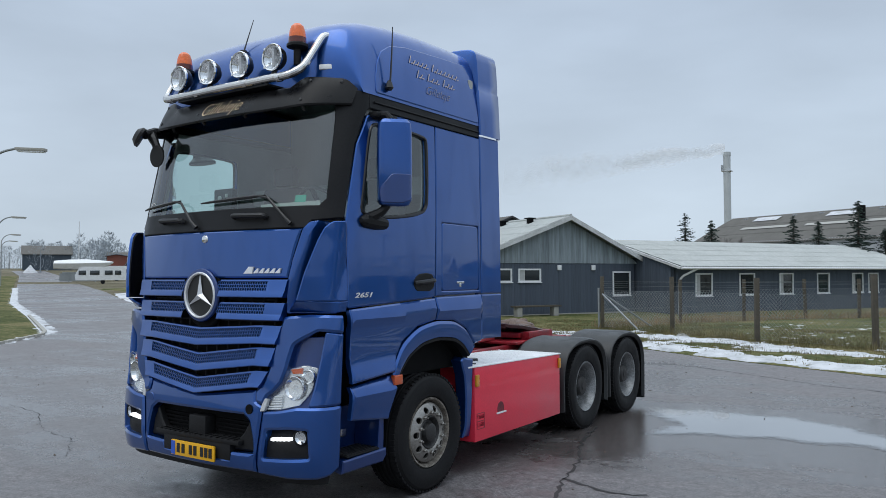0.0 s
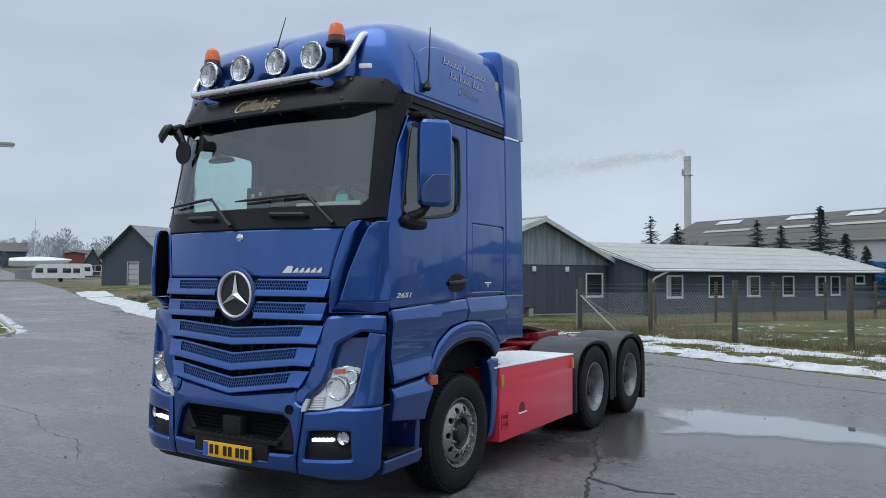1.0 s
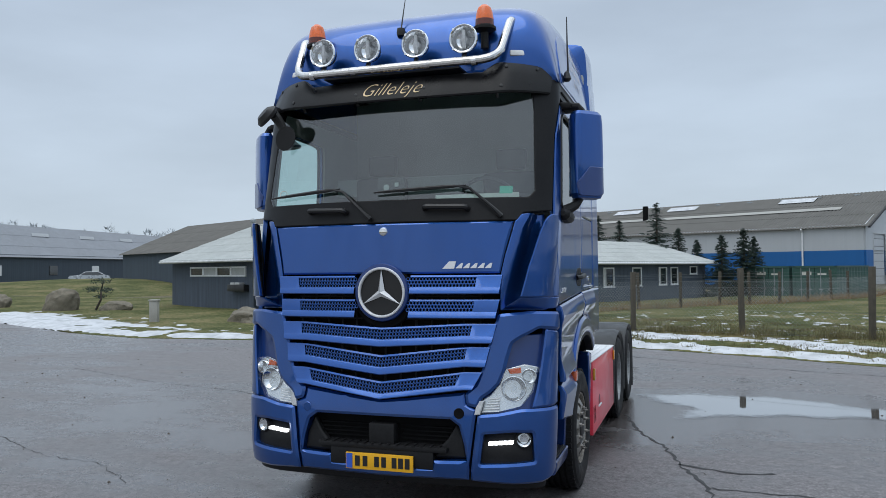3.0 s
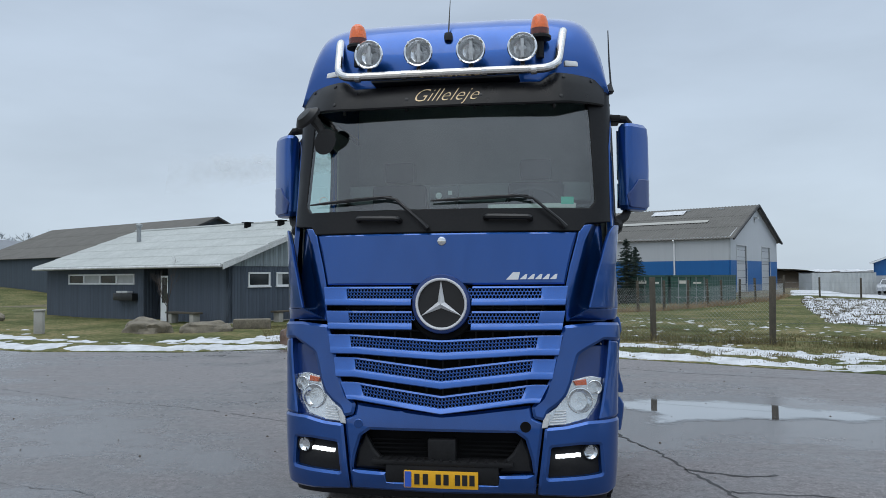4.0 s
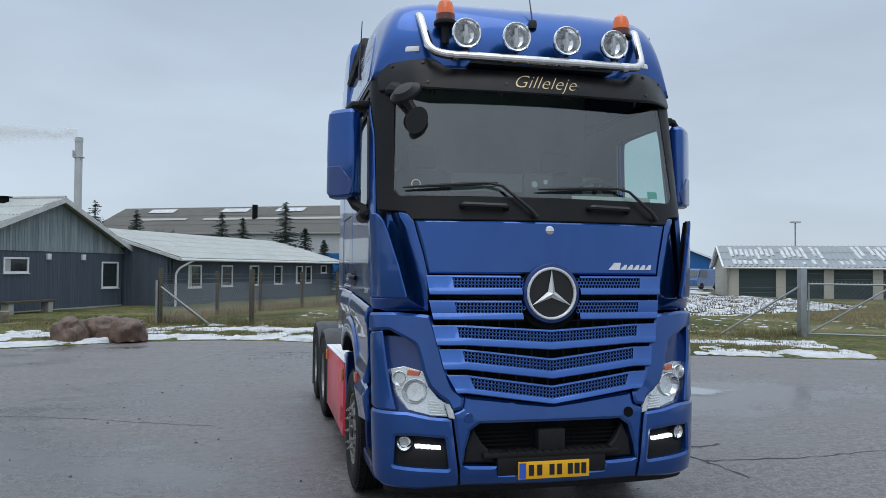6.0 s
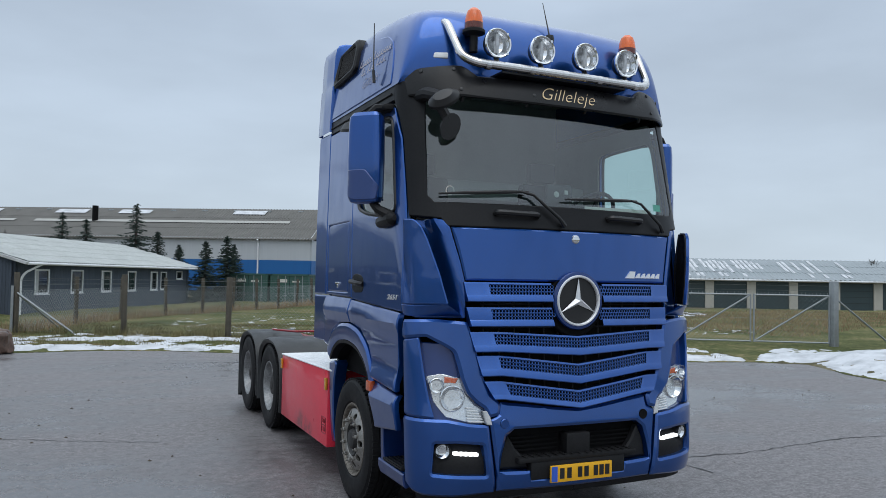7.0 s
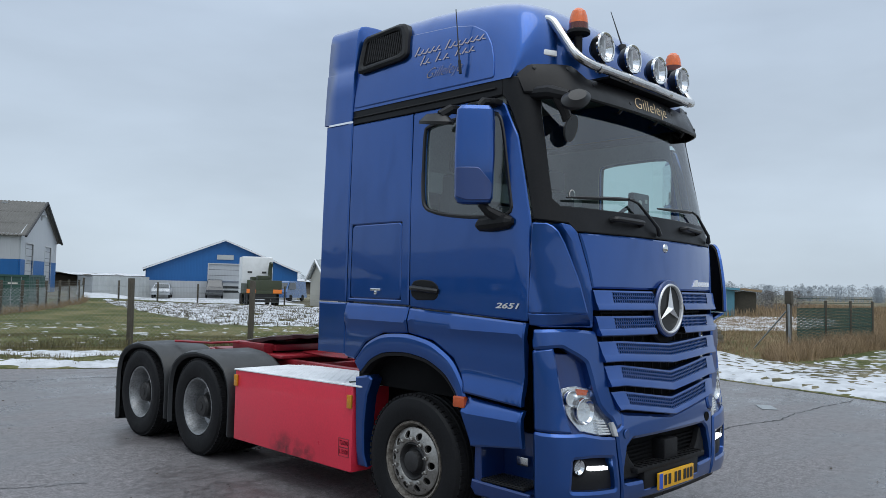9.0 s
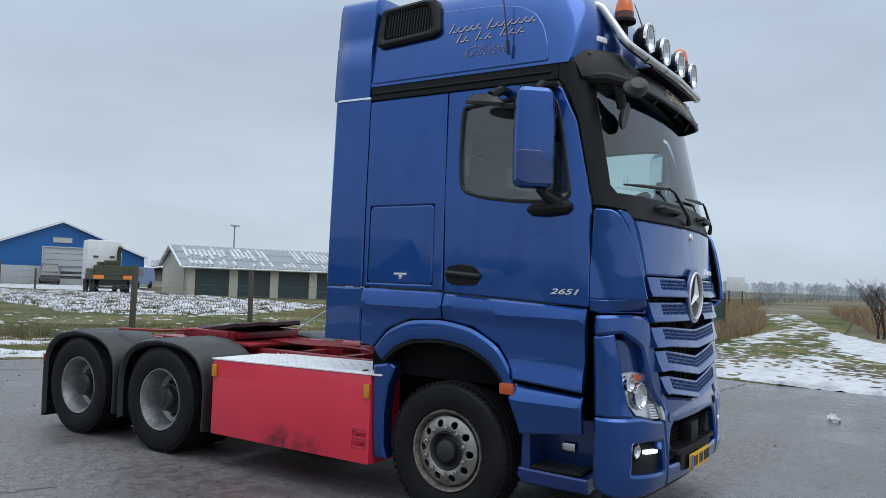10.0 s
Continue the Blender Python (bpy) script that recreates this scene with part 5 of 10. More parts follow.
tube(bm, [(-1.22, 1.0, 3.10), (-1.34, 0.98, 3.08), (-1.40, 1.02, 3.03)], [0.03, 0.035, 0.04], 8)
km = part("kerb_mirror", bm, M["black"], truck, "black kerb mirror above the door window")
bm = bmesh.new()
lathe(bm, [(0, 0.06), (0.07, 0.05), (0.12, 0.0), (0.12, -0.02), (0, -0.025)], 20, Matrix.Translation((-1.38, 1.08, 3.0)) @ pose(0, 0, 0, 8, -8, 0) @ Matrix.Diagonal((0.75, 1.3, 1, 1)))
part("mirror_shell", bm, M["ink"], km)

# cab inside
# near-black floor blocks; their colour also paints shade into the panel gaps
bm = boxes((-1.1, 1.1, 0.40, 2.2, 1.0, 1.6), (-0.85, 0.85, 0.2, 0.62, 1.1, 2.18), bev=0.0)
part("cab_floor", bm, M["void"], truck)
bm = bmesh.new()
panel(bm, [[(-1.12, 0.16), (1.12, 0.16), (1.15, 0.75), (0.2, 0.82), (-1.15, 0.75)]], lambda x, y, d=0: Vector((x, y + 0.17 * x * x, 2.30 + 0.10 * math.exp(-((y - 0.55) / 0.2) ** 2) + (0.05 if x > 0.3 else 0) * math.exp(-((y - 0.6) / 0.15) ** 2) + d)), 0.09, 0.4, 0.02)
part("dashboard", bm, M["trim_dark"], truck, "dark dashboard")
bm = boxes((-1.18, 1.18, 2.12, 2.2, 1.6, 3.7), bev=0.02)
part("rear_lining", bm, M["trim"], truck)
bm = bmesh.new()
panel(bm, [[(-1.12, 0.40), (1.12, 0.40), (1.15, 2.18), (-1.15, 2.18)]], lambda x, y, d=0: Vector((x, y + 0.1 * x * x * max(0.0, 1.2 - y), 3.24 + 0.37 * min(1.0, max(0.0, y - 0.4) / 0.5) - d)), 0.12, 0.02, 0.004)
part("headlining", bm, M["trim"], truck)
part("bunk", boxes((-1.1, 1.1, 1.5, 2.15, 2.55, 2.72), bev=0.02), M["trim"], truck)
for s in (1, -1):
    bm = bmesh.new()
    panel(bm, [[(0.42, 1.6), (2.2, 1.6), (2.2, 3.62), (0.70, 3.62), (0.60, 3.1), (0.44, 2.4)], WIN], lambda y, z, d=0: flank(min(y, 2.3), min(z, 3.2), d - 0.05), 0.12, 0.01, 0.004)
    if s < 0:
        mirrored(bm)
    part("side_lining", bm, M["trim"], truck)
for x, lab in ((0.62, "driver"), (-0.62, "mate")):
    bm = boxes((x - 0.26, x + 0.26, 0.95, 1.45, 1.98, 2.12), bev=0.05)
    seat = part("seat", bm, M["fabric"], truck, "dark fabric cab seat")
    bm = boxes((x - 0.25, x + 0.25, 1.42, 1.56, 2.1, 2.72), bev=0.05)
    part("backrest", bm, M["fabric"], seat)
    bm = boxes((x - 0.14, x + 0.14, 1.46, 1.56, 2.74, 2.93), bev=0.04)
    part("headrest", bm, M["fabric"], seat)
    part("seat_base", boxes((x - 0.2, x + 0.2, 1.0, 1.4, 1.6, 1.98), bev=0.03), M["trim_dark"], seat)
bm = bmesh.new()
wm = Matrix.Translation((0.62, 0.72, 2.40)) @ pose(0, 0, 0, -48, 0, 0)
tube(bm, [wm @ Vector((0.22 * math.cos(a), 0.22 * math.sin(a), 0)) for a in np.linspace(0, 2 * math.pi, 28)[:-1]], 0.017, 8, closed=True)
for a in (0.2, math.pi - 0.2, -math.pi / 2):
    tube(bm, [wm @ Vector((0, 0, -0.02)), wm @ Vector((0.21 * math.cos(a), 0.21 * math.sin(a), 0))], 0.02, 6)
lathe(bm, [(0, 0.01), (0.07, 0.0), (0.06, -0.05), (0.03, -0.3)], 16, wm)
part("steering_wheel", bm, M["trim_dark"], truck, "dark steering wheel")
bm = boxes((-0.13, 0.10, 0.20, 0.26, 2.36, 2.56), bev=0.02)
dev = part("dash_device", bm, M["ink"], truck, "black boxed device standing on the dashboard")
bm = bmesh.new()
lathe(bm, [(0, 0.006), (0.022, 0.004), (0.024, 0)], 16, Matrix.Translation((-0.05, 0.198, 2.48)) @ pose(0, 0, 0, 90, 0, 0))
box(bm, 0.02, 0.05, 0.193, 0.2, 2.485, 2.515)
part("device_dials", bm, M["trim"], dev)
# upright pale strip paints the reflection of papers along the dashboard
bm = boxes((0.30, 0.95, 0.33, 0.335, 2.35, 2.42))
part("dash_papers", bm, M["paper"], truck, "pale strip standing for papers reflected behind the glass")
bm = bmesh.new()
for x0, x1, z0, z1 in ((0.845, 0.93, 2.40, 2.455),):
    vs = [bm.verts.new(skin(x, z, -0.012)) for x, z in ((x0, z0), (x1, z0), (x1, z1), (x0, z1))]
    bm.faces.new(vs)
part("windscreen_sticker", bm, M["green"], ws, "green square sticker", False)
bm = bmesh.new()
lathe(bm, [(0.028, 0), (0.034, 0), (0.034, 0.002), (0.028, 0.002)], 20, Matrix.Translation(skin(-0.93, 2.46, -0.012)) @ pose(0, 0, 0, 90, 0, 0), closed=True)
part("windscreen_disc", bm, M["paper"], ws, "round pale sticker", False)

# ---- wheels ----
def wheel(front):
    """A wheel about the origin, its axle along x, outer face towards +x."""
    w = new("wheel")
    w["label"] = "lorry wheel with a flat ten-hole steel rim" if front else "twin lorry wheel with a deep dished rim"
    ax = pose(0, 0, 0, 0, 90, 0)
    bm = bmesh.new()
    half = 0.158
    cs = (0.0,) if front else (0.0, -0.345)
    for c in cs:
        prof = [(0.295, -half + 0.03), (0.31, -half + 0.01), (0.36, -half - 0.004), (0.42, -half - 0.008), (0.462, -half + 0.004), (0.488, -half + 0.03), (0.497, -half + 0.06)]
        for g0 in (-0.075, -0.025, 0.025, 0.075):
            prof += [(0.5, g0 - 0.012), (0.486, g0 - 0.008), (0.486, g0 + 0.008), (0.5, g0 + 0.012)]
        prof += [(0.497, half - 0.06), (0.488, half - 0.03), (0.462, half - 0.004), (0.42, half + 0.008), (0.36, half + 0.004), (0.31, half - 0.01), (0.295, half - 0.03)]
        lathe(bm, prof, 64, Matrix.Translation((c - half, 0, 0)) @ ax)
    part("tyre", fix(bm), M["tyre"], w, "black rubber tyre")
    bm = bmesh.new()
    for k in range(64):
        a = 2 * math.pi * k / 64
        rot = pose(0, 0, 0, 360 * k / 64, 0, 0)
        for c in cs:
            for sx in (-1, 1):
                box(bm, c - half + sx * 0.118 - 0.022, c - half + sx * 0.118 + 0.022, -0.016, 0.016, 0.483, 0.4985, 0, rot)
    part("tyre_tread", bm, M["tyre"], w, "", False)["kind"] = "stuff"
    bm = bmesh.new()
    if front:
        lathe(bm, [(0.298, -0.30), (0.30, -0.02), (0.292, 0.0), (0.28, -0.004), (0.27, -0.03), (0.262, -0.07), (0.246, -0.085)], 56, Matrix.Translation((-0.012, 0, 0)) @ ax)
        rim = part("rim", bm, M["rim_dish"], w, "worn rusty steel rim")
        # disc with ten hand holes
        bm = bmesh.new()
        n = 80
        r_in, r_out = 0.14, 0.25
        holes = [[(0.198 * math.cos(2 * math.pi * (k + 0.5) / 10) + 0.027 * math.cos(t), 0.198 * math.sin(2 * math.pi * (k + 0.5) / 10) + 0.027 * math.sin(t)) for t in np.linspace(0, 2 * math.pi, 15)[:-1]] for k in range(10)]
        outer = [(r_out * math.cos(t), r_out * math.sin(t)) for t in np.linspace(0, 2 * math.pi, 65)[:-1]]
        inner = [(r_in * math.cos(t), r_in * math.sin(t)) for t in np.linspace(0, 2 * math.pi, 41)[:-1]]
        panel(bm, [outer, inner] + holes, lambda a, b, d=0: Vector((-0.045 + 0.045 * math.exp(-((math.hypot(a, b) - 0.175) / 0.06) ** 2) + d, a, b)), 0.03, 0.02, 0.003)
        part("rim_disc", bm, M["rim"], w, "pierced dull steel rim disc")
        bm = bmesh.new()
        lathe(bm, [(0.26, -0.14), (0.08, -0.14)], 32, ax)
        lathe(bm, [(0.145, -0.07), (0.142, 0.0), (0.13, 0.012), (0.12, 0.0), (0.105, -0.03), (0.09, -0.02), (0.075, 0.02), (0.05, 0.03), (0, 0.03)], 36, Matrix.Translation((-0.02, 0, 0)) @ ax)
        part("hub", bm, M["hub"], w, "dark hub")
        for k in range(10):
            a = 2 * math.pi * k / 10
            bm = bmesh.new()
            lathe(bm, [(0.017, 0.0), (0.016, 0.03), (0.008, 0.036), (0.008, 0.05), (0, 0.052)], 6, Matrix.Translation((-0.015, 0.1675 * math.cos(a), 0.1675 * math.sin(a))) @ ax)
            part("wheel_nut", bm, M["rim"], w, "", False)
    else:
        lathe(bm, [(0.298, -0.31), (0.30, -0.02), (0.292, 0.0), (0.28, -0.006), (0.272, -0.03), (0.258, -0.06), (0.25, -0.12), (0.24, -0.19), (0.20, -0.215), (0.14, -0.218)], 56, Matrix.Translation((-0.012, 0, 0)) @ ax)
        part("rim", bm, M["rim_deep"], w, "grey deep-dished rim")
        bm = bmesh.new()
        lathe(bm, [(0.15, -0.225), (0.148, -0.16), (0.135, -0.14), (0.12, -0.135), (0.115, -0.08), (0.10, -0.055), (0.05, -0.05), (0.048, -0.042), (0, -0.04)], 36, ax)
        for k in range(10):
            a = 2 * math.pi * k / 10
            lathe(bm, [(0.017, 0.0), (0.016, 0.03), (0.008, 0.04), (0, 0.042)], 6, Matrix.Translation((-0.22, 0.1675 * math.cos(a), 0.1675 * math.sin(a))) @ ax)
        part("hub", bm, M["hub"], w, "dark protruding hub with nuts")
        # near-black discs paint the shade of the hand holes
        bm = bmesh.new()
        for k in range(8):
            a = 2 * math.pi * (k + 0.5) / 8
            lathe(bm, [(0.03, 0.0), (0.0, 0.001)], 12, Matrix.Translation((-0.224, 0.212 * math.cos(a), 0.212 * math.sin(a))) @ ax)
        part("rim_holes", bm, M["void"], w, "", False)
    w.parent = truck
    return w


wf, wr = wheel(True), wheel(False)
for i, (proto, y) in enumerate(((wf, HUBY), (wr, 4.67), (wr, 6.02))):
    for s in (1, -1):
        first = (i in (0, 1)) and s == 1
        m = Matrix.Translation((s * 1.238, y, 0.5)) @ pose(0, 0, 0, 17 + 31 * i, 0, 0 if s > 0 else 180)
        if first:
            proto.matrix_basis = m
        else:
            copy_thing(proto, m)

# ---- chassis ----
def nzz(x, y):
    return noise.noise(Vector((x * 6, y * 6, 1.0)))


chassis = new("chassis")
chassis.parent = truck
chassis["label"] = "red lorry chassis with a coupling plate"
for s in (1, -1):
    x0, x1 = sorted((s * 0.37, s * 0.45))
    part("frame_rail", boxes((x0, x1, 0.5, 6.5, 0.74, 0.99), bev=0.008), M["red_frame"], chassis, "red chassis rail")
for y in (2.5, 3.4, 4.0, 5.35, 6.4):
    part("cross_member", boxes((-0.38, 0.38, y - 0.04, y + 0.04, 0.78, 0.95), bev=0.008), M["red_frame"], chassis)
bm = boxes((-0.85, 0.85, 0.15, 2.2, 0.42, 1.15), (-0.35, 0.35, 2.2, 3.9, 0.35, 0.7))
part("engine_mass", bm, M["void"], chassis)
for y in (HUBY, 4.67, 6.02):
    bm = bmesh.new()
    tube(bm, [(-0.95, y, 0.5), (-0.35, y, 0.5), (-0.2, y, 0.5), (0.2, y, 0.5), (0.35, y, 0.5), (0.95, y, 0.5)], [0.09, 0.09, 0.2, 0.2, 0.09, 0.09], 12)
    part("axle", bm, M["hub"], chassis)
bm = boxes((-0.55, 0.55, 4.15, 5.55, 1.0, 1.03), (-0.52, -0.40, 4.55, 5.2, 1.03, 1.13), (0.40, 0.52, 4.55, 5.2, 1.03, 1.13), bev=0.006)
part("coupling_base", bm, M["red_frame"], chassis, "red coupling base plate")
bm = bmesh.new()
cp = [(-0.44, 4.45), (-0.3, 4.33), (0.3, 4.33), (0.44, 4.45), (0.46, 4.9), (0.44, 5.15), (0.30, 5.52), (0.10, 5.55), (0.06, 5.0), (-0.06, 5.0), (-0.10, 5.55), (-0.30, 5.52), (-0.44, 5.15), (-0.46, 4.9)]
panel(bm, [cp], lambda x, y, d=0: Vector((x, y, 1.165 - 0.14 * (y - 4.9) + 0.012 * nzz(x, y) + d)), 0.06, 0.035, 0.012)
part("coupling_plate", bm, M["grease"], chassis, "greasy dark coupling plate")
bm = boxes((-0.40, 0.40, 4.5, 5.1, 1.05, 1.12), bev=0.01)
part("coupling_saddle", bm, M["red_frame"], chassis)
bm = bmesh.new()
tube(bm, [(-0.35, 4.95, 1.13), (-0.75, 5.3, 1.10), (-0.95, 5.75, 1.10)], 0.014, 6)
part("release_handle", bm, M["red_frame"], chassis, "red release handle")
bm = bmesh.new()
rng = random.Random(4)
for k in range(5):
    y0 = 2.62 + 0.03 * k
    pts = [(-0.28 + 0.13 * k, 2.27, 1.75 - 0.04 * k)]
    for q in range(14):
        a = q * 1.3
        pts.append((-0.28 + 0.13 * k + 0.05 * math.cos(a), 2.36 + 0.05 * math.sin(a) + 0.02 * q, 1.6 - 0.035 * q))
    pts.append((-0.2 + 0.1 * k, 3.0, 1.05))
    tube(bm, arc_pts(pts, 0.05, 2), 0.011, 5)
part("air_lines", bm, M["ink"], chassis, "coiled black air lines")
for (x, y, z, r) in ((-0.3, 2.75, 1.08, 0.07), (-0.15, 3.2, 1.06, 0.06), (0.2, 3.6, 1.06, 0.06), (0.3, 2.8, 1.06, 0.06)):
    bm = bmesh.new()
    lathe(bm, [(0, 0.09), (r, 0.08), (r, -0.09), (0, -0.1)], 14, Matrix.Translation((x, y, z)) @ pose(0, 0, 0, 90, 0, 30))
    part("air_valve", bm, M["red_frame"], chassis)
for k in range(9):
    x = -0.32 + 0.08 * k
    bm = bmesh.new()
    tube(bm, arc_pts([(x, 2.5, 1.03), (x + 0.06, 3.1, 1.07 + 0.02 * (k % 3)), (x * 0.6, 3.8, 1.04), (x * 0.5, 4.3, 1.05)], 0.2), 0.014, 5)
    part("pipe", bm, M["red_frame"], chassis)

# red side boxes with chequer-plate decks
for s in (1, -1):
    xx = lambda a, b: (min(s * a, s * b), max(s * a, s * b))
    bm = boxes((*xx(0.55, 1.238), 2.105, 3.915, 0.285, 0.945), bev=0.012)
    for v in bm.verts:
        if v.co.z > 0.9:
            v.co.z += 0.983 - 0.032 * (v.co.y - 2.0) / 1.9 - 0.945
    sb = part("side_box", bm, M["red"], truck, "red side box under a pale deck")
    bm = bmesh.new()
    for y0, y1, z0, z1 in ((2.14, 2.27, 0.40, 0.545),):
        tube(bm, [(s * 1.2395, y0, z0), (s * 1.2395, y1, z0), (s * 1.2395, y1, z1), (s * 1.2395, y0, z1)], 0.0035, 4, closed=True)
        tube(bm, [(s * 1.2395, y0, 0.472), (s * 1.2395, y1, 0.472)], 0.0035, 4)
    part("load_frame", bm, M["soot"], sb, "", False)
    for body, zz in (("T26000", 0.508), ("L15500", 0.436)):
        bm = text_mesh(body, 0.044, 0, 0.001, 0.0)
        lay(bm, lambda c, s=s, zz=zz: Vector((s * (1.2395 + abs(c.y)), 2.205 + s * c.x * 0.85, zz + c.z * 1.15)))
        part("load_lettering", bm, M["soot"], sb, "dark stencilled load figures", False)
    for y in (2.135, 3.885):
        bm = boxes((*xx(1.238, 1.258), y - 0.028, y + 0.028, 0.80, 0.91), bev=0.006)
        part("side_marker", bm, M["amber"], sb, "amber side marker")
    if s > 0:
        bm = bmesh.new()
        panel(bm, [[(2.52, 0.50), (2.65, 0.50), (2.65, 0.55), (2.63, 0.59), (2.585, 0.605), (2.54, 0.59), (2.52, 0.55)]], lambda y, z, d=0: Vector((1.2395 + d, y, z)), 0.04, 0.001, 0.001)
        part("box_opening", bm, M["soot"], sb, "rounded opening in the box side")
        part("opening_lip", boxes((1.238, 1.25, 2.50, 2.68, 0.49, 0.505), bev=0.003), M["deck"], sb)
    bm = bmesh.new()
    panel(bm, [[(0.42, 1.98), (1.242, 2.0), (1.245, 3.93), (0.60, 3.95), (0.42, 3.6)]], lambda x, y, d=0: Vector((x, y, 0.995 - 0.032 * (y - 2.0) / 1.9 + d)), 0.15, 0.009, 0.004)
    if s < 0:
        mirrored(bm)
    dk = part("deck_plate", bm, M["deck"], truck, "pale chequer-plate deck")
    bm = bmesh.new()
    for i in range(14):
        for j in range(34):
            x, y = 0.48 + i * 0.055, 2.05 + j * 0.055
            if x > 1.22:
                continue
            z = 0.995 - 0.032 * (y - 2.0) / 1.9 + 0.001
            a = math.pi / 4 if (i + j) % 2 else -math.pi / 4
            c, q = math.cos(a), math.sin(a)
            b0 = [bm.verts.new((s * (x + dx * c - dy * q), y + dx * q + dy * c, z + dz)) for dx, dy, dz in ((-0.018, 0, 0), (0, -0.005, 0), (0.018, 0, 0), (0, 0.005, 0), (0, 0, 0.004))]
            for k in range(4):
                bm.faces.new((b0[k], b0[(k + 1) % 4], b0[4]) if s > 0 else (b0[(k + 1) % 4], b0[k], b0[4]))
    part("deck_studs", bm, M["deck"], dk, "", False)["kind"] = "stuff"
    bm = bmesh.new()
    for k in range(4):
        box(bm, *xx(0.80 + 0.1 * k, 0.86 + 0.1 * k), 2.12 + 0.04 * k, 2.14 + 0.04 * k, 0.992, 1.001, 0.0)
    part("deck_slots", bm, M["ink"], dk)
    if s > 0:
        bm = bmesh.new()
        lathe(bm, [(0, 0.025), (0.055, 0.024), (0.06, 0.01), (0.06, 0)], 20, Matrix.Translation((0.93, 2.55, 0.985)))
        part("filler_cap", bm, M["ink"], dk, "black filler cap")

# rear mudguards
for y in (4.67, 6.02):
    for s in (1, -1):
        bm = bmesh.new()
        prof = []
        for a in np.linspace(-12, 192, 32):
            an = radians(a)
            r = 0.60 + 0.035 * (1 - abs(math.sin(an))) * 0.2
            yy = y - 0.64 * math.copysign(abs(math.cos(an)) ** 0.8, math.cos(an))
            zz = 0.53 + 0.525 * math.copysign(abs(math.sin(an)) ** 0.66, math.sin(an))
            if a < 0:
                zz = 0.53 - 0.25 * (-a / 12)
            if a > 180:
                zz = 0.53 - (0.42 if y > 5 else 0.28) * ((a - 180) / 12)
            prof.append((yy, zz))
        xs = [(1.205, -0.05), (1.236, -0.02), (1.236, 0.0), (1.18, 0.022), (0.60, 0.022), (0.56, 0.0), (0.56, -0.02)]
        grid = []
        for x, d in xs:
            row = []
            for k, (yy, zz) in enumerate(prof):
                n = Vector((yy - y, zz - 0.5, 0)).normalized()
                seam = 0.006 if k % 8 == 0 else 0.0
                row.append(bm.verts.new((s * x, yy + n.x * (d + seam), zz + n.y * (d + seam))))
            grid.append(row)
        for a, b in zip(grid, grid[1:]):
            for k in range(len(a) - 1):
                bm.faces.new((a[k], a[k + 1], b[k + 1], b[k]))
        mg = part("mudguard", fix(bm), M["mudguard"], truck, "arched black plastic mudguard")
        bm = bmesh.new()
        panel(bm, [[(0.62, 0.13 if y > 5 else 0.28), (1.22, 0.13 if y > 5 else 0.28), (1.225, 0.60), (0.62, 0.60)]], lambda x, z, d=0: Vector((x * s, y + 0.655 + d, z)), 0.2, 0.012, 0.003)
        part("mud_flap", fix(bm), M["black"], mg, "hanging rubber flap")
for s in (1, -1):
    bm = boxes((min(s * 0.70, s * 1.18), max(s * 0.70, s * 1.18), 6.60, 6.72, 0.62, 0.80), bev=0.02)
    tl = part("tail_lamp", bm, M["black"], truck, "tail lamp cluster")
    bm = boxes((min(s * 0.74, s * 1.20), max(s * 0.74, s * 1.20), 6.69, 6.735, 0.65, 0.77), bev=0.012)
    part("tail_lens", bm, M["tail"], tl, "red tail lens")

# ---- ground ----
def grass_mat(name, a, b, c, scale=0.35):
    m, n, l, bs = nodes_of(name)
    pos = n.new("ShaderNodeNewGeometry").outputs["Position"]
    n1 = noise_node(n, l, scale, 6.0, pos, 0.6)
    n2 = noise_node(n, l, 7.0, 5.0, pos, 0.7)
    n3 = noise_node(n, l, 55.0, 3.0, pos, 0.7)
    ad = n.new("ShaderNodeMath")
    ad.operation = "ADD"
    l.new(n1.outputs[0], ad.inputs[0])
    l.new(n2.outputs[0], ad.inputs[1])
    r = ramp_node(n, l, range_node(n, l, ad.outputs[0], 0.8, 1.2, 0, 1).outputs[0], [(0.1, a), (0.5, b), (0.9, c)])
    mu = n.new("ShaderNodeVectorMath")
    mu.operation = "SCALE"
    l.new(r.outputs[0], mu.inputs[0])
    l.new(range_node(n, l, n3.outputs[0], 0.3, 0.7, 0.6, 1.4).outputs[0], mu.inputs["Scale"])
    l.new(mu.outputs[0], bs.inputs["Base Color"])
    bs.inputs["Roughness"].default_value = 0.95
    bs.inputs["Specular IOR Level"].default_value = 0.15
    bp = n.new("ShaderNodeBump")
    bp.inputs["Strength"].default_value = 0.9
    bp.inputs["Distance"].default_value = 0.05
    l.new(n2.outputs[0], bp.inputs["Height"])
    l.new(bp.outputs[0], bs.inputs["Normal"])
    return m


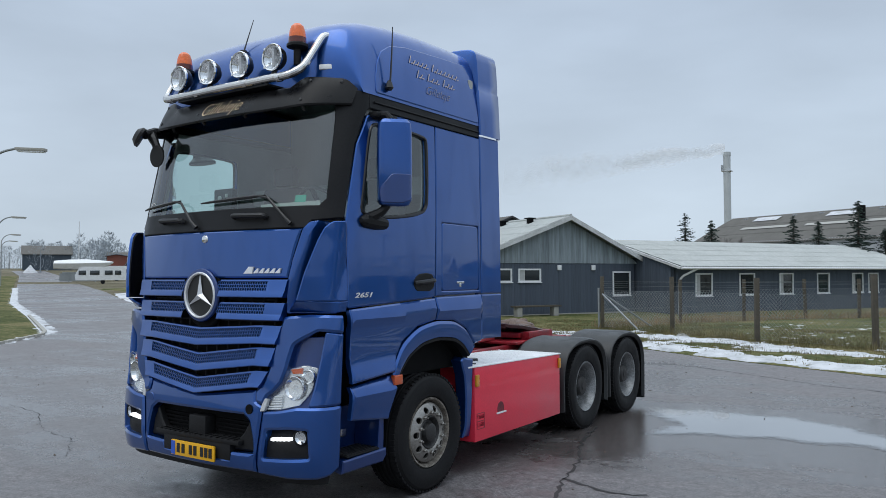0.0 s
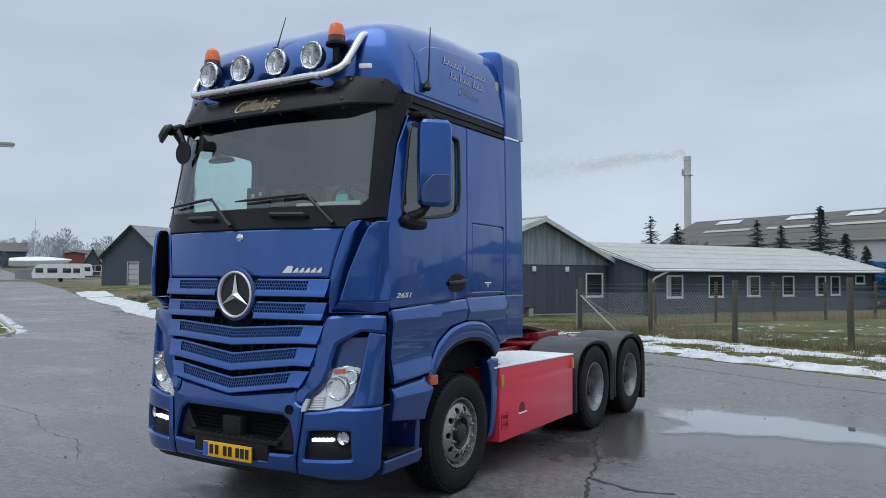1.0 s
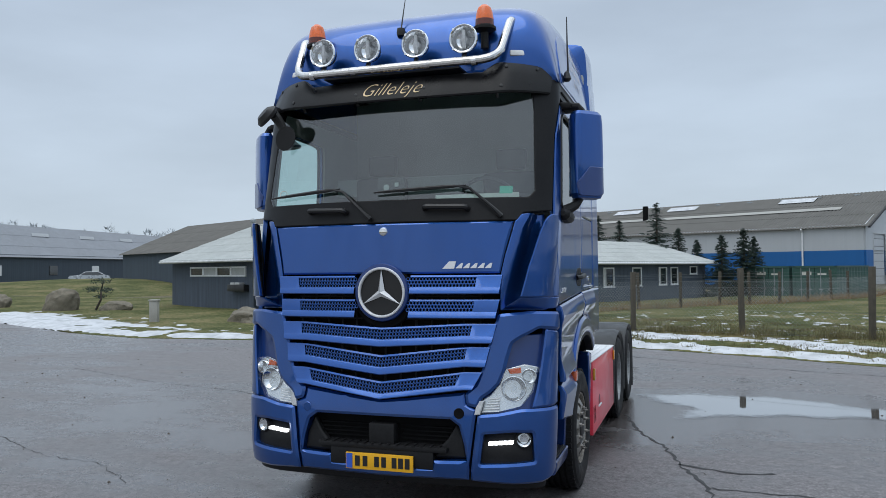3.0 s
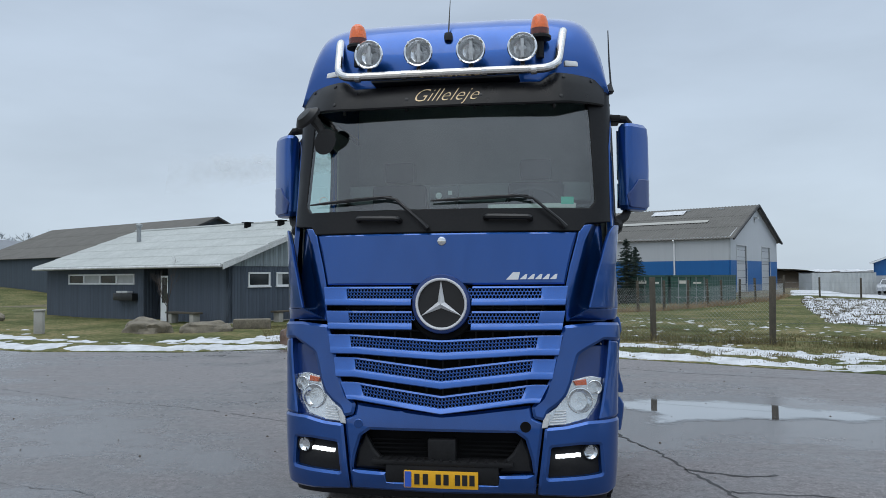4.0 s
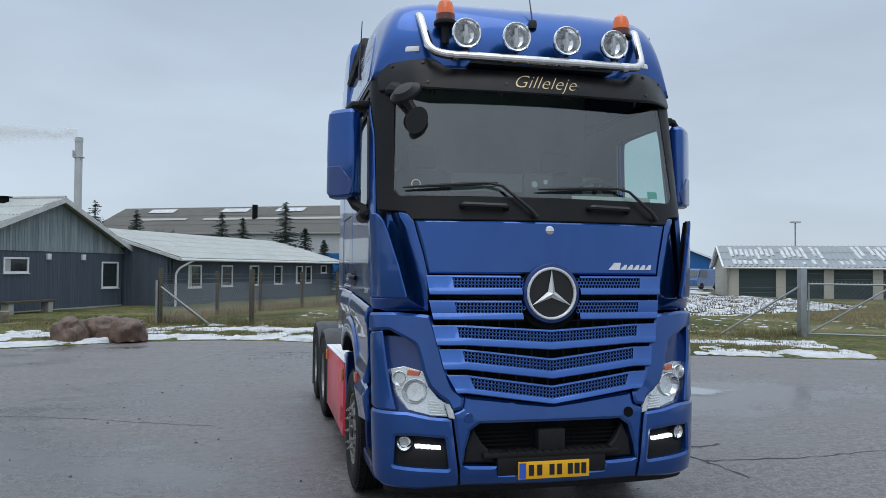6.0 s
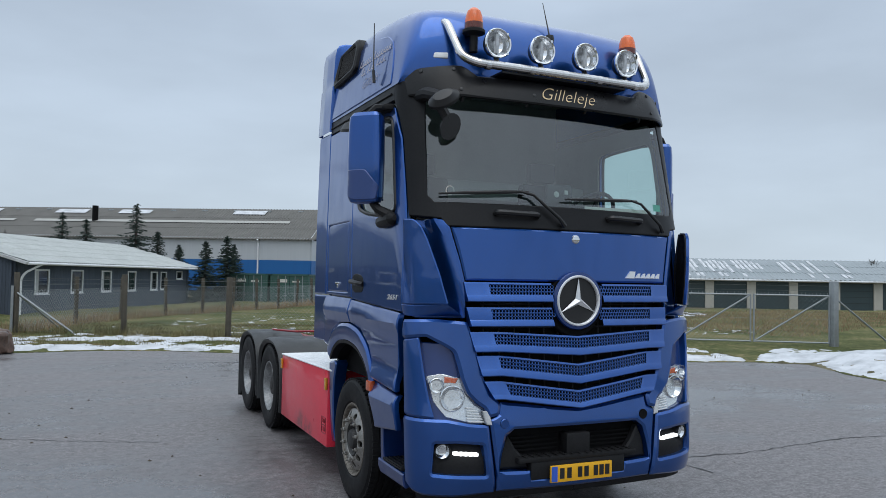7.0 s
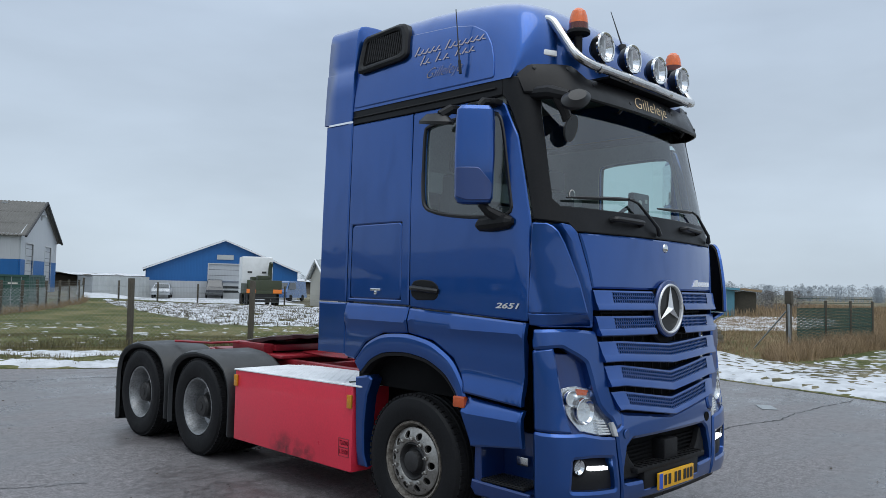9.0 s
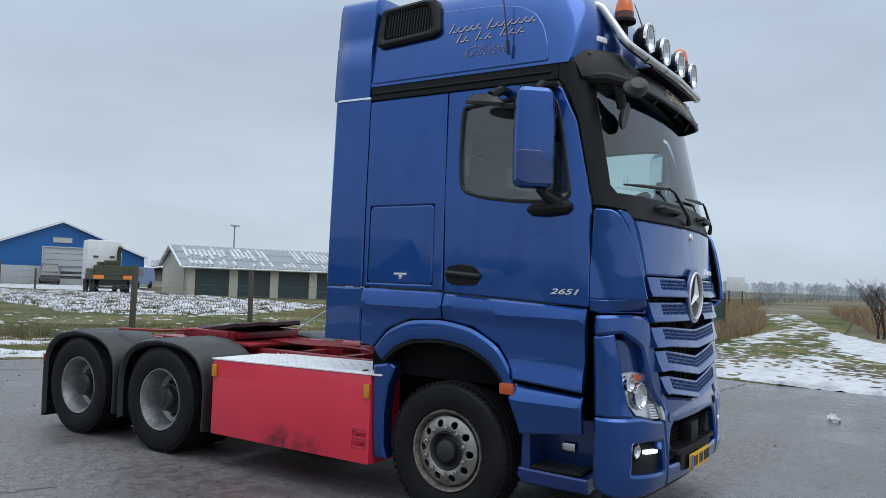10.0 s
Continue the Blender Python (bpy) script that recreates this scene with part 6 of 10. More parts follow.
def asphalt_mat():
    """Worn wet asphalt: damp sheen in broad patches, dry pale patches, fine stone grain."""
    m, n, l, bs = nodes_of("wet_asphalt")
    pos = n.new("ShaderNodeNewGeometry").outputs["Position"]
    big = noise_node(n, l, 0.16, 5.0, pos, 0.55)
    mid = noise_node(n, l, 0.9, 6.0, pos, 0.62)
    grain = noise_node(n, l, 95.0, 3.0, pos, 0.75)
    spot = noise_node(n, l, 13.0, 4.0, pos, 0.6)
    ad = n.new("ShaderNodeMath")
    ad.operation = "MULTIPLY_ADD"
    l.new(mid.outputs[0], ad.inputs[0])
    ad.inputs[1].default_value = 0.5
    l.new(big.outputs[0], ad.inputs[2])
    damp = noise_node(n, l, 3.4, 7.0, pos, 0.72)
    ad2 = n.new("ShaderNodeMath")
    ad2.operation = "MULTIPLY_ADD"
    l.new(damp.outputs[0], ad2.inputs[0])
    ad2.inputs[1].default_value = 0.32
    l.new(ad.outputs[0], ad2.inputs[2])
    # long shallow runs where water stands
    smp = n.new("ShaderNodeMapping")
    smp.inputs["Scale"].default_value = (0.3, 1.5, 1.0)
    smp.inputs["Rotation"].default_value = (0.0, 0.0, 0.22)
    l.new(pos, smp.inputs[0])
    run = noise_node(n, l, 0.8, 5.0, smp.outputs[0], 0.6)
    ad5 = n.new("ShaderNodeMath")
    ad5.operation = "MULTIPLY_ADD"
    l.new(run.outputs[0], ad5.inputs[0])
    ad5.inputs[1].default_value = 0.5
    l.new(ad2.outputs[0], ad5.inputs[2])
    ad2 = ad5
    # darker wet-toned zone round the lorry, also painting in the shade beneath it
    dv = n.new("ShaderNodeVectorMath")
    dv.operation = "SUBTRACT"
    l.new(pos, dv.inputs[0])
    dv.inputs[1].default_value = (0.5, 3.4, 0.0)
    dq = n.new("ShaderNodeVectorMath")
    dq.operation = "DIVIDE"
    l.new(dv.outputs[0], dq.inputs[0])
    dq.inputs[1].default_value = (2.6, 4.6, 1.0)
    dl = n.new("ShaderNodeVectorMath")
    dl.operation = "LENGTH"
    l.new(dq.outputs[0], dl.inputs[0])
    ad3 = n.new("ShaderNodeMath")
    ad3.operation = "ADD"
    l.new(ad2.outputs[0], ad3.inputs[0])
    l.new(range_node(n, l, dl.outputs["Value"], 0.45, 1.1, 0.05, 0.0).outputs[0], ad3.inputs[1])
    # soaked margin of the large puddle
    pv = n.new("ShaderNodeVectorMath")
    pv.operation = "SUBTRACT"
    l.new(pos, pv.inputs[0])
    pv.inputs[1].default_value = (3.2, 5.3, 0.0)
    pq = n.new("ShaderNodeVectorMath")
    pq.operation = "DIVIDE"
    l.new(pv.outputs[0], pq.inputs[0])
    pq.inputs[1].default_value = (3.2, 2.2, 1.0)
    pl = n.new("ShaderNodeVectorMath")
    pl.operation = "LENGTH"
    l.new(pq.outputs[0], pl.inputs[0])
    ad4 = n.new("ShaderNodeMath")
    ad4.operation = "ADD"
    l.new(ad3.outputs[0], ad4.inputs[0])
    l.new(range_node(n, l, pl.outputs["Value"], 0.5, 1.1, 0.2, 0.0).outputs[0], ad4.inputs[1])
    ad3 = ad4
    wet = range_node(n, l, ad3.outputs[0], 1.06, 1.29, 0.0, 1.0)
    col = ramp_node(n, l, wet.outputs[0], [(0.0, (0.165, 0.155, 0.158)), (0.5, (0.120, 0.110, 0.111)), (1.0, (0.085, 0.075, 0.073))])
    mu = n.new("ShaderNodeVectorMath")
    mu.operation = "SCALE"
    l.new(col.outputs[0], mu.inputs[0])
    l.new(range_node(n, l, grain.outputs[0], 0.25, 0.75, 0.5, 1.5).outputs[0], mu.inputs["Scale"])
    stone = noise_node(n, l, 38.0, 2.0, pos, 0.8)
    m3 = n.new("ShaderNodeVectorMath")
    m3.operation = "SCALE"
    l.new(mu.outputs[0], m3.inputs[0])
    l.new(range_node(n, l, stone.outputs[0], 0.3, 0.7, 0.5, 1.5).outputs[0], m3.inputs["Scale"])
    m2 = n.new("ShaderNodeVectorMath")
    m2.operation = "SCALE"
    l.new(m3.outputs[0], m2.inputs[0])
    l.new(range_node(n, l, spot.outputs[0], 0.3, 0.7, 0.62, 1.38).outputs[0], m2.inputs["Scale"])
    l.new(m2.outputs[0], bs.inputs["Base Color"])
    rg = n.new("ShaderNodeMath")
    rg.operation = "MULTIPLY_ADD"
    l.new(spot.outputs[0], rg.inputs[0])
    rg.inputs[1].default_value = 0.12
    l.new(range_node(n, l, wet.outputs[0], 0, 1, 0.52, 0.12).outputs[0], rg.inputs[2])
    l.new(rg.outputs[0], bs.inputs["Roughness"])
    l.new(range_node(n, l, wet.outputs[0], 0, 1, 0.35, 1.0).outputs[0], bs.inputs["Specular IOR Level"])
    bp = n.new("ShaderNodeBump")
    bp.inputs["Distance"].default_value = 0.006
    l.new(range_node(n, l, wet.outputs[0], 0, 1, 0.8, 0.15).outputs[0], bp.inputs["Strength"])
    l.new(grain.outputs[0], bp.inputs["Height"])
    l.new(bp.outputs[0], bs.inputs["Normal"])
    return m


def snow_mat():
    m, n, l, bs = nodes_of("old_snow")
    pos = n.new("ShaderNodeNewGeometry").outputs["Position"]
    n1 = noise_node(n, l, 2.2, 5.0, pos, 0.6)
    n2 = noise_node(n, l, 30.0, 4.0, pos, 0.7)
    r = ramp_node(n, l, n1.outputs[0], [(0.3, (0.38, 0.395, 0.415)), (0.6, (0.59, 0.605, 0.63))])
    l.new(r.outputs[0], bs.inputs["Base Color"])
    bs.inputs["Roughness"].default_value = 0.75
    bp = n.new("ShaderNodeBump")
    bp.inputs["Strength"].default_value = 0.5
    bp.inputs["Distance"].default_value = 0.03
    l.new(n2.outputs[0], bp.inputs["Height"])
    l.new(bp.outputs[0], bs.inputs["Normal"])
    return m


M["grass"] = grass_mat("winter_grass", (0.050, 0.062, 0.020), (0.095, 0.102, 0.038), (0.19, 0.16, 0.08))
M["turf"] = grass_mat("trodden_turf", (0.065, 0.06, 0.032), (0.115, 0.105, 0.06), (0.20, 0.175, 0.115), 0.8)
M["far_ground"] = grass_mat("pale_winter_field", (0.085, 0.075, 0.05), (0.14, 0.125, 0.08), (0.22, 0.20, 0.15), 0.06)
M["straw"] = mat("dead_reed", (0.22, 0.15, 0.085), 0.9, var=0.35, scale=0.9, fine=14, col2=(0.42, 0.30, 0.18))
M["blade"] = mat("grass_blade", (0.075, 0.09, 0.03), 0.9, var=0.5, scale=1.5, fine=12, col2=(0.26, 0.21, 0.10))
M["stubble"] = mat("dark_stubble", (0.075, 0.06, 0.035), 0.95, var=0.5, scale=1.5, fine=9, col2=(0.16, 0.125, 0.07))
M["asphalt"] = asphalt_mat()
M["snow"] = snow_mat()
M["mud"] = mat("wet_earth", (0.07, 0.055, 0.04), 0.7, var=0.4, scale=2, bump=0.5, bscale=20)


def sm(a, b, x):
    t = min(1.0, max(0.0, (x - a) / (b - a)))
    return t * t * (3 - 2 * t)


def rise(x, y):
    """The land climbs gently along the street and towards the far hall."""
    d = -0.88 * x + 0.475 * y
    r = (max(0.0, min(d, 300) - 60) * 0.012 + max(0.0, min(d, 300) - 130) * 0.012) * sm(-20, -40, x)
    r += 0.5 * sm(50, 66, y) * sm(2, 8, x) * sm(27, 22, x)
    r += 1.1 * math.exp(-((x + 52) / 16) ** 2 - ((y - 55) / 13) ** 2)
    return r


bm = bmesh.new()
ring = [0, 20, 28, 36, 44, 52, 60, 68, 76, 84, 94, 110, 140, 160, 180, 210, 240, 270, 310, 420, 800, 1600, 3400]
prev = None
for r in ring:
    if r == 0:
        cur = [bm.verts.new((0, 5, -0.05))]
    else:
        cur = []
        for a in np.linspace(0, 2 * math.pi, 97)[:-1]:
            x, y = r * math.cos(a), 5 + r * math.sin(a)
            cur.append(bm.verts.new((x, y, -0.05 + (rise(x, y) if r < 900 else 1.0))))
    if prev:
        for k in range(96):
            if len(prev) == 1:
                bm.faces.new((prev[0], cur[k], cur[(k + 1) % 96]))
            else:
                bm.faces.new((prev[k], cur[k], cur[(k + 1) % 96], prev[(k + 1) % 96]))
    prev = cur
solo("ground", bm, M["far_ground"], "flat pale winter grassland reaching the horizon", "ground", kind="structure")

EDGE = [(-45.2, 29.5), (-34, 23.6), (-28.6, 20.0), (-22.3, 16.9), (-16.3, 13.9), (-12.9, 12.8), (-11.3, 12.9), (-8.8, 13.0), (-6.7, 14.0), (-4.8, 14.9), (-3.0, 15.0), (-1.4, 14.5), (0.4, 13.3), (2.2, 12.5), (3.6, 11.8), (5.1, 10.9), (7.8, 9.8), (9.6, 9.0), (10.8, 8.7), (11.9, 7.9), (10.9, 6.3), (10.5, 4.5), (10.1, 2.8), (9.7, 1.0), (9.6, -0.8), (10.5, -8), (12, -20)]
ROADP = [(-14, -24), (-12.5, -6), (-13, 0.5), (-14.5, 3.8), (-16.8, 6.7), (-18.8, 8.9), (-19.8, 9.8), (-31.3, 15.2), (-50, 23.8), (-90, 44.3), (-160, 80.5), (-214, 106), (-212, 114), (-160, 89), (-88.7, 52.8)] + EDGE


def sheet(bm, poly, step, zf, skirt=0.1, edge_step=None):
    """A closed sheet of land over an outline, its height from zf, with a turned-down rim."""
    pts, kinds, tris, rims = fill2d([resample(poly, edge_step or step)], step)
    vs = [bm.verts.new((p[0], p[1], zf(p[0], p[1], k))) for p, k in zip(pts, kinds)]
    for t in tris:
        bm.faces.new([vs[i] for i in t])
    if skirt:
        low = {i: bm.verts.new((pts[i][0], pts[i][1], vs[i].co.z - skirt)) for i in rims[0]}
        for i, j in zip(rims[0], rims[0][1:] + rims[0][:1]):
            bm.faces.new((vs[j], vs[i], low[i], low[j]))
    return bm


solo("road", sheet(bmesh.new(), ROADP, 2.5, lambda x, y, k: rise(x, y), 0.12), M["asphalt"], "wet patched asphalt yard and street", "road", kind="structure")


def nz(x, y, f, o=0.0):
    return noise.noise(Vector((x * f, y * f, o)))


def fbm(x, y, f, o=0.0):
    return nz(x, y, f, o) + 0.5 * nz(x, y, f * 2.1, o + 3) + 0.25 * nz(x, y, f * 4.3, o + 7)


# grass land behind the yard's edge
FIELD = EDGE[4:24] + [(14, -1.5), (24, 1.5), (60, 4), (60, 28), (33, 36), (30, 49), (20, 58), (10, 56), (3, 45), (-6, 33), (-30, 40), (-48, 38), (-40, 30), (-28, 21)]


# distance to the yard's edge on a half-metre lattice
GX, GY = np.meshgrid(np.arange(-32, 20, 0.5), np.arange(-12, 34, 0.5), indexing="ij")
EDIST = np.full(GX.shape, 99.0)
for (ax, ay), (bx, by) in zip(EDGE, EDGE[1:]):
    ll = (bx - ax) ** 2 + (by - ay) ** 2
    tt = np.clip(((GX - ax) * (bx - ax) + (GY - ay) * (by - ay)) / ll, 0, 1)
    EDIST = np.minimum(EDIST, np.hypot(GX - ax - tt * (bx - ax), GY - ay - tt * (by - ay)))


def edge_fade(x, y):
    i, j = (x + 32) / 0.5, (y + 12) / 0.5
    a, b = int(i), int(j)
    if not (0 <= a < EDIST.shape[0] - 1 and 0 <= b < EDIST.shape[1] - 1):
        return 1.0
    u, v = i - a, j - b
    d = (EDIST[a, b] * (1 - u) + EDIST[a + 1, b] * u) * (1 - v) + (EDIST[a, b + 1] * (1 - u) + EDIST[a + 1, b + 1] * u) * v
    return min(1.0, d / 0.7)


def field_z(x, y, k=1):
    if k == 0:
        return 0.008 + rise(x, y)
    return 0.012 + edge_fade(x, y) * 0.06 + edge_fade(x, y) * 0.05 * fbm(x, y, 0.35) + 0.02 * nz(x, y, 2.0) + rise(x, y)


solo("grass_field", sheet(bmesh.new(), FIELD, 0.75, field_z, 0.12), M["grass"], "rough wet winter grass beside the yard", "grass", kind="structure")
VERGE = [(-13.2, -6), (-13.6, 0.4), (-15.0, 3.9), (-17.1, 6.9), (-19.1, 9.0), (-20.2, 9.6), (-31.3, 14.9), (-50, 23.5), (-90, 43.9), (-160, 80.1), (-150, 60), (-50, 8), (-30, -8)]
solo("verge", sheet(bmesh.new(), VERGE, 1.2, lambda x, y, k: (0.02 if k == 0 else 0.08 + 0.04 * fbm(x, y, 0.4)) + rise(x, y), 0.1), M["grass"], "grass verge across the street with thawing snow", "grass", kind="structure")


BANK = [(-76, 46), (-62, 40), (-48, 38), (-36, 40), (-33, 48), (-38, 60), (-50, 68), (-66, 68), (-78, 58)]
solo("grass_bank", sheet(bmesh.new(), BANK, 1.5, lambda x, y, k: rise(x, y) - (0.12 if k == 0 else -0.05 - 0.03 * fbm(x, y, 0.5)), 0.0), M["grass"], "mown green bank rising towards the barn", "grass bank", kind="structure")


def edge_band(line, a, b):
    """Outline of a band beside a line, from a to b metres to its right hand as seen going along it."""
    p = [Vector(q) for q in line]
    nn = []
    for i in range(len(p)):
        d = (p[min(i + 1, len(p) - 1)] - p[max(i - 1, 0)]).normalized()
        nn.append(Vector((-d.y, d.x)))
    return [tuple(q + n * a) for q, n in zip(p, nn)] + [tuple(q + n * b) for q, n in reversed(list(zip(p, nn)))]


def dist_line(x, y, line):
    best = 1e9
    for (ax, ay), (bx, by) in zip(line, line[1:]):
        dx, dy = bx - ax, by - ay
        t = max(0.0, min(1.0, ((x - ax) * dx + (y - ay) * dy) / (dx * dx + dy * dy)))
        best = min(best, math.hypot(x - ax - dx * t, y - ay - dy * t))
    return best


def snow_patch(name, poly, step, cover, thick, zbase, label, soft=0.5, freq=0.9, off=0.0, rimline=None):
    """Thawing snow: a sheet that rises above the turf where the snow lies and dips beneath it where it is gone."""
    loop = resample(poly, step)

    def zf(x, y, k):
        c = fbm(x, y, freq, off) * 0.55 + 0.35 * nz(x, y, 4.0 * freq, off + 9)
        lin = cover if rimline is None else cover + rimline(x, y)
        v = (c + lin) / soft
        v = max(-1.0, min(1.0, v))
        return zbase(x, y) + thick * v * (1.0 if v < 0 else 0.75 + 0.35 * nz(x, y, 6.0, 2.0)) + (-0.06 if k == 0 else 0)
    return solo(name, sheet(bmesh.new(), loop, step, zf, 0.0), M["snow"], label, "snow", kind="stuff")


FRONT = EDGE[7:19]


def ridge_cover(x, y):
    d = dist_line(x, y, FRONT)
    return 0.55 * math.exp(-((d - 0.45) / 0.4) ** 2) - 0.22 + 0.25 * nz(x, y, 0.5, 77.0) + 0.45 * math.exp(-((d - 2.6) / 0.6) ** 2) - 0.5 * max(0.0, d - 4.0)


snow_patch("snow_edge", edge_band(FRONT, 0.02, 5.0), 0.13, 0.0, 0.07, lambda x, y: field_z(x, y) + 0.0, "thawing snow along the yard edge", 0.45, 1.3, 0.0, ridge_cover)
ISLE = [(-28.2, 19.9), (-22.3, 17.0), (-16.3, 14.0), (-12.9, 12.9), (-8.8, 13.1), (-8.0, 15.2), (-12, 16.5), (-15, 18.2), (-20, 20.5), (-27.5, 23.5)]
BEDRIM = EDGE[2:9]


def bed_cover(x, y):
    d = dist_line(x, y, BEDRIM)
    return 0.55 * math.exp(-((d - 0.55) / 0.42) ** 2) + 0.5 * sm(-13.5, -19.0, x) * math.exp(-((d - 1.6) / 1.3) ** 2) + 0.4 * math.exp(-((d - 2.3) / 0.4) ** 2) + 0.2 * nz(x, y, 0.4, 5.0) - 0.3


snow_patch("snow_bed", ISLE, 0.17, 0.0, 0.06, lambda x, y: field_z(x, y), "old snow on the planted bed", 0.4, 1.1, 4.0, bed_cover)
GATE = [(10.85, 8.7), (11.9, 7.95), (10.95, 6.3), (10.55, 4.5), (10.15, 2.8), (9.75, 1.0), (9.65, -0.8), (10.3, -6.5), (15, -6), (22, -1), (33, 2.5), (60, 8.0), (60, 11), (34, 5.0), (20, 4.6), (15.5, 4.6), (14.8, 6.5), (16.2, 9.3), (13.5, 10.6)]


def bank(x, y):
    return field_z(x, y) + edge_fade(x, y) * 0.30 * math.exp(-((x - 13.3) / 1.6) ** 2 - ((y - 6.6) / 1.6) ** 2) + edge_fade(x, y) * 0.12 * math.exp(-((x - 12.5) / 2.0) ** 2 - ((y - 2.0) / 2.5) ** 2)


solo("snow_bank_turf", sheet(bmesh.new(), [(10.7, 8.5), (11.7, 7.9), (10.9, 6.2), (10.45, 4.5), (10.0, 2.0), (9.8, -1), (15, -1), (16, 4.6), (16, 9)], 0.4, lambda x, y, k: bank(x, y) + (0.005 if k else -0.05), 0.0), M["turf"], "low turf bank at the yard's corner", "grass bank", kind="structure")
GATE_NEAR = GATE[:9] + [(21, -1.6), (21, 4.6)] + GATE[15:]
GATE_FAR = [(21, -1.6), (33, 2.5), (60, 8.0), (60, 11), (34, 5.0), (21, 4.6)]


def gate_cover(x, y):
    return 0.42 * math.exp(-((x - 12.6) / 1.9) ** 2 - ((y - 6.9) / 1.5) ** 2) + 0.2 * sm(12.2, 10.6, x) + 0.24 * sm(15.5, 12.5, x) + 0.10 * math.sin(y * 1.9 + 0.5 * math.sin(x * 0.4))


snow_patch("snow_bank", GATE_NEAR, 0.125, -0.17, 0.045, bank, "thawing ploughed snow at the yard's corner", 0.5, 4.6, 12.0, gate_cover)
snow_patch("snow_track", GATE_FAR, 0.22, -0.12, 0.05, bank, "streaks of snow on the grassy track", 0.5, 1.5, 15.0, gate_cover)
SCRUB = [(10.4, 24.8), (13.0, 22.3), (16.0, 22.0), (21.0, 24.0), (27.5, 27.5), (30, 40), (28.3, 42.2), (26.5, 47), (21, 53), (18.5, 56), (16.5, 50), (13.5, 38)]
snow_patch("snow_scrub", SCRUB, 0.26, -0.15, 0.13, lambda x, y: field_z(x, y) + 0.05, "snow speckling the tussocky field", 0.5, 1.25, 21.0)
snow_patch("snow_pasture", [(29.5, 13.2), (33, 11.2), (44, 12.2), (58, 17.5), (57, 20.6), (47.5, 21.3), (38, 17.5)], 0.34, -0.08, 0.12, lambda x, y: field_z(x, y) + 0.05, "snow speckling the rough pasture", 0.5, 1.1, 27.0)
snow_patch("snow_far_yard", [(18, 58), (21, 54), (27, 49), (31, 45.5), (38, 60), (44, 66), (30, 74), (22, 72)], 0.9, 0.2, 0.1, lambda x, y: -0.04 + rise(x, y), "thin snow on the far yard", 0.5, 0.4, 31.0)
snow_patch("snow_verge", edge_band([(-13.6, 0.4), (-15.0, 3.9), (-17.1, 6.9), (-19.3, 9.2), (-20.2, 9.9), (-31.3, 15.2), (-50, 23.8), (-90, 44.2)], -0.35, 0.55), 0.16, -0.06, 0.05, lambda x, y: 0.012 + rise(x, y), "snow along the verge's kerb", 0.45, 1.8, 44.0)
snow_patch("snow_street_side", edge_band([(-60, 38), (-45.2, 29.6), (-34, 23.7), (-28.6, 20.2)], -0.2, 2.4), 0.3, -0.02, 0.07, lambda x, y: 0.0 + rise(x, y), "snow beside the street", 0.45, 0.5, 51.0)
snow_patch("snow_field_flecks", [(-4, 19.5), (3, 16.6), (9, 14.8), (20, 16), (16, 21), (10, 24), (4, 30), (0, 27)], 0.17, -0.27, 0.06, lambda x, y: field_z(x, y), "flecks of snow left in the grass", 0.4, 2.6, 61.0)

# puddles and cracks
M["puddle"] = mat("puddle_water", (0.06, 0.058, 0.06), 0.03, coat=1.0, var=0.2, rvar=0.02)
M["puddle"].node_tree.nodes["Principled BSDF"].inputs["Specular IOR Level"].default_value = 1.0
M["puddle"].node_tree.nodes["Principled BSDF"].inputs["Coat Roughness"].default_value = 0.02
pn, pl_ = M["puddle"].node_tree.nodes, M["puddle"].node_tree.links
pdep = pn.new("ShaderNodeAttribute")
pdep.attribute_name = "depth"
pnoi = noise_node(pn, pl_, 6.0, 6.0, pn.new("ShaderNodeNewGeometry").outputs["Position"], 0.65)
psum = pn.new("ShaderNodeMath")
psum.operation = "MULTIPLY_ADD"
pl_.new(pnoi.outputs[0], psum.inputs[0])
psum.inputs[1].default_value = 0.9
pl_.new(pdep.outputs["Fac"], psum.inputs[2])
pmix = pn.new("ShaderNodeMixShader")
pl_.new(range_node(pn, pl_, psum.outputs[0], 0.5, 1.0, 0.0, 1.0).outputs[0], pmix.inputs[0])
pl_.new(pn.new("ShaderNodeBsdfTransparent").outputs[0], pmix.inputs[1])
pl_.new(pn["Principled BSDF"].outputs[0], pmix.inputs[2])
pl_.new(pmix.outputs[0], pn["Material Output"].inputs["Surface"])
rng = random.Random(7)


def blob(cx, cy, rx, ry, rz, n=36, rough=0.28, seed=0):
    out = []
    for k in range(n):
        a = 2 * math.pi * k / n
        f = 1 + rough * (nz(math.cos(a) * 1.4 + seed, math.sin(a) * 1.4, 1.0, seed) + 0.5 * nz(math.cos(a) * 3.5, math.sin(a) * 3.5 + seed, 1.0, seed + 5)) * 1.6
        x, y = rx * f * math.cos(a), ry * f * math.sin(a)
        c, s = math.cos(rz), math.sin(rz)
        out.append((cx + x * c - y * s, cy + x * s + y * c))
    return out


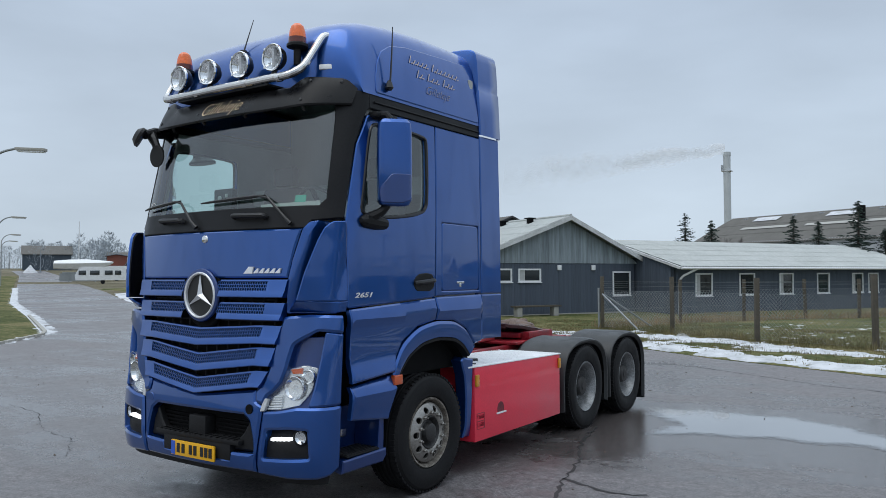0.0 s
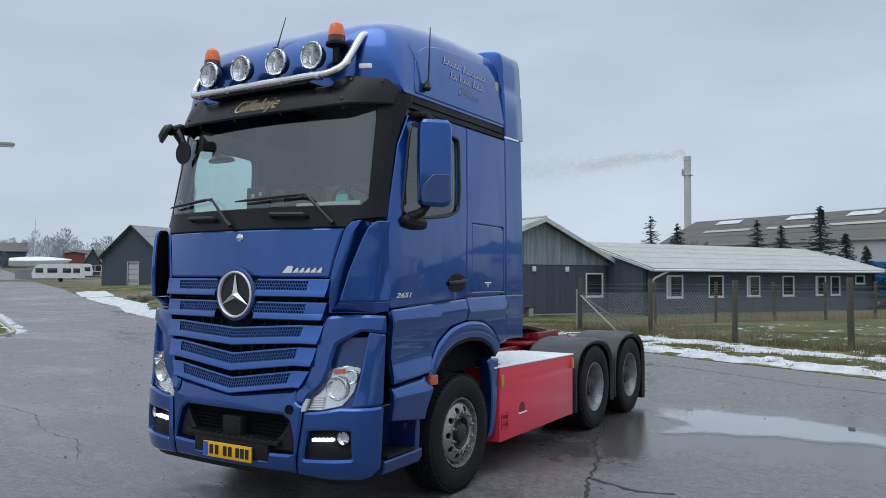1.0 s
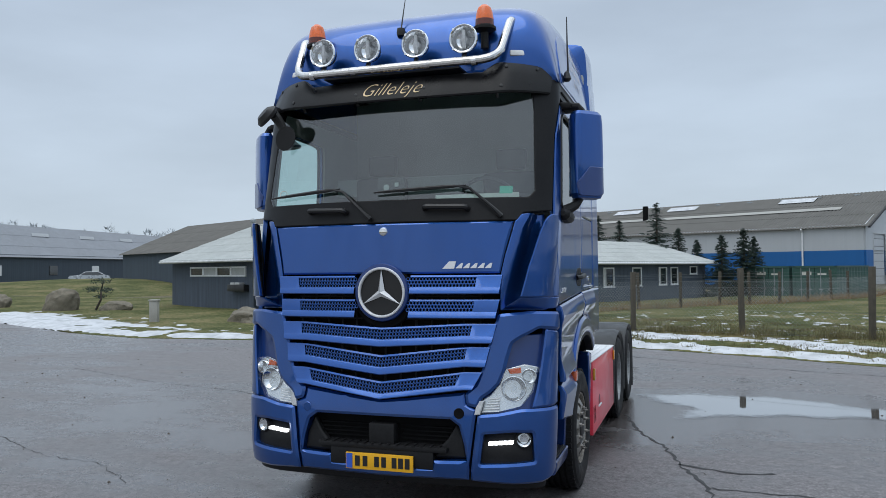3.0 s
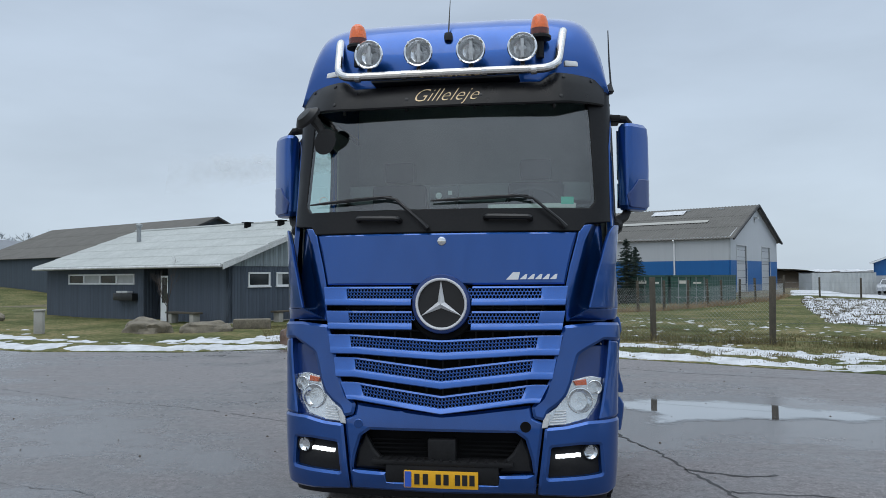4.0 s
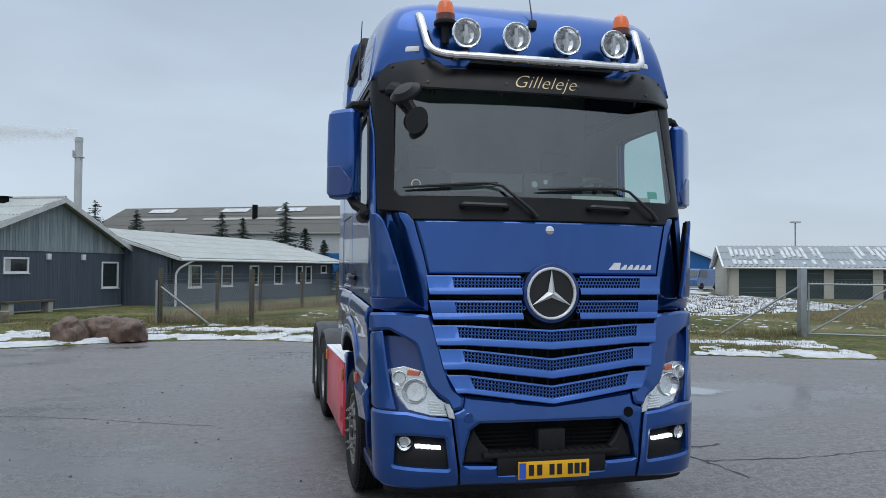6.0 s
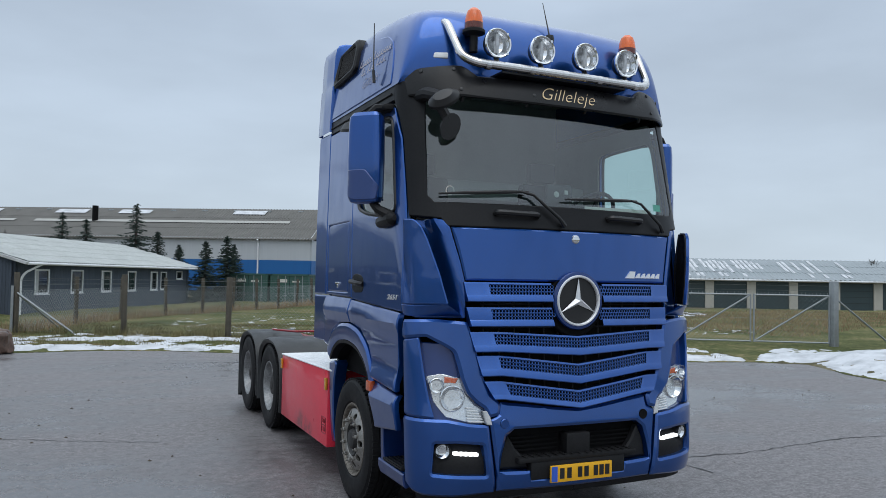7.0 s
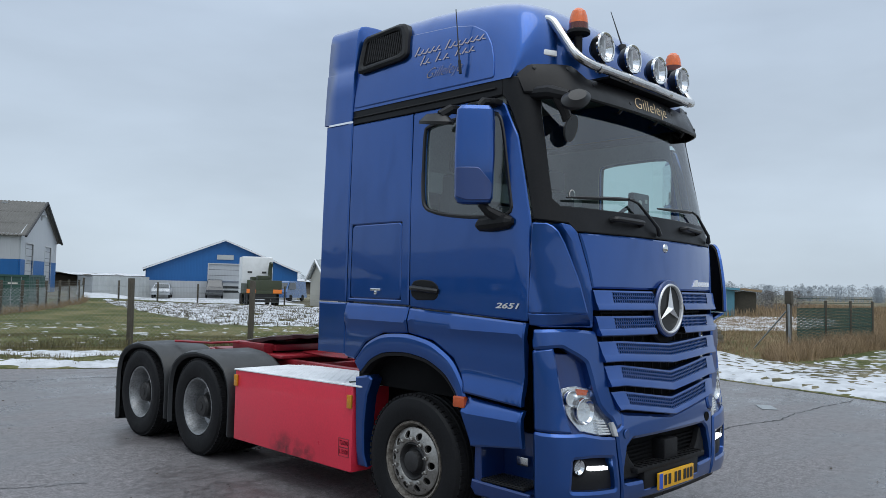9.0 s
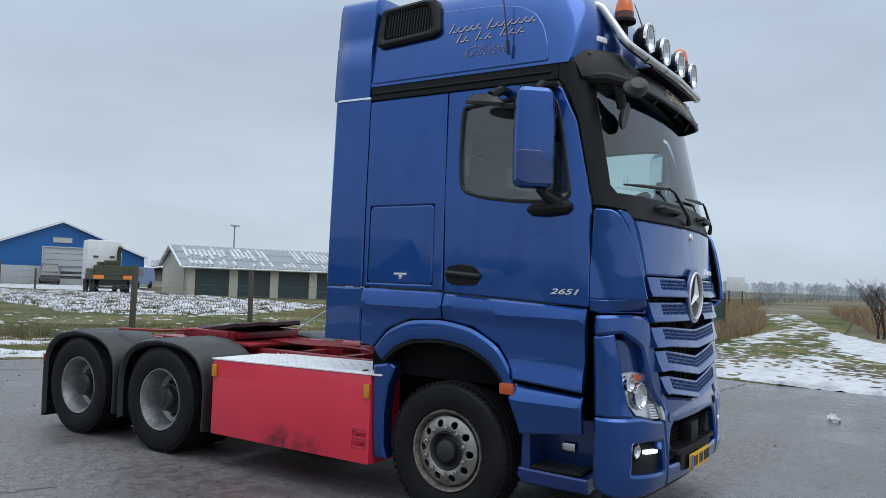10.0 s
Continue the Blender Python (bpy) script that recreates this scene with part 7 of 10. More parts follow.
MAIN = [(1.25, 6.35), (1.6, 6.62), (2.2, 6.75), (2.9, 6.85), (3.7, 6.55), (4.4, 6.2), (5.1, 5.75), (5.3, 5.35), (4.6, 5.12), (3.9, 5.2), (3.3, 5.0), (2.8, 5.12), (2.35, 4.75), (2.0, 4.62), (1.75, 4.95), (1.95, 5.4), (1.7, 5.85)]
MAIN = [(x + 0.22 * nz(x, y, 2.3, 1.0), y + 0.22 * nz(x, y, 2.3, 6.0)) for x, y in resample(MAIN, 0.12, 0.3)]
PUD = [MAIN] + [blob(cx, cy, rx, ry, rz, 44, 0.4, sd) for cx, cy, rx, ry, rz, sd in ((1.65, 3.55, 0.16, 0.06, 0.2, 7.0),)]
for outline_ in PUD:
    bm = bmesh.new()
    sheet(bm, outline_, 0.16, lambda x, y, k: 0.0045, 0.0)
    depth = bm.verts.layers.float.new("depth")
    for v in bm.verts:
        v[depth] = min(1.0, dist_line(v.co.x, v.co.y, outline_ + outline_[:1]) / 0.42)
    solo("puddle", bm, M["puddle"], "still shallow puddle on the asphalt", "puddle", "puddles on the yard", kind="structure", smooth=False)
M["tar"] = mat("crack_dark", (0.018, 0.017, 0.017), 0.6, var=0.3)


def crack(line, w, seed):
    rr = random.Random(seed)
    pts = []
    for (ax, ay), (bx, by) in zip(line, line[1:]):
        n = max(2, int(math.hypot(bx - ax, by - ay) / 0.09))
        pts += [(ax + (bx - ax) * k / n + rr.uniform(-0.025, 0.025), ay + (by - ay) * k / n + rr.uniform(-0.025, 0.025)) for k in range(n)]
    bm = bmesh.new()
    last = None
    for i, (x, y) in enumerate(pts):
        a, b = pts[max(0, i - 1)], pts[min(len(pts) - 1, i + 1)]
        d = Vector((b[0] - a[0], b[1] - a[1])).normalized()
        ww = w * rr.uniform(0.25, 1.0)
        cur = (bm.verts.new((x - d.y * ww, y + d.x * ww, 0.0035)), bm.verts.new((x + d.y * ww, y - d.x * ww, 0.0035)))
        if last:
            bm.faces.new((last[0], last[1], cur[1], cur[0]))
        last = cur
    solo("crack", fix(bm), M["tar"], "dark crack in the asphalt", "crack", "cracks in the yard", kind="structure", smooth=False)


crack([(1.3, 4.8), (1.5, 3.9), (1.8, 3.2), (2.0, 2.4), (2.25, 1.65), (2.3, 0.9)], 0.022, 1)
crack([(2.25, 1.65), (3.3, 1.58), (4.6, 1.7), (5.2, 1.75), (6.2, 1.55), (7.2, 1.62), (8.3, 1.6), (9.6, 1.5)], 0.016, 2)
crack([(2.0, 2.4), (2.5, 2.2), (2.9, 2.3)], 0.03, 3)
crack([(-2.6, 0.4), (-3.4, 0.9), (-4.2, 1.0), (-5.4, 1.6), (-6.5, 1.7)], 0.006, 4)
crack([(-2.5, 4.2), (-4.6, 5.2), (-6.4, 5.6), (-9.5, 6.9)], 0.007, 5)
crack([(5.5, 9.3), (3.0, 10.1), (0.5, 11.6), (-2.0, 12.0)], 0.016, 6)


# ---- grass blades, tussocks and reeds ----
def blades(name, spots, material, label, hmin, hmax, width, category, seed=3, bend=0.35):
    """Many thin upright blades in one mesh: spots are (x, y, z)."""
    rs = np.random.RandomState(seed)
    n = len(spots)
    p = np.array(spots)
    a = rs.rand(n) * 2 * np.pi
    h = hmin + (hmax - hmin) * rs.rand(n) ** 1.3
    b = rs.rand(n) * 2 * np.pi
    lean = h * bend * rs.rand(n)
    dx, dy = np.cos(a) * width / 2, np.sin(a) * width / 2
    z0 = np.zeros(n)
    v = np.empty((n, 5, 3))
    v[:, 0] = p + np.stack((-dx, -dy, z0 - 0.02), 1)
    v[:, 1] = p + np.stack((dx, dy, z0 - 0.02), 1)
    v[:, 2] = p + np.stack((dx * 0.7 + np.cos(b) * lean * 0.4, dy * 0.7 + np.sin(b) * lean * 0.4, h * 0.6), 1)
    v[:, 3] = p + np.stack((-dx * 0.7 + np.cos(b) * lean * 0.4, -dy * 0.7 + np.sin(b) * lean * 0.4, h * 0.6), 1)
    v[:, 4] = p + np.stack((np.cos(b) * lean, np.sin(b) * lean, h), 1)
    o = np.arange(n) * 5
    faces = [(i, i + 1, i + 2, i + 3) for i in o.tolist()] + [(i + 3, i + 2, i + 4) for i in o.tolist()]
    me = bpy.data.meshes.new(name)
    me.from_pydata(v.reshape(-1, 3).tolist(), [], faces)
    me.materials.append(material)
    return tagged(new(name, me), label, category, kind="stuff")


def scatter(poly, count, seed, keep=None, zf=field_z):
    rr = random.Random(seed)
    xs, ys = [p[0] for p in poly], [p[1] for p in poly]
    out = []
    tries = 0
    while len(out) < count and tries < count * 12:
        tries += 1
        x, y = rr.uniform(min(xs), max(xs)), rr.uniform(min(ys), max(ys))
        if inside((x, y), poly) and (keep is None or keep(x, y, rr)):
            out.append((x, y, zf(x, y)))
    return out


TURF = edge_band(EDGE[8:19], 0.3, 9.0)
blades("grass_blades", scatter(TURF, 52000, 11, lambda x, y, r: fbm(x, y, 0.9) > r.uniform(-0.5, 0.7)), M["blade"], "tufts of rough winter grass", 0.015, 0.07, 0.012, "grass", 5)
LINE = [(-5.1, 20.4), (-2.3, 19.0), (0.38, 17.7), (3.25, 16.5), (6.1, 15.5), (9.3, 14.7), (12.2, 13.0)]
blades("tall_grass", scatter(edge_band(LINE, -0.5, 0.5), 9000, 12, lambda x, y, r: fbm(x, y, 1.1, 4) > r.uniform(-0.3, 0.7)), M["blade"], "taller dead grass along the fence", 0.08, 0.34, 0.010, "grass", 6, 0.8)
BACKL = [(-5.1, 20.4), (-3.6, 24.0), (-2.1, 27.0), (-0.3, 29.3), (1.4, 31.1), (3.1, 33.4), (4.5, 34.7), (6.0, 36.6), (7.5, 38.6), (8.9, 40.6), (10.1, 43.0), (11.7, 45.6), (13.3, 48.4), (15.3, 52.2), (17.2, 56.5)]
blades("tall_grass", scatter(edge_band(BACKL, -0.5, 0.7), 9000, 13), M["straw"], "dead straw grass along the back fence", 0.1, 0.45, 0.016, "grass", 7, 0.8)
REEDA = [(14.9, 4.9), (17.0, 4.6), (20.5, 4.7), (26.0, 4.6), (33.5, 5.6), (52, 9.0), (52, 12), (34, 8.2), (24, 6.7), (18.5, 6.0), (15.8, 5.7)]
blades("dead_reeds", scatter(REEDA, 36000, 14, lambda x, y, r: (x - 14) < 26 or r.random() < 0.5), M["straw"], "thicket of dead brown reeds", 0.15, 0.72, 0.012, "reeds", 8, 1.0)
REEDD = [(15.8, 5.7), (18.5, 6.0), (24, 6.7), (34, 8.2), (52, 12), (52, 22), (34, 17), (24, 12.5), (18.5, 9.8), (15.8, 7.8)]
blades("dead_grass", scatter(REEDD, 40000, 19), M["straw"], "low dead brown grass beyond the gate", 0.05, 0.22, 0.012, "grass", 18, 1.0)
REEDB = [(33, 1.2), (40, 1.9), (52, 4.0), (75, 7.5), (75, -12), (40, -8), (31, -3)]
blades("dead_reeds", scatter(REEDB, 26000, 15), M["straw"], "thicket of dead brown reeds", 0.35, 1.05, 0.025, "reeds", 9, 0.8)
REEDC = [(52, 10), (110, 20), (110, 42), (52, 24)]
blades("dead_reeds", scatter(REEDC, 9000, 16, None, lambda x, y: 0.0), M["straw"], "far belt of dead reeds", 0.4, 0.9, 0.08, "reeds", 10, 0.3)
blades("dry_scrub", scatter(SCRUB, 16000, 17, lambda x, y, r: r.random() < 0.9), M["stubble"], "dry tussocks standing in the snow", 0.04, 0.17, 0.03, "grass", 11, 1.2)
FARF = [(18, 13.5), (33, 20), (52, 24), (36, 32), (30, 30), (21, 23), (16, 21)]
blades("dry_scrub", scatter(FARF, 14000, 18), M["straw"], "rough brown pasture before the garages", 0.04, 0.16, 0.02, "grass", 12, 1.0)

# ---- buildings ----
def boards_mat(name, col, pitch=0.14, var=0.18, rough=0.8, weather=0.0, groove=0.02):
    """Upright boards: grooves at a true pitch along the wall, each board a shade of its own, rain streaks."""
    m, n, l, b = nodes_of(name)
    tc = n.new("ShaderNodeTexCoord")
    sep = n.new("ShaderNodeSeparateXYZ")
    l.new(tc.outputs["Object"], sep.inputs[0])
    ad = n.new("ShaderNodeMath")
    ad.operation = "ADD"
    l.new(sep.outputs[0], ad.inputs[0])
    l.new(sep.outputs[1], ad.inputs[1])
    dv = n.new("ShaderNodeMath")
    dv.operation = "DIVIDE"
    l.new(ad.outputs[0], dv.inputs[0])
    dv.inputs[1].default_value = pitch
    fl = n.new("ShaderNodeMath")
    fl.operation = "FLOOR"
    l.new(dv.outputs[0], fl.inputs[0])
    fr = n.new("ShaderNodeMath")
    fr.operation = "FRACT"
    l.new(dv.outputs[0], fr.inputs[0])
    wn_ = n.new("ShaderNodeTexWhiteNoise")
    wn_.noise_dimensions = "1D"
    l.new(fl.outputs[0], wn_.inputs["W"])
    mp = n.new("ShaderNodeMapping")
    mp.inputs["Scale"].default_value = (6, 6, 0.5)
    l.new(tc.outputs["Object"], mp.inputs[0])
    st = noise_node(n, l, 1.5, 5.0, mp.outputs[0], 0.6)
    sh = n.new("ShaderNodeMath")
    sh.operation = "MULTIPLY_ADD"
    l.new(wn_.outputs["Value"], sh.inputs[0])
    sh.inputs[1].default_value = 2 * var
    l.new(range_node(n, l, st.outputs[0], 0.3, 0.7, 1 - 1.6 * var, 1 + weather).outputs[0], sh.inputs[2])
    mu = n.new("ShaderNodeVectorMath")
    mu.operation = "SCALE"
    mu.inputs[0].default_value = col
    l.new(sh.outputs[0], mu.inputs["Scale"])
    l.new(mu.outputs[0], b.inputs["Base Color"])
    b.inputs["Roughness"].default_value = rough
    gr = ramp_node(n, l, fr.outputs[0], [(0.0, (0, 0, 0)), (0.12, (1, 1, 1)), (0.88, (1, 1, 1)), (1.0, (0, 0, 0))])
    bp = n.new("ShaderNodeBump")
    bp.inputs["Strength"].default_value = 1.0
    bp.inputs["Distance"].default_value = groove
    l.new(gr.outputs[0], bp.inputs["Height"])
    l.new(bp.outputs[0], b.inputs["Normal"])
    return m


M["board_dark"] = boards_mat("dark_grey_boards", (0.066, 0.084, 0.112), var=0.10)
M["board_pale"] = boards_mat("weathered_boards", (0.19, 0.225, 0.245), 0.14, var=0.22, weather=0.35)
M["board_barn"] = boards_mat("barn_boards", (0.052, 0.070, 0.092), 0.3, var=0.06, groove=0.01)
M["metal_white"] = boards_mat("white_sheet_metal", (0.44, 0.46, 0.48), 0.3, var=0.015, rough=0.5, groove=0.007)
M["metal_blue"] = boards_mat("blue_sheet_metal", (0.006, 0.105, 0.32), 0.3, var=0.02, rough=0.45, groove=0.005)
M["eternit"] = mat("pale_corrugated_roof", (0.37, 0.39, 0.38), 0.85, var=0.08, scale=0.9, fine=5, col2=(0.46, 0.48, 0.47), bump=0.2, bscale=30)
M["eternit_dark"] = mat("grey_corrugated_roof", (0.115, 0.11, 0.10), 0.85, var=0.15, scale=0.25, fine=1.2, col2=(0.145, 0.14, 0.13), bump=0.2, bscale=30)
M["barn_roof"] = mat("barn_roof", (0.235, 0.25, 0.275), 0.7, var=0.14, scale=0.3, fine=3)
M["roof_light"] = mat("dull_roof_light", (0.33, 0.325, 0.30), 0.6, var=0.15, scale=0.6, fine=4)
M["barn_light"] = mat("barn_roof_light", (0.30, 0.315, 0.33), 0.6, var=0.1)
M["steel_roof"] = mat("pale_steel_roof", (0.27, 0.30, 0.315), 0.45, 0.3, var=0.15, scale=1.2)
M["frame_white"] = mat("white_window_frame", (0.72, 0.73, 0.74), 0.5, var=0.08)
M["fascia"] = mat("weathered_white_fascia", (0.52, 0.53, 0.53), 0.75, var=0.25, scale=3, fine=18)
M["pane"] = mat("window_pane", (0.025, 0.03, 0.034), 0.06, 0.0, 0.5, var=0.3, scale=0.8, rvar=0.03)
M["curtain"] = mat("window_curtain", (0.42, 0.43, 0.43), 0.8, var=0.15)
M["concrete"] = mat("pale_concrete", (0.34, 0.33, 0.30), 0.85, var=0.15, scale=2, bump=0.2)
M["garage_wall"] = mat("cream_render", (0.46, 0.44, 0.38), 0.85, var=0.08, scale=2)
M["garage_door"] = mat("dark_green_door", (0.035, 0.058, 0.062), 0.55, var=0.15, scale=1.5)
M["wood_post"] = mat("weathered_post", (0.075, 0.065, 0.05), 0.9, var=0.4, scale=8, bump=0.4, bscale=40)
M["galv"] = mat("galvanised_steel", (0.30, 0.32, 0.33), 0.5, 0.5, var=0.2, scale=6)
M["rock"] = mat("reddish_boulder", (0.085, 0.045, 0.032), 0.5, var=0.5, scale=4, fine=22, col2=(0.17, 0.105, 0.075), bump=0.5, bscale=18)
M["rock_grey"] = mat("lichen_boulder", (0.13, 0.115, 0.085), 0.85, var=0.45, scale=5, fine=30, col2=(0.24, 0.21, 0.16), bump=0.6, bscale=18)
M["spruce"] = mat("spruce_needles", (0.032, 0.052, 0.042), 0.85, var=0.5, scale=2, fine=20)
M["bark"] = mat("bark", (0.06, 0.048, 0.04), 0.9, var=0.4, scale=8, bump=0.5, bscale=30)
M["twig"] = mat("bare_twigs", (0.085, 0.068, 0.062), 0.9, var=0.3, scale=4)
# twigs paled and blued: distance haze is put into the base colour
M["haze"] = mat("haze_toned_woods", (0.30, 0.335, 0.37), 0.95, var=0.25, scale=0.12, fine=0.8)
M["container_green"] = mat("green_container", (0.03, 0.085, 0.07), 0.55, var=0.2, scale=1.5)
M["container_white"] = mat("white_container", (0.42, 0.44, 0.44), 0.6, var=0.15, scale=1.2)
M["army"] = mat("olive_green", (0.045, 0.055, 0.03), 0.6, var=0.3, scale=4)


def window(parent, x0, x1, z0, z1, y=0.0, m=None, bar=0.07, lights=1, frame="frame_white", curtain=False):
    """A framed window set in a wall in the parent's xz plane, facing -y."""
    m = m or Matrix()
    bm = bmesh.new()
    box(bm, x0, x1, y - 0.05, y + 0.03, z0, z0 + bar)
    box(bm, x0, x1, y - 0.05, y + 0.03, z1 - bar, z1)
    box(bm, x0, x0 + bar, y - 0.05, y + 0.03, z0 + bar, z1 - bar)
    box(bm, x1 - bar, x1, y - 0.05, y + 0.03, z0 + bar, z1 - bar)
    for k in range(1, lights):
        xm = x0 + (x1 - x0) * k / lights
        box(bm, xm - bar * 0.4, xm + bar * 0.4, y - 0.045, y + 0.02, z0 + bar, z1 - bar)
    bmesh.ops.transform(bm, matrix=m, verts=bm.verts)
    w = part("window", bm, M[frame], parent, "", False)
    bm = bmesh.new()
    box(bm, x0 + bar, x1 - bar, y - 0.006, y + 0.004, z0 + bar, z1 - bar)
    bmesh.ops.transform(bm, matrix=m, verts=bm.verts)
    part("pane", bm, M["pane"], w, "", False)
    if curtain:
        bm = bmesh.new()
        box(bm, x0 + bar, x0 + bar + (x1 - x0) * 0.24, y - 0.012, y - 0.007, z0 + bar, z1 - bar)
        bmesh.ops.transform(bm, matrix=m, verts=bm.verts)
        part("curtain", bm, M["curtain"], w, "", False)
    bm = bmesh.new()
    box(bm, x0 - 0.03, x1 + 0.03, y - 0.085, y + 0.0, z0 - 0.035, z0 - 0.002)
    bmesh.ops.transform(bm, matrix=m, verts=bm.verts)
    part("sill", bm, M[frame], w, "", False)
    return w


def corrugated(bm, p0, p1, q0, q1, pitch=0.177, amp=0.028, rows=2, seg=4):
    """A corrugated slope between the lower edge p0-p1 and the upper edge q0-q1."""
    p0, p1, q0, q1 = Vector(p0), Vector(p1), Vector(q0), Vector(q1)
    n = int(round((p1 - p0).length / pitch)) * seg
    nrm = (p1 - p0).cross(q0 - p0).normalized()
    wave = [amp * math.cos(2 * math.pi * k / seg) for k in range(n + 1)]

    def course(t, lift):
        return [bm.verts.new(p0.lerp(p1, k / n).lerp(q0.lerp(q1, k / n), t) + nrm * (wave[k] + lift)) for k in range(n + 1)]
    # each course of sheets lies over the one below it, so its lower end stands proud
    under = course(0.0, -0.01)
    for r in range(rows):
        low, up = course(r / rows, 0.022), course((r + 1) / rows, 0.0)
        for k in range(n):
            bm.faces.new((low[k], low[k + 1], up[k + 1], up[k]))
            bm.faces.new((low[k + 1], low[k], under[k], under[k + 1]))
        under = up
    return bm


def wall(loops, m, thick=0.18):
    """An upright wall, outline and openings in xz, facing -y, laid by m."""
    bm = bmesh.new()
    panel(bm, loops, lambda x, z, d=0: Vector((x, -d, z)), 1.2, thick, 0.001)
    bmesh.ops.transform(bm, matrix=m, verts=bm.verts)
    return bm


def rect(x0, x1, z0, z1):
    return [(x0, z0), (x1, z0), (x1, z1), (x0, z1)]


# dark boarded bungalow: gabled main house and long wing
house = thing("bungalow", -12.22, 23.39, 0.0, 63.1, "dark grey boarded bungalow with pale corrugated roof and long wing", "house")
GW = [(0.96, 2.12, 1.53, 2.12), (2.45, 3.66, 1.53, 2.12), (7.77, 8.87, 0.86, 2.0)]
I4 = Matrix()
part("gable_wall", wall([[(0, -0.1), (9.11, -0.1), (9.11, 2.36), (0, 2.36)]] + [rect(*w) for w in GW], I4), M["board_dark"], house, "dark grey boarded wall", False)
part("gable_wall", wall([[(-0.2, 2.36), (9.3, 2.36), (9.0, 2.58), (5.05, 4.36), (0.1, 2.55)]], Matrix.Translation((0, -0.03, 0))), M["board_pale"], house, "weathered pale gable boards", False)
for i, w in enumerate(GW):
    window(house, *w, y=0.02, curtain=(i == 1), lights=1)
LW = rect(6.4, 11.9, 1.62, 2.1)


def side_wall(loops, x, thick=0.18):
    """A wall in yz facing -x."""
    bm = bmesh.new()
    panel(bm, [[(a, b) for a, b in lp] for lp in loops], lambda y, z, d=0: Vector((x - d, y, z)), 1.2, thick, 0.001, flip=True)
    return fix(bm)


part("front_wall", side_wall([rect(0, 3.95, -0.1, 2.5)], 0.0), M["board_dark"], house, "dark grey boarded wall", False)
part("front_wall", side_wall([rect(5.75, 14.0, -0.1, 2.5), LW], 0.0), M["board_dark"], house, "dark grey boarded wall", False)
part("porch_wall", boxes((0.0, 1.6, 3.9, 3.98, -0.1, 2.5), (0.0, 1.6, 5.72, 5.8, -0.1, 2.5), (1.5, 1.62, 3.9, 5.8, -0.1, 2.5)), M["board_dark"], house, "dark recessed porch", False)
part("back_wall", boxes((0.1, 9.1, 13.9, 14.0, -0.1, 2.5), (9.0, 9.1, 0.1, 14.0, -0.1, 2.5)), M["board_dark"], house, "", False)
for k in range(4):
    bm = bmesh.new()
    y0, y1 = 6.42 + k * 1.37, 6.42 + (k + 1) * 1.37
    box(bm, -0.05, 0.03, y0, y1, 1.62, 1.69)
    box(bm, -0.05, 0.03, y0, y1, 2.03, 2.10)
    box(bm, -0.05, 0.03, y0, y0 + 0.06, 1.69, 2.03)
    box(bm, -0.05, 0.03, y1 - 0.06, y1, 1.69, 2.03)
    w = part("window", bm, M["frame_white"], house, "", False)
    part("pane", boxes((-0.008, 0.004, y0 + 0.06, y1 - 0.06, 1.69, 2.03)), M["curtain" if k % 2 == 0 else "pane"], w, "", False)
bm = bmesh.new()
box(bm, 0.02, 0.1, 4.0, 4.07, 0.0, 2.0)
box(bm, 0.02, 0.1, 4.45, 4.52, 0.0, 2.0)
box(bm, 0.02, 0.1, 4.07, 4.45, 1.92, 2.0)
box(bm, 0.03, 0.08, 4.07, 4.45, 0.0, 0.85)
hd = part("entrance_door", bm, M["frame_white"], house, "white glazed entrance door", False)
part("door_glass", boxes((0.04, 0.06, 4.07, 4.45, 0.85, 1.92)), M["pane"], hd, "", False)
bm = bmesh.new()
corrugated(bm, (-0.57, 14.3, 2.42), (-0.57, -0.4, 2.42), (5.05, 14.3, 4.47), (5.05, -0.4, 4.47), rows=5)
part("roof_slope", bm, M["eternit"], house, "pale corrugated roof slope")
bm = bmesh.new()
corrugated(bm, (9.68, -0.4, 2.45), (9.68, 14.3, 2.45), (5.05, -0.4, 4.47), (5.05, 14.3, 4.47), rows=5)
part("roof_slope", bm, M["eternit"], house, "pale corrugated roof slope")
bm = bmesh.new()
tube(bm, [(5.05, -0.42, 4.5), (5.05, 14.3, 4.5)], 0.07, 8)
part("ridge", bm, M["eternit"], house)
for (xa, za, xb, zb) in ((-0.62, 2.34, 5.05, 4.41), (9.73, 2.37, 5.05, 4.41)):
    bm = bmesh.new()
    for v in (0,):
        pts = [(xa, za - 0.12), (xb, zb - 0.12), (xb, zb + 0.09), (xa, za + 0.09)]
        f0 = [bm.verts.new((x, -0.44, z)) for x, z in pts]
        f1 = [bm.verts.new((x, -0.40, z)) for x, z in pts]
        bm.faces.new(f0)
        bm.faces.new(list(reversed(f1)))
        for k in range(4):
            bm.faces.new((f0[(k + 1) % 4], f0[k], f1[k], f1[(k + 1) % 4]))
    part("barge_board", fix(bm), M["fascia"], house, "weathered white barge board", False)
for y in (1.9, 4.2):
    bm = bmesh.new()
    x = 4.45
    z = 2.42 + (x + 0.57) / 5.62 * 2.05
    box(bm, x - 0.12, x + 0.12, y - 0.12, y + 0.12, z - 0.05, z + 0.22, 0.02)
    box(bm, x - 0.2, x + 0.2, y - 0.2, y + 0.2, z + 0.22, z + 0.27, 0.01)
    part("roof_vent", bm, M["void"], house, "small dark roof vent")
bm = bmesh.new()
tube(bm, [(3.0, 10.8, 3.5), (3.0, 10.8, 4.55)], 0.11, 10)
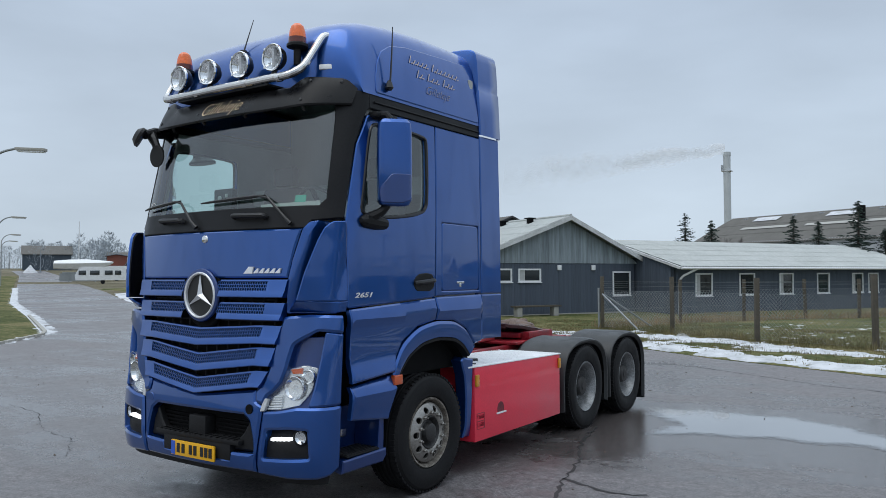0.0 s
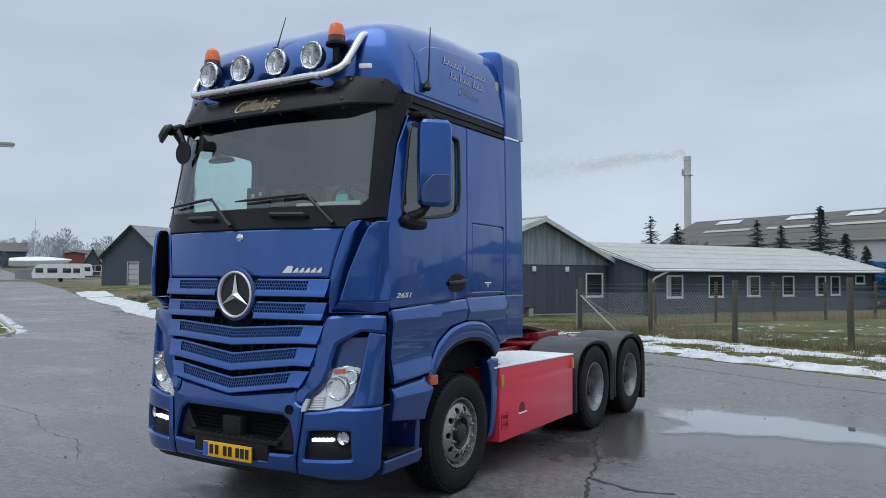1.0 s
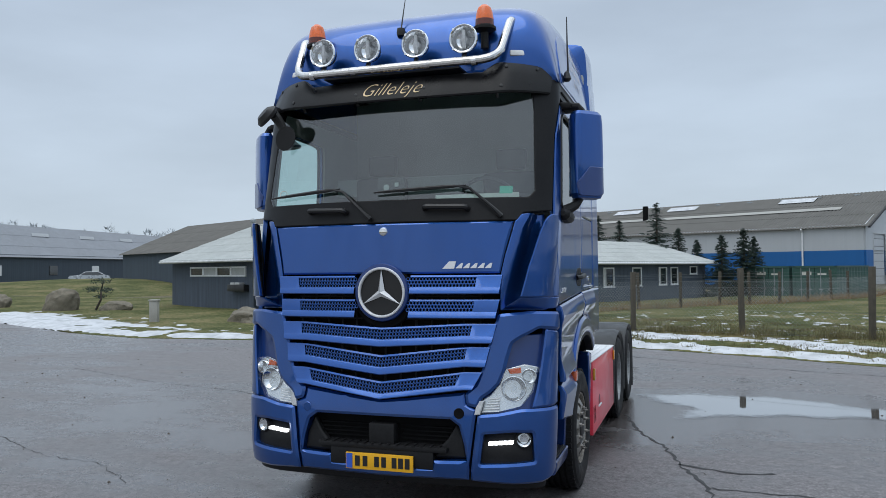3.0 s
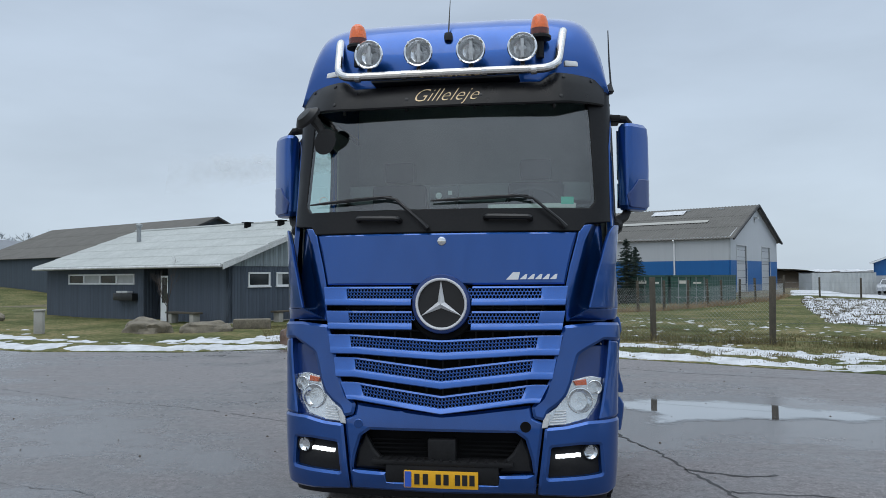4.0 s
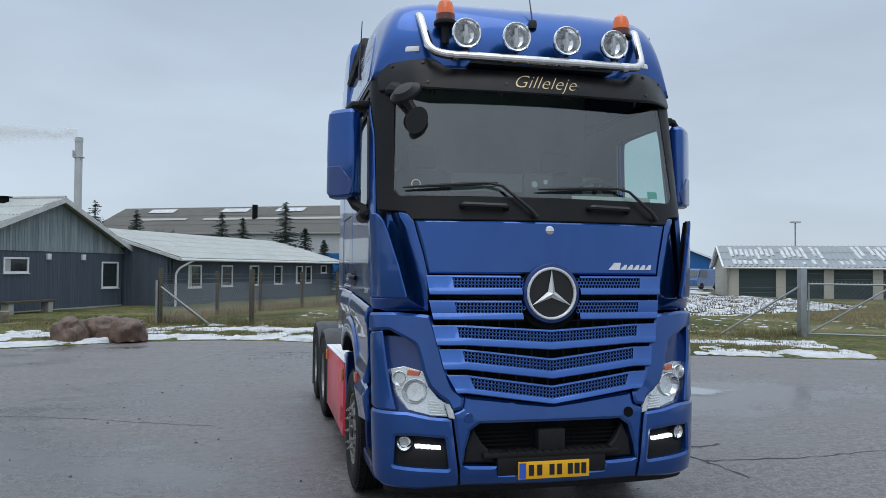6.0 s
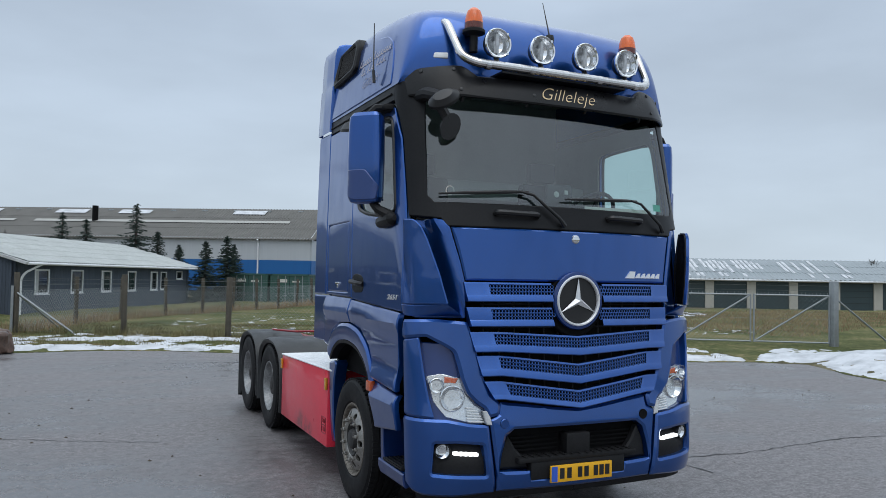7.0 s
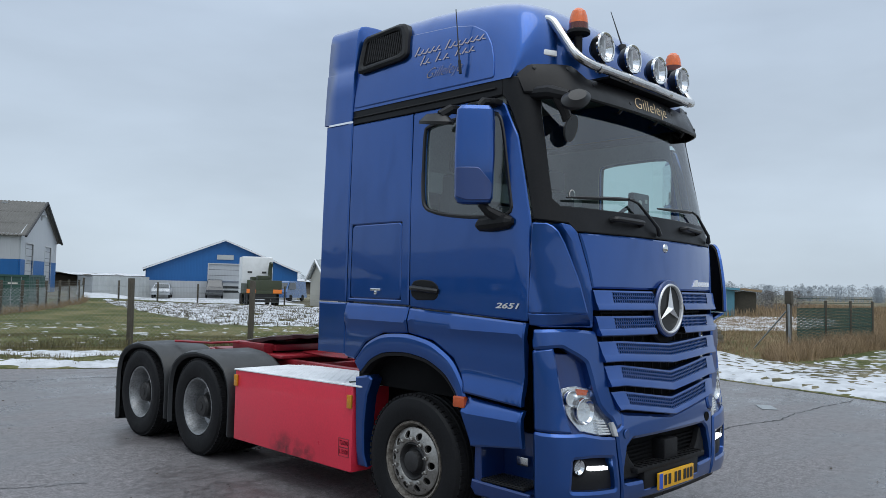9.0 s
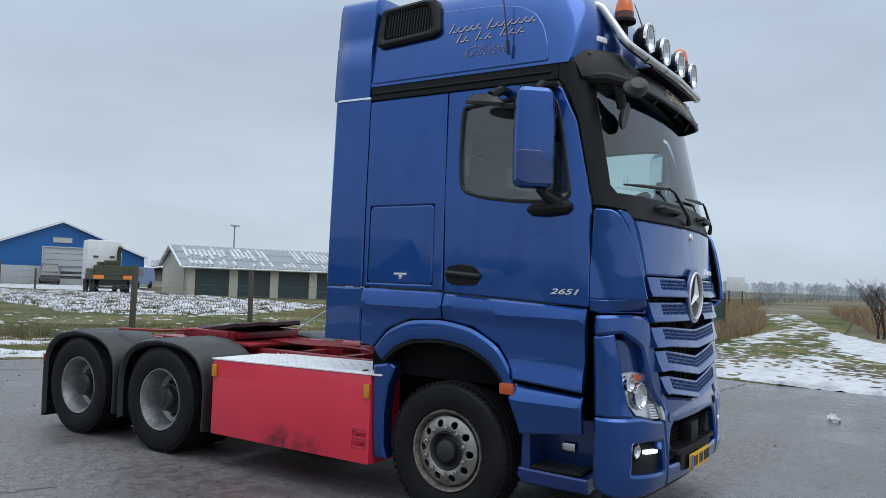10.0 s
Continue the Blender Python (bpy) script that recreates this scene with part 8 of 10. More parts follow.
lathe(bm, [(0.11, 0), (0.16, 0.02), (0.16, 0.12), (0.05, 0.2), (0, 0.2)], 12, Matrix.Translation((3.0, 10.8, 4.5)))
part("flue", bm, M["galv"], house, "galvanised flue")
bm = boxes((4.55, 4.75, -0.08, 0.0, 2.05, 2.28), (6.5, 6.7, -0.08, 0.0, 2.05, 2.28), bev=0.01)
part("wall_vents", bm, M["frame_white"], house, "two small white wall vents")
bm = bmesh.new()
tube(bm, [(-0.62, 14.2, 2.36), (-0.62, -0.3, 2.36)], 0.06, 8)
part("gutter", bm, M["fascia"], house)
# wing
WW = [(10.61, 11.72), (13.53, 14.62), (16.4, 17.45), (19.3, 20.3), (22.2, 23.15), (23.6, 24.5)]
wl = [rect(a, b, 0.84, 1.9) for a, b in WW] + [rect(26.0, 26.95, 1.45, 1.95)]
part("wing_wall", wall([rect(9.25, 27.7, -0.3, 2.2)] + wl, Matrix.Translation((0, -2.37, 0))), M["board_dark"], house, "dark grey boarded wing wall", False)
for i, (a, b) in enumerate(WW):
    window(house, a, b, 0.84, 1.9, y=-2.35, curtain=(i % 2 == 0))
window(house, 26.0, 26.95, 1.45, 1.95, y=-2.35)
part("wing_end", side_wall([[(-2.37, -0.3), (2.4, -0.3), (2.4, 3.4), (2.0, 3.45), (-2.37, 2.2)]], 9.25), M["board_dark"], house, "dark boarded end wall", False)
part("wing_end", side_wall([[(-2.37, -0.3), (6.3, -0.3), (6.3, 2.2), (2.0, 3.45), (-2.37, 2.2)]], 27.85), M["board_dark"], house, "dark boarded end wall", False)
part("wing_back", boxes((9.3, 27.7, 6.2, 6.3, -0.3, 2.2)), M["board_dark"], house, "", False)
bm = bmesh.new()
corrugated(bm, (9.2, -2.85, 2.2), (28.7, -2.85, 2.2), (9.2, 2.0, 3.58), (28.7, 2.0, 3.58), rows=5)
part("wing_roof", bm, M["eternit"], house, "pale corrugated wing roof")
bm = bmesh.new()
corrugated(bm, (28.7, 6.85, 2.2), (9.2, 6.85, 2.2), (28.7, 2.0, 3.58), (9.2, 2.0, 3.58), rows=3)
part("wing_roof", bm, M["eternit"], house, "pale corrugated wing roof")
for x in (9.15, 28.7):
    for y in (-2.9, 6.9):
        bm = bmesh.new()
        tube(bm, [(x, y, 2.13), (x, 2.0, 3.53)], 0.08, 4)
        part("wing_fascia", bm, M["fascia"], house, "white wing fascia", False)
bm = bmesh.new()
tube(bm, [(9.2, -2.92, 2.12), (28.7, -2.92, 2.12)], 0.06, 8)
tube(bm, arc_pts([(10.2, -2.92, 2.1), (9.55, -2.6, 1.75), (9.5, -2.46, 1.5), (9.5, -2.46, 0.0)], 0.15), 0.05, 8)
part("downpipe", bm, M["frame_white"], house, "white gutter and downpipe")
bm = boxes((-0.02, 9.1, -0.03, 0.1, -0.15, 0.12), (9.25, 27.7, -2.4, -2.3, -0.35, -0.05))
part("plinth", bm, M["concrete"], house, "", False)


def to_house(x, y, z=0.0):
    return house.matrix_world @ Vector((x, y, z))


# benches, mailboxes and boulders before the bungalow
def bench(p, rz, length, label):
    b = thing("bench", p[0], p[1], p[2], rz, label, "bench")
    part("seat", boxes((-length / 2, length / 2, -0.2, 0.2, 0.42, 0.49), bev=0.01), M["wood_post"], b, "weathered plank seat")
    for x in (-length / 2 + 0.25, length / 2 - 0.25):
        part("leg", boxes((x - 0.12, x + 0.12, -0.16, 0.16, -0.02, 0.42), bev=0.01), M["concrete"], b, "concrete leg")
    return b


bench(to_house(2.9, -0.7, 0.05), 63.1, 2.4, "weathered plank bench on concrete legs by the gable wall")
bench(to_house(-0.7, 1.9, 0.05), 153.1, 1.9, "weathered plank bench on concrete legs by the entrance")
mb = thing("mailbox", *to_house(-0.02, 6.9, 0.92), 153.1, "black pair of mailboxes on the boarded wall", "mailbox")
part("body", boxes((-0.75, 0.75, 0.0, 0.28, 0.0, 0.32), bev=0.02), M["ink"], mb, "black box")
part("lid", boxes((-0.4, 0.0, 0.02, 0.3, 0.32, 0.42), (0.05, 0.45, 0.02, 0.3, 0.32, 0.42), bev=0.02), M["rim_grey"], mb, "pale lids")


def boulder(x, y, r, sz, seed, material, label, flat=0.75, z=None):
    bm = bmesh.new()
    bmesh.ops.create_icosphere(bm, subdivisions=4, radius=1.0)
    for v in bm.verts:
        p = v.co.normalized()
        k = 1 + 0.28 * noise.noise(p * 1.3 + Vector((seed, 0, 0))) + 0.10 * noise.noise(p * 3.2 + Vector((0, seed, 0))) + 0.03 * noise.noise(p * 9 + Vector((0, 0, seed)))
        q = Vector([math.copysign(abs(c) ** 0.8, c) for c in p])
        v.co = Vector((q.x * r * sz * k, q.y * r * k, max(-0.45, q.z) * r * flat * k + 0.38 * r * flat))
    z = field_z(x, y) - 0.06 if z is None else z
    return solo("boulder", bm, material, label, "boulder", "boulders round the yard", m=pose(x, y, z, 0, 0, seed * 47))


for i, (x, y, r, s_, m_) in enumerate(((-6.5, 15.0, 0.37, 1.0, "rock"), (-5.85, 15.7, 0.40, 1.1, "rock"), (-5.15, 14.8, 0.37, 1.1, "rock"))):
    boulder(x, y, r, s_, i + 1, M[m_], "wet reddish granite boulder at the asphalt edge", 1.02, 0.06)
for i, (x, y, r, s_) in enumerate(((-13.3, 19.2, 0.55, 1.7), (-11.0, 19.0, 0.42, 2.0))):
    boulder(x, y, r, s_, i + 11, M["rock_grey"], "mossy weathered field boulder on the snowy lawn", 0.7)
for i, (x, y, r, s_) in enumerate(((-32.6, 26.0, 0.52, 0.8), (-27.1, 24.6, 0.78, 0.85), (-23.9, 24.6, 0.34, 2.4), (-43.5, 31.5, 0.32, 1.5), (-40.3, 30.4, 0.5, 1.5))):
    boulder(x, y, r, s_, i + 21, M["rock_grey"], "weathered boulder in the planted bed", 0.95)
bm = boxes((-0.65, 0.65, -0.25, 0.25, 0.0, 0.36), bev=0.05)
solo("stone_block", bm, M["rock_grey"], "long squared stone block on the lawn", "stone", m=pose(-10.2, 20.9, 0.06, 0, 0, 18))
bm = boxes((-0.14, 0.14, -0.14, 0.14, 0.0, 0.75), (-0.17, 0.17, -0.17, 0.17, 0.75, 0.8), bev=0.02)
solo("bollard", bm, M["concrete"], "pale concrete bollard in the snowy bed", "bollard", m=pose(-16.3, 17.8, 0.08, 0, 0, 20))


# ---- halls ----
def hall(name, x, y, rz, width, length, eave, ridge, label, wall_m, low_m, roof_m, low_h, doors=(), overhang=0.4, z0=-0.3):
    """A gabled hall: its gable in the local xz plane facing -y, the ridge along y."""
    h = thing(name, x, y, rise(x, y), rz, label, "hall")
    half = width / 2
    holes = [rect(a, b, 0.0, t) for a, b, t in doors]
    part("gable_wall", wall([[(0, low_h), (width, low_h), (width, eave), (half, ridge - 0.1), (0, eave)]] + [[(a, low_h + 0.01), (b, low_h + 0.01), (b, t), (a, t)] for a, b, t in doors if t > low_h], I4), M[wall_m], h, "", False)
    xs = [0.0] + [q for a, b, t in doors for q in (a, b)] + [width]
    for a, b in zip(xs[::2], xs[1::2]):
        part("gable_base", wall([rect(a, b, z0, low_h)], Matrix.Translation((0, -0.01, 0))), M[low_m], h, "", False)
    for a, b, t in doors:
        d = part("hall_door", boxes((a, b, 0.10, 0.16, z0, t)), M["metal_white"], h, "white sectional hall door", False)
        part("door_frame", boxes((a - 0.1, a, -0.03, 0.1, z0, t + 0.1), (b, b + 0.1, -0.03, 0.1, z0, t + 0.1), (a, b, -0.03, 0.1, t, t + 0.1)), M["rim_grey"], d, "", False)
        bm = bmesh.new()
        for z in np.arange(0.6, t, 0.6):
            box(bm, a, b, 0.09, 0.1, z, z + 0.03)
        part("door_joints", bm, M["trim_dark"], d, "", False)
    for x0 in (0.0, width):
        part("long_wall", boxes((x0 - 0.1, x0 + 0.1, 0.1, length, low_h, eave)), M[wall_m], h, "", False)
        part("long_base", boxes((x0 - 0.12, x0 + 0.12, 0.1, length, z0, low_h)), M[low_m], h, "", False)
    part("rear_gable", wall([[(0, z0), (width, z0), (width, eave), (half, ridge - 0.1), (0, eave)]], Matrix.Translation((0, length, 0))), M[wall_m], h, "", False)
    k = (ridge - eave) / half
    for s in (0, 1):
        bm = bmesh.new()
        if s == 0:
            corrugated(bm, (-overhang, length + 0.3, eave - k * overhang), (-overhang, -overhang, eave - k * overhang), (half, length + 0.3, ridge), (half, -overhang, ridge), 0.3, 0.035, 3)
        else:
            corrugated(bm, (width + overhang, -overhang, eave - k * overhang), (width + overhang, length + 0.3, eave - k * overhang), (half, -overhang, ridge), (half, length + 0.3, ridge), 0.3, 0.035, 3)
        part("roof_slope", bm, M[roof_m], h)
    bm = bmesh.new()
    tube(bm, [(-overhang, -overhang, eave - k * overhang - 0.05), (half, -overhang, ridge - 0.05), (width + overhang, -overhang, eave - k * overhang - 0.05)], 0.11, 4)
    part("verge_board", bm, M["frame_white" if name == "blue_hall" else "trim_dark"], h, "", False)
    return h


# grey-roofed hall with a blue plinth; its gable faces the yard's far corner
gh = hall("industrial_hall", 14.6, 62.3, 60.5, 13.6, 40.0, 4.7, 7.8, "grey-roofed industrial hall with blue and white sheet walls", "metal_white", "metal_blue", "eternit_dark", 2.7, doors=((1.6, 4.2, 4.0), (8.7, 11.2, 4.0)))
bm = bmesh.new()
for y0, y1, t0, t1 in ((3.0, 28.0, 0.45, 0.53), (30, 36, 0.45, 0.53)):
    for (a, b) in ((t0, t1),):
        za, zb = 4.7 + 3.1 * a, 4.7 + 3.1 * b
        vs = [bm.verts.new((6.8 * q - 0.0, y, 4.7 + 3.1 * q + 0.09)) for q, y in ((a, y1), (a, y0), (b, y0), (b, y1))]
        bm.faces.new(vs)
part("roof_light", fix(bm), M["roof_light"], gh, "long pale roof light strip", False)
for y0 in (6.0, 17.5, 24.0, 33):
    bm = bmesh.new()
    q0, q1 = 0.76, 0.9
    vs = [bm.verts.new((6.8 * q, y, 4.7 + 3.1 * q + 0.10)) for q, y in ((q0, y0 + 3.2), (q0, y0), (q1, y0), (q1, y0 + 3.2))]
    bm.faces.new(vs)
    part("roof_light", fix(bm), M["snow"], gh, "snow-covered roof light", False)
for y0 in np.arange(2.5, 39, 3.2):
    part("ridge_vent", boxes((6.1, 6.35, y0, y0 + 0.5, 7.45, 7.62), bev=0.04), M["galv"], gh)
bm = bmesh.new()
tube(bm, [(3.4, 22, 6.2), (3.4, 22, 7.7)], 0.28, 8)
part("flue", bm, M["void"], gh, "black flue")
bm = bmesh.new()
tube(bm, [(-0.45, 4.8, 4.5), (-0.2, 4.8, 4.2), (-0.2, 4.8, 0.0)], 0.07, 6)
part("downpipe", bm, M["frame_white"], gh)
part("wall_lamp", boxes((6.5, 6.9, -0.35, -0.05, 6.5, 6.65), (6.6, 6.7, -0.1, 0.0, 6.2, 6.5)), M["rim_grey"], gh)

bh = hall("blue_hall", 30.3, 74.5, -24.6, 15.4, 30.0, 3.1, 6.2, "low blue and white workshop hall with a wide door", "metal_blue", "metal_white", "eternit_dark", 1.75, doors=((6.1, 9.7, 3.6),))
for a, b, z0, z1 in ((6.9, 8.6, 4.1, 4.6),):
    part("sign_board", boxes((a, b, -0.1, -0.02, z0, z1)), M["container_white"], bh, "plain pale sign board", False)
for a, z0 in ((11.2, 2.1), (11.2, 0.5), (13.0, 0.5)):
    window(bh, a, a + 1.0, z0, z0 + 0.85, y=-0.03)
bm = boxes((6.2, 9.6, 0.08, 0.095, 1.05, 1.3), (6.2, 9.6, 0.08, 0.095, 0.6, 0.85))
part("door_lights", bm, M["pane"], bh, "", False)
hall("grey_hall", -26.6, 52.9, 63.0 - 90 + 90, 14.0, 26.0, 3.8, 6.8, "dark grey hall behind the bungalow", "board_barn", "board_barn", "eternit_dark", 0.4).matrix_world = pose(-30.2, 46.9, 0, 0, 0, 62.0)
barn = hall("barn", -76.9, 52.3, 0, 9.4, 52.0, 3.3, 6.9, "long dark grey barn with a pale grey roof", "board_barn", "board_barn", "barn_roof", 0.5, doors=((4.0, 5.6, 2.6),))
barn.matrix_world = pose(-76.9, 52.3, rise(-70, 54), 0, 0, 8.5)
for y in (3.0, 12.0, 20.0, 28.5, 31.0, 36.0):
    bm = bmesh.new()
    box(bm, 9.48, 9.56, y, y + 1.4, 1.0, 2.1)
    part("window", bm, M["frame_white" if y in (3.0, 20.0) else "pane"], barn, "", False)
for y in (4, 13, 22, 31, 41):
    bm = bmesh.new()
    q0, q1 = 0.62, 0.74
    vs = [bm.verts.new((9.4 - 4.7 * q, yy, 3.3 + 3.6 * q + 0.09)) for q, yy in ((q0, y), (q0, y + 3.0), (q1, y + 3.6), (q1, y + 0.6))]
    bm.faces.new(vs)
    part("roof_light", fix(bm), M["barn_light"], barn, "", False)

# row of garages
gar = thing("garage_row", 30.1, 43.7, 0.0, -26.5, "low row of cream garages with dark green doors", "garages")
GL_ = 28.6
for k in range(9):
    x0 = 0.75 + k * 3.08
    gd = part("garage_door", boxes((x0, x0 + 2.45, 0.12, 0.18, -0.1, 1.95)), M["garage_door"], gar, "dark green garage door", False)
    bm = bmesh.new()
    for z in (0.45, 0.9, 1.35):
        box(bm, x0, x0 + 2.45, 0.11, 0.12, z, z + 0.02)
    part("door_ribs", bm, M["ink"], gd, "", False)
part("front_wall", wall([[(0, -0.1), (GL_, -0.1), (GL_, 2.25), (0, 2.25)]] + [rect(0.75 + k * 3.08, 3.2 + k * 3.08, -0.08, 1.95) for k in range(9)], I4), M["garage_wall"], gar, "", False)
for x in (0.0, GL_):
    bm = bmesh.new()
    panel(bm, [[(0, -0.1), (8, -0.1), (8, 2.2), (4, 3.6), (0, 2.2)]], lambda y, z, d=0, x=x: Vector((x - d * (1 if x < 1 else -1), y, z)), 1.5, 0.2, 0.001)
    part("gable_wall", fix(bm), M["garage_wall"], gar, "", False)
part("rear_wall", boxes((0, GL_, 7.9, 8.0, -0.1, 2.2)), M["garage_wall"], gar, "", False)
bm = bmesh.new()
corrugated(bm, (-0.3, -0.4, 2.12), (GL_ + 0.3, -0.4, 2.12), (-0.3, 4.0, 3.72), (GL_ + 0.3, 4.0, 3.72), 0.35, 0.035, 3)
part("roof_slope", bm, M["steel_roof"], gar, "pale ribbed steel roof")
bm = bmesh.new()
corrugated(bm, (GL_ + 0.3, 8.4, 2.12), (-0.3, 8.4, 2.12), (GL_ + 0.3, 4.0, 3.72), (-0.3, 4.0, 3.72), 0.35, 0.035, 3)
part("roof_slope", bm, M["steel_roof"], gar, "pale ribbed steel roof")
bm = bmesh.new()
rr = random.Random(5)
for k in range(62):
    x = 0.4 + k * 0.35
    for q0, q1 in ((0.42 + rr.uniform(-0.12, 0.12), 0.88 + rr.uniform(-0.1, 0.06)), (0.10, 0.30 + rr.uniform(-0.1, 0.05))):
        if rr.random() < 0.06 + k * 0.009 + (0.35 if q0 < 0.2 else 0.0):
            continue
        bm.faces.new([bm.verts.new((x + dx, -0.4 + 4.4 * q, 2.12 + 1.6 * q + 0.045)) for dx, q in ((0, q0), (0.24, q0), (0.24, q1), (0, q1))])
part("roof_snow", fix(bm), M["snow"], gar, "strips of snow between the roof ribs", False)
bm = bmesh.new()
tube(bm, [(-0.35, -0.45, 2.08), (-0.35, 4.0, 3.66), (-0.35, 8.45, 2.08)], 0.09, 4)
tube(bm, [(-0.3, -0.45, 2.05), (GL_ + 0.3, -0.45, 2.05)], 0.06, 6)
part("gutter", bm, M["frame_white"], gar, "", False)


# containers
def container(x, y, z, rz, length, material, label):
    c = thing("container", x, y, z, rz, label, "container")
    bm = bmesh.new()
    w, h = 2.44, 2.45
    for x0, ln in ((0.0, length), (w, length)):
        n = int(ln / 0.14)
        rows = []
        for zz in (0.12, h - 0.1):
            rows.append([bm.verts.new((x0 + (0.018 if (k // 2) % 2 else -0.018), 0.1 + (ln - 0.2) * k / n, zz)) for k in range(n + 1)])
        for k in range(n):
            bm.faces.new((rows[0][k], rows[0][k + 1], rows[1][k + 1], rows[1][k]))
    part("side_panel", fix(bm), material, c, "", False)
    bm = boxes((-0.05, 0.1, 0, 0.12, 0, h), (w - 0.1, w + 0.05, 0, 0.12, 0, h), (0, w, 0, 0.12, 0, 0.15), (0, w, 0, 0.12, h - 0.12, h), (-0.05, 0.06, 0, length, h - 0.12, h), (w - 0.06, w + 0.05, 0, length, h - 0.12, h), (-0.05, 0.06, 0, length, 0, 0.14), (w - 0.06, w + 0.05, 0, length, 0, 0.14), (0, w, 0.05, length, h - 0.06, h - 0.02), (0, w, length - 0.1, length, 0, h))
    part("frame", bm, material, c, "", False)
    for k in range(2):
        d = part("container_door", boxes((0.1 + k * 1.13, 1.2 + k * 1.13, 0.04, 0.09, 0.15, h - 0.12), bev=0.01), material, c, "", False)
        bm = bmesh.new()
        for q in (0.35, 0.85):
            tube(bm, [(0.1 + k * 1.13 + q, 0.02, 0.15), (0.1 + k * 1.13 + q, 0.02, h - 0.12)], 0.025, 6)
            box(bm, 0.1 + k * 1.13 + q - 0.1, 0.1 + k * 1.13 + q + 0.12, -0.01, 0.03, 1.0, 1.06)
        part("lock_rod", bm, M["galv"], d, "", False)
    part("marking_bar", boxes((0.5, 1.05, 0.03, 0.036, 1.9, 2.1)), M["paper"], c, "plain pale marking bar", False)
    part("marking_bar", boxes((1.4, 1.9, 0.03, 0.036, 1.9, 2.0)), M["paper"], c, "plain pale marking bar", False)
    return c


container(5.2, 47.4, -0.55, -26.5, 6.0, M["container_green"], "dark green shipping container standing behind the fence")
container(7.65, 46.2, -0.55, -26.5, 6.0, M["container_green"], "second dark green shipping container beside the first")
wc = thing("container", 23.6, 71.2, -0.2, 12, "long pale corrugated container by the workshop", "container")
bm = bmesh.new()
n = 60
rows = [[bm.verts.new((6.2 * k / n, 0.02 if (k // 2) % 2 else -0.02, z)) for k in range(n + 1)] for z in (0.1, 2.2)]
for k in range(n):
    bm.faces.new((rows[0][k], rows[0][k + 1], rows[1][k + 1], rows[1][k]))
part("side_panel", fix(bm), M["container_white"], wc, "", False)
part("frame", boxes((0, 6.2, 0.03, 2.4, 2.15, 2.25), (0, 0.1, 0, 2.4, 0, 2.25), (6.1, 6.2, 0, 2.4, 0, 2.25), (0, 6.2, 2.3, 2.4, 0, 2.2)), M["container_white"], wc, "", False)


# ---- fences ----
def post(x, y, h, label, r=0.055, square=True, lean=0.0, material="wood_post", name="fence_post", group="fence posts round the field"):
    bm = bmesh.new()
    if square:
        box(bm, -r, r, -r, r, -0.3, h, 0.012)
    else:
        tube(bm, [(0, 0, -0.3), (0, 0, h)], r, 10)
    return solo(name, bm, M[material], label, "fence post", group, m=pose(x, y, field_z(x, y) - 0.03, lean, lean * 0.5, 30))


def mesh_bay(bm, a, b, z0, z1, pitch=0.075, r=0.0028):
    """Chain-link wires between two posts, slanting both ways."""
    a, b = Vector((*a, 0)), Vector((*b, 0))
    d = b - a
    ln = d.length
    d.normalize()
    h = z1 - z0
    side = Vector((-d.y, d.x, 0)) * r
    upv = Vector((0, 0, r))

    def wire(s0, q0, s1, q1):
        p, q = a + d * s0 + Vector((0, 0, q0)), a + d * s1 + Vector((0, 0, q1))
        off = [side + upv * 0.6, -side + upv * 0.6, upv * -1.2]
        r0, r1 = [bm.verts.new(p + o) for o in off], [bm.verts.new(q + o) for o in off]
        for k in range(3):
            bm.faces.new((r0[k], r0[(k + 1) % 3], r1[(k + 1) % 3], r1[k]))
    za, zb = a.z + z0, 0
    s = -h
    while s < ln:
        t0, t1 = max(0.0, s), min(ln, s + h)
        if t1 > t0:
            wire(t0, z0 + (t0 - s), t1, z0 + (t1 - s))
            wire(t0, z1 - (t0 - s), t1, z1 - (t1 - s))
        s += pitch * 1.41
    for q in (z0, (z0 + z1) / 2, z1, z1 + 0.16, z1 + 0.3):
        wire(0, q, ln, q)


NEARP = LINE
for i, (x, y) in enumerate(NEARP[:6]):
    post(x, y, 1.75 + 0.03 * math.sin(i * 5), "weathered square wooden fence post in rough grass", 0.06, True, 1.2 * math.sin(i * 3.3))
for i in range(4):
    bm = bmesh.new()
    mesh_bay(bm, NEARP[i], NEARP[i + 1], 0.12, 1.32)
    solo("wire_fence", bm, M["galv"], "sagging galvanised chain-link fence bay", "fence", "fence bays", smooth=False)
for i in range(4, 6):
    bm = bmesh.new()
    mesh_bay(bm, NEARP[i], NEARP[i + 1], 0.2, 1.1, 0.4)
    solo("wire_fence", bm, M["galv"], "thin wire fence bay", "fence", "fence bays", smooth=False)
st = thing("corner_brace", -5.1, 20.4, 0.05, 0, "galvanised corner post with a slanting brace", "fence post")
bm = bmesh.new()
tube(bm, [(-0.1, -0.05, 0.0), (-0.1, -0.05, 1.35)], 0.04, 8)
part("pole", bm, M["galv"], st, "pale steel pole")
bm = bmesh.new()
tube(bm, [(-0.05, 0.0, 1.2), (1.55, -0.75, 0.0)], 0.03, 8)
tube(bm, [(-0.05, 0.0, 1.2), (1.1, 1.7, 0.0)], 0.03, 8)
part("brace", bm, M["galv"], st, "slanting brace")
for i, (x, y) in enumerate(BACKL[1:]):
    post(x, y, 1.6, "weathered wooden post of the back fence", 0.055, True, 1.5 * math.sin(i * 2.1))
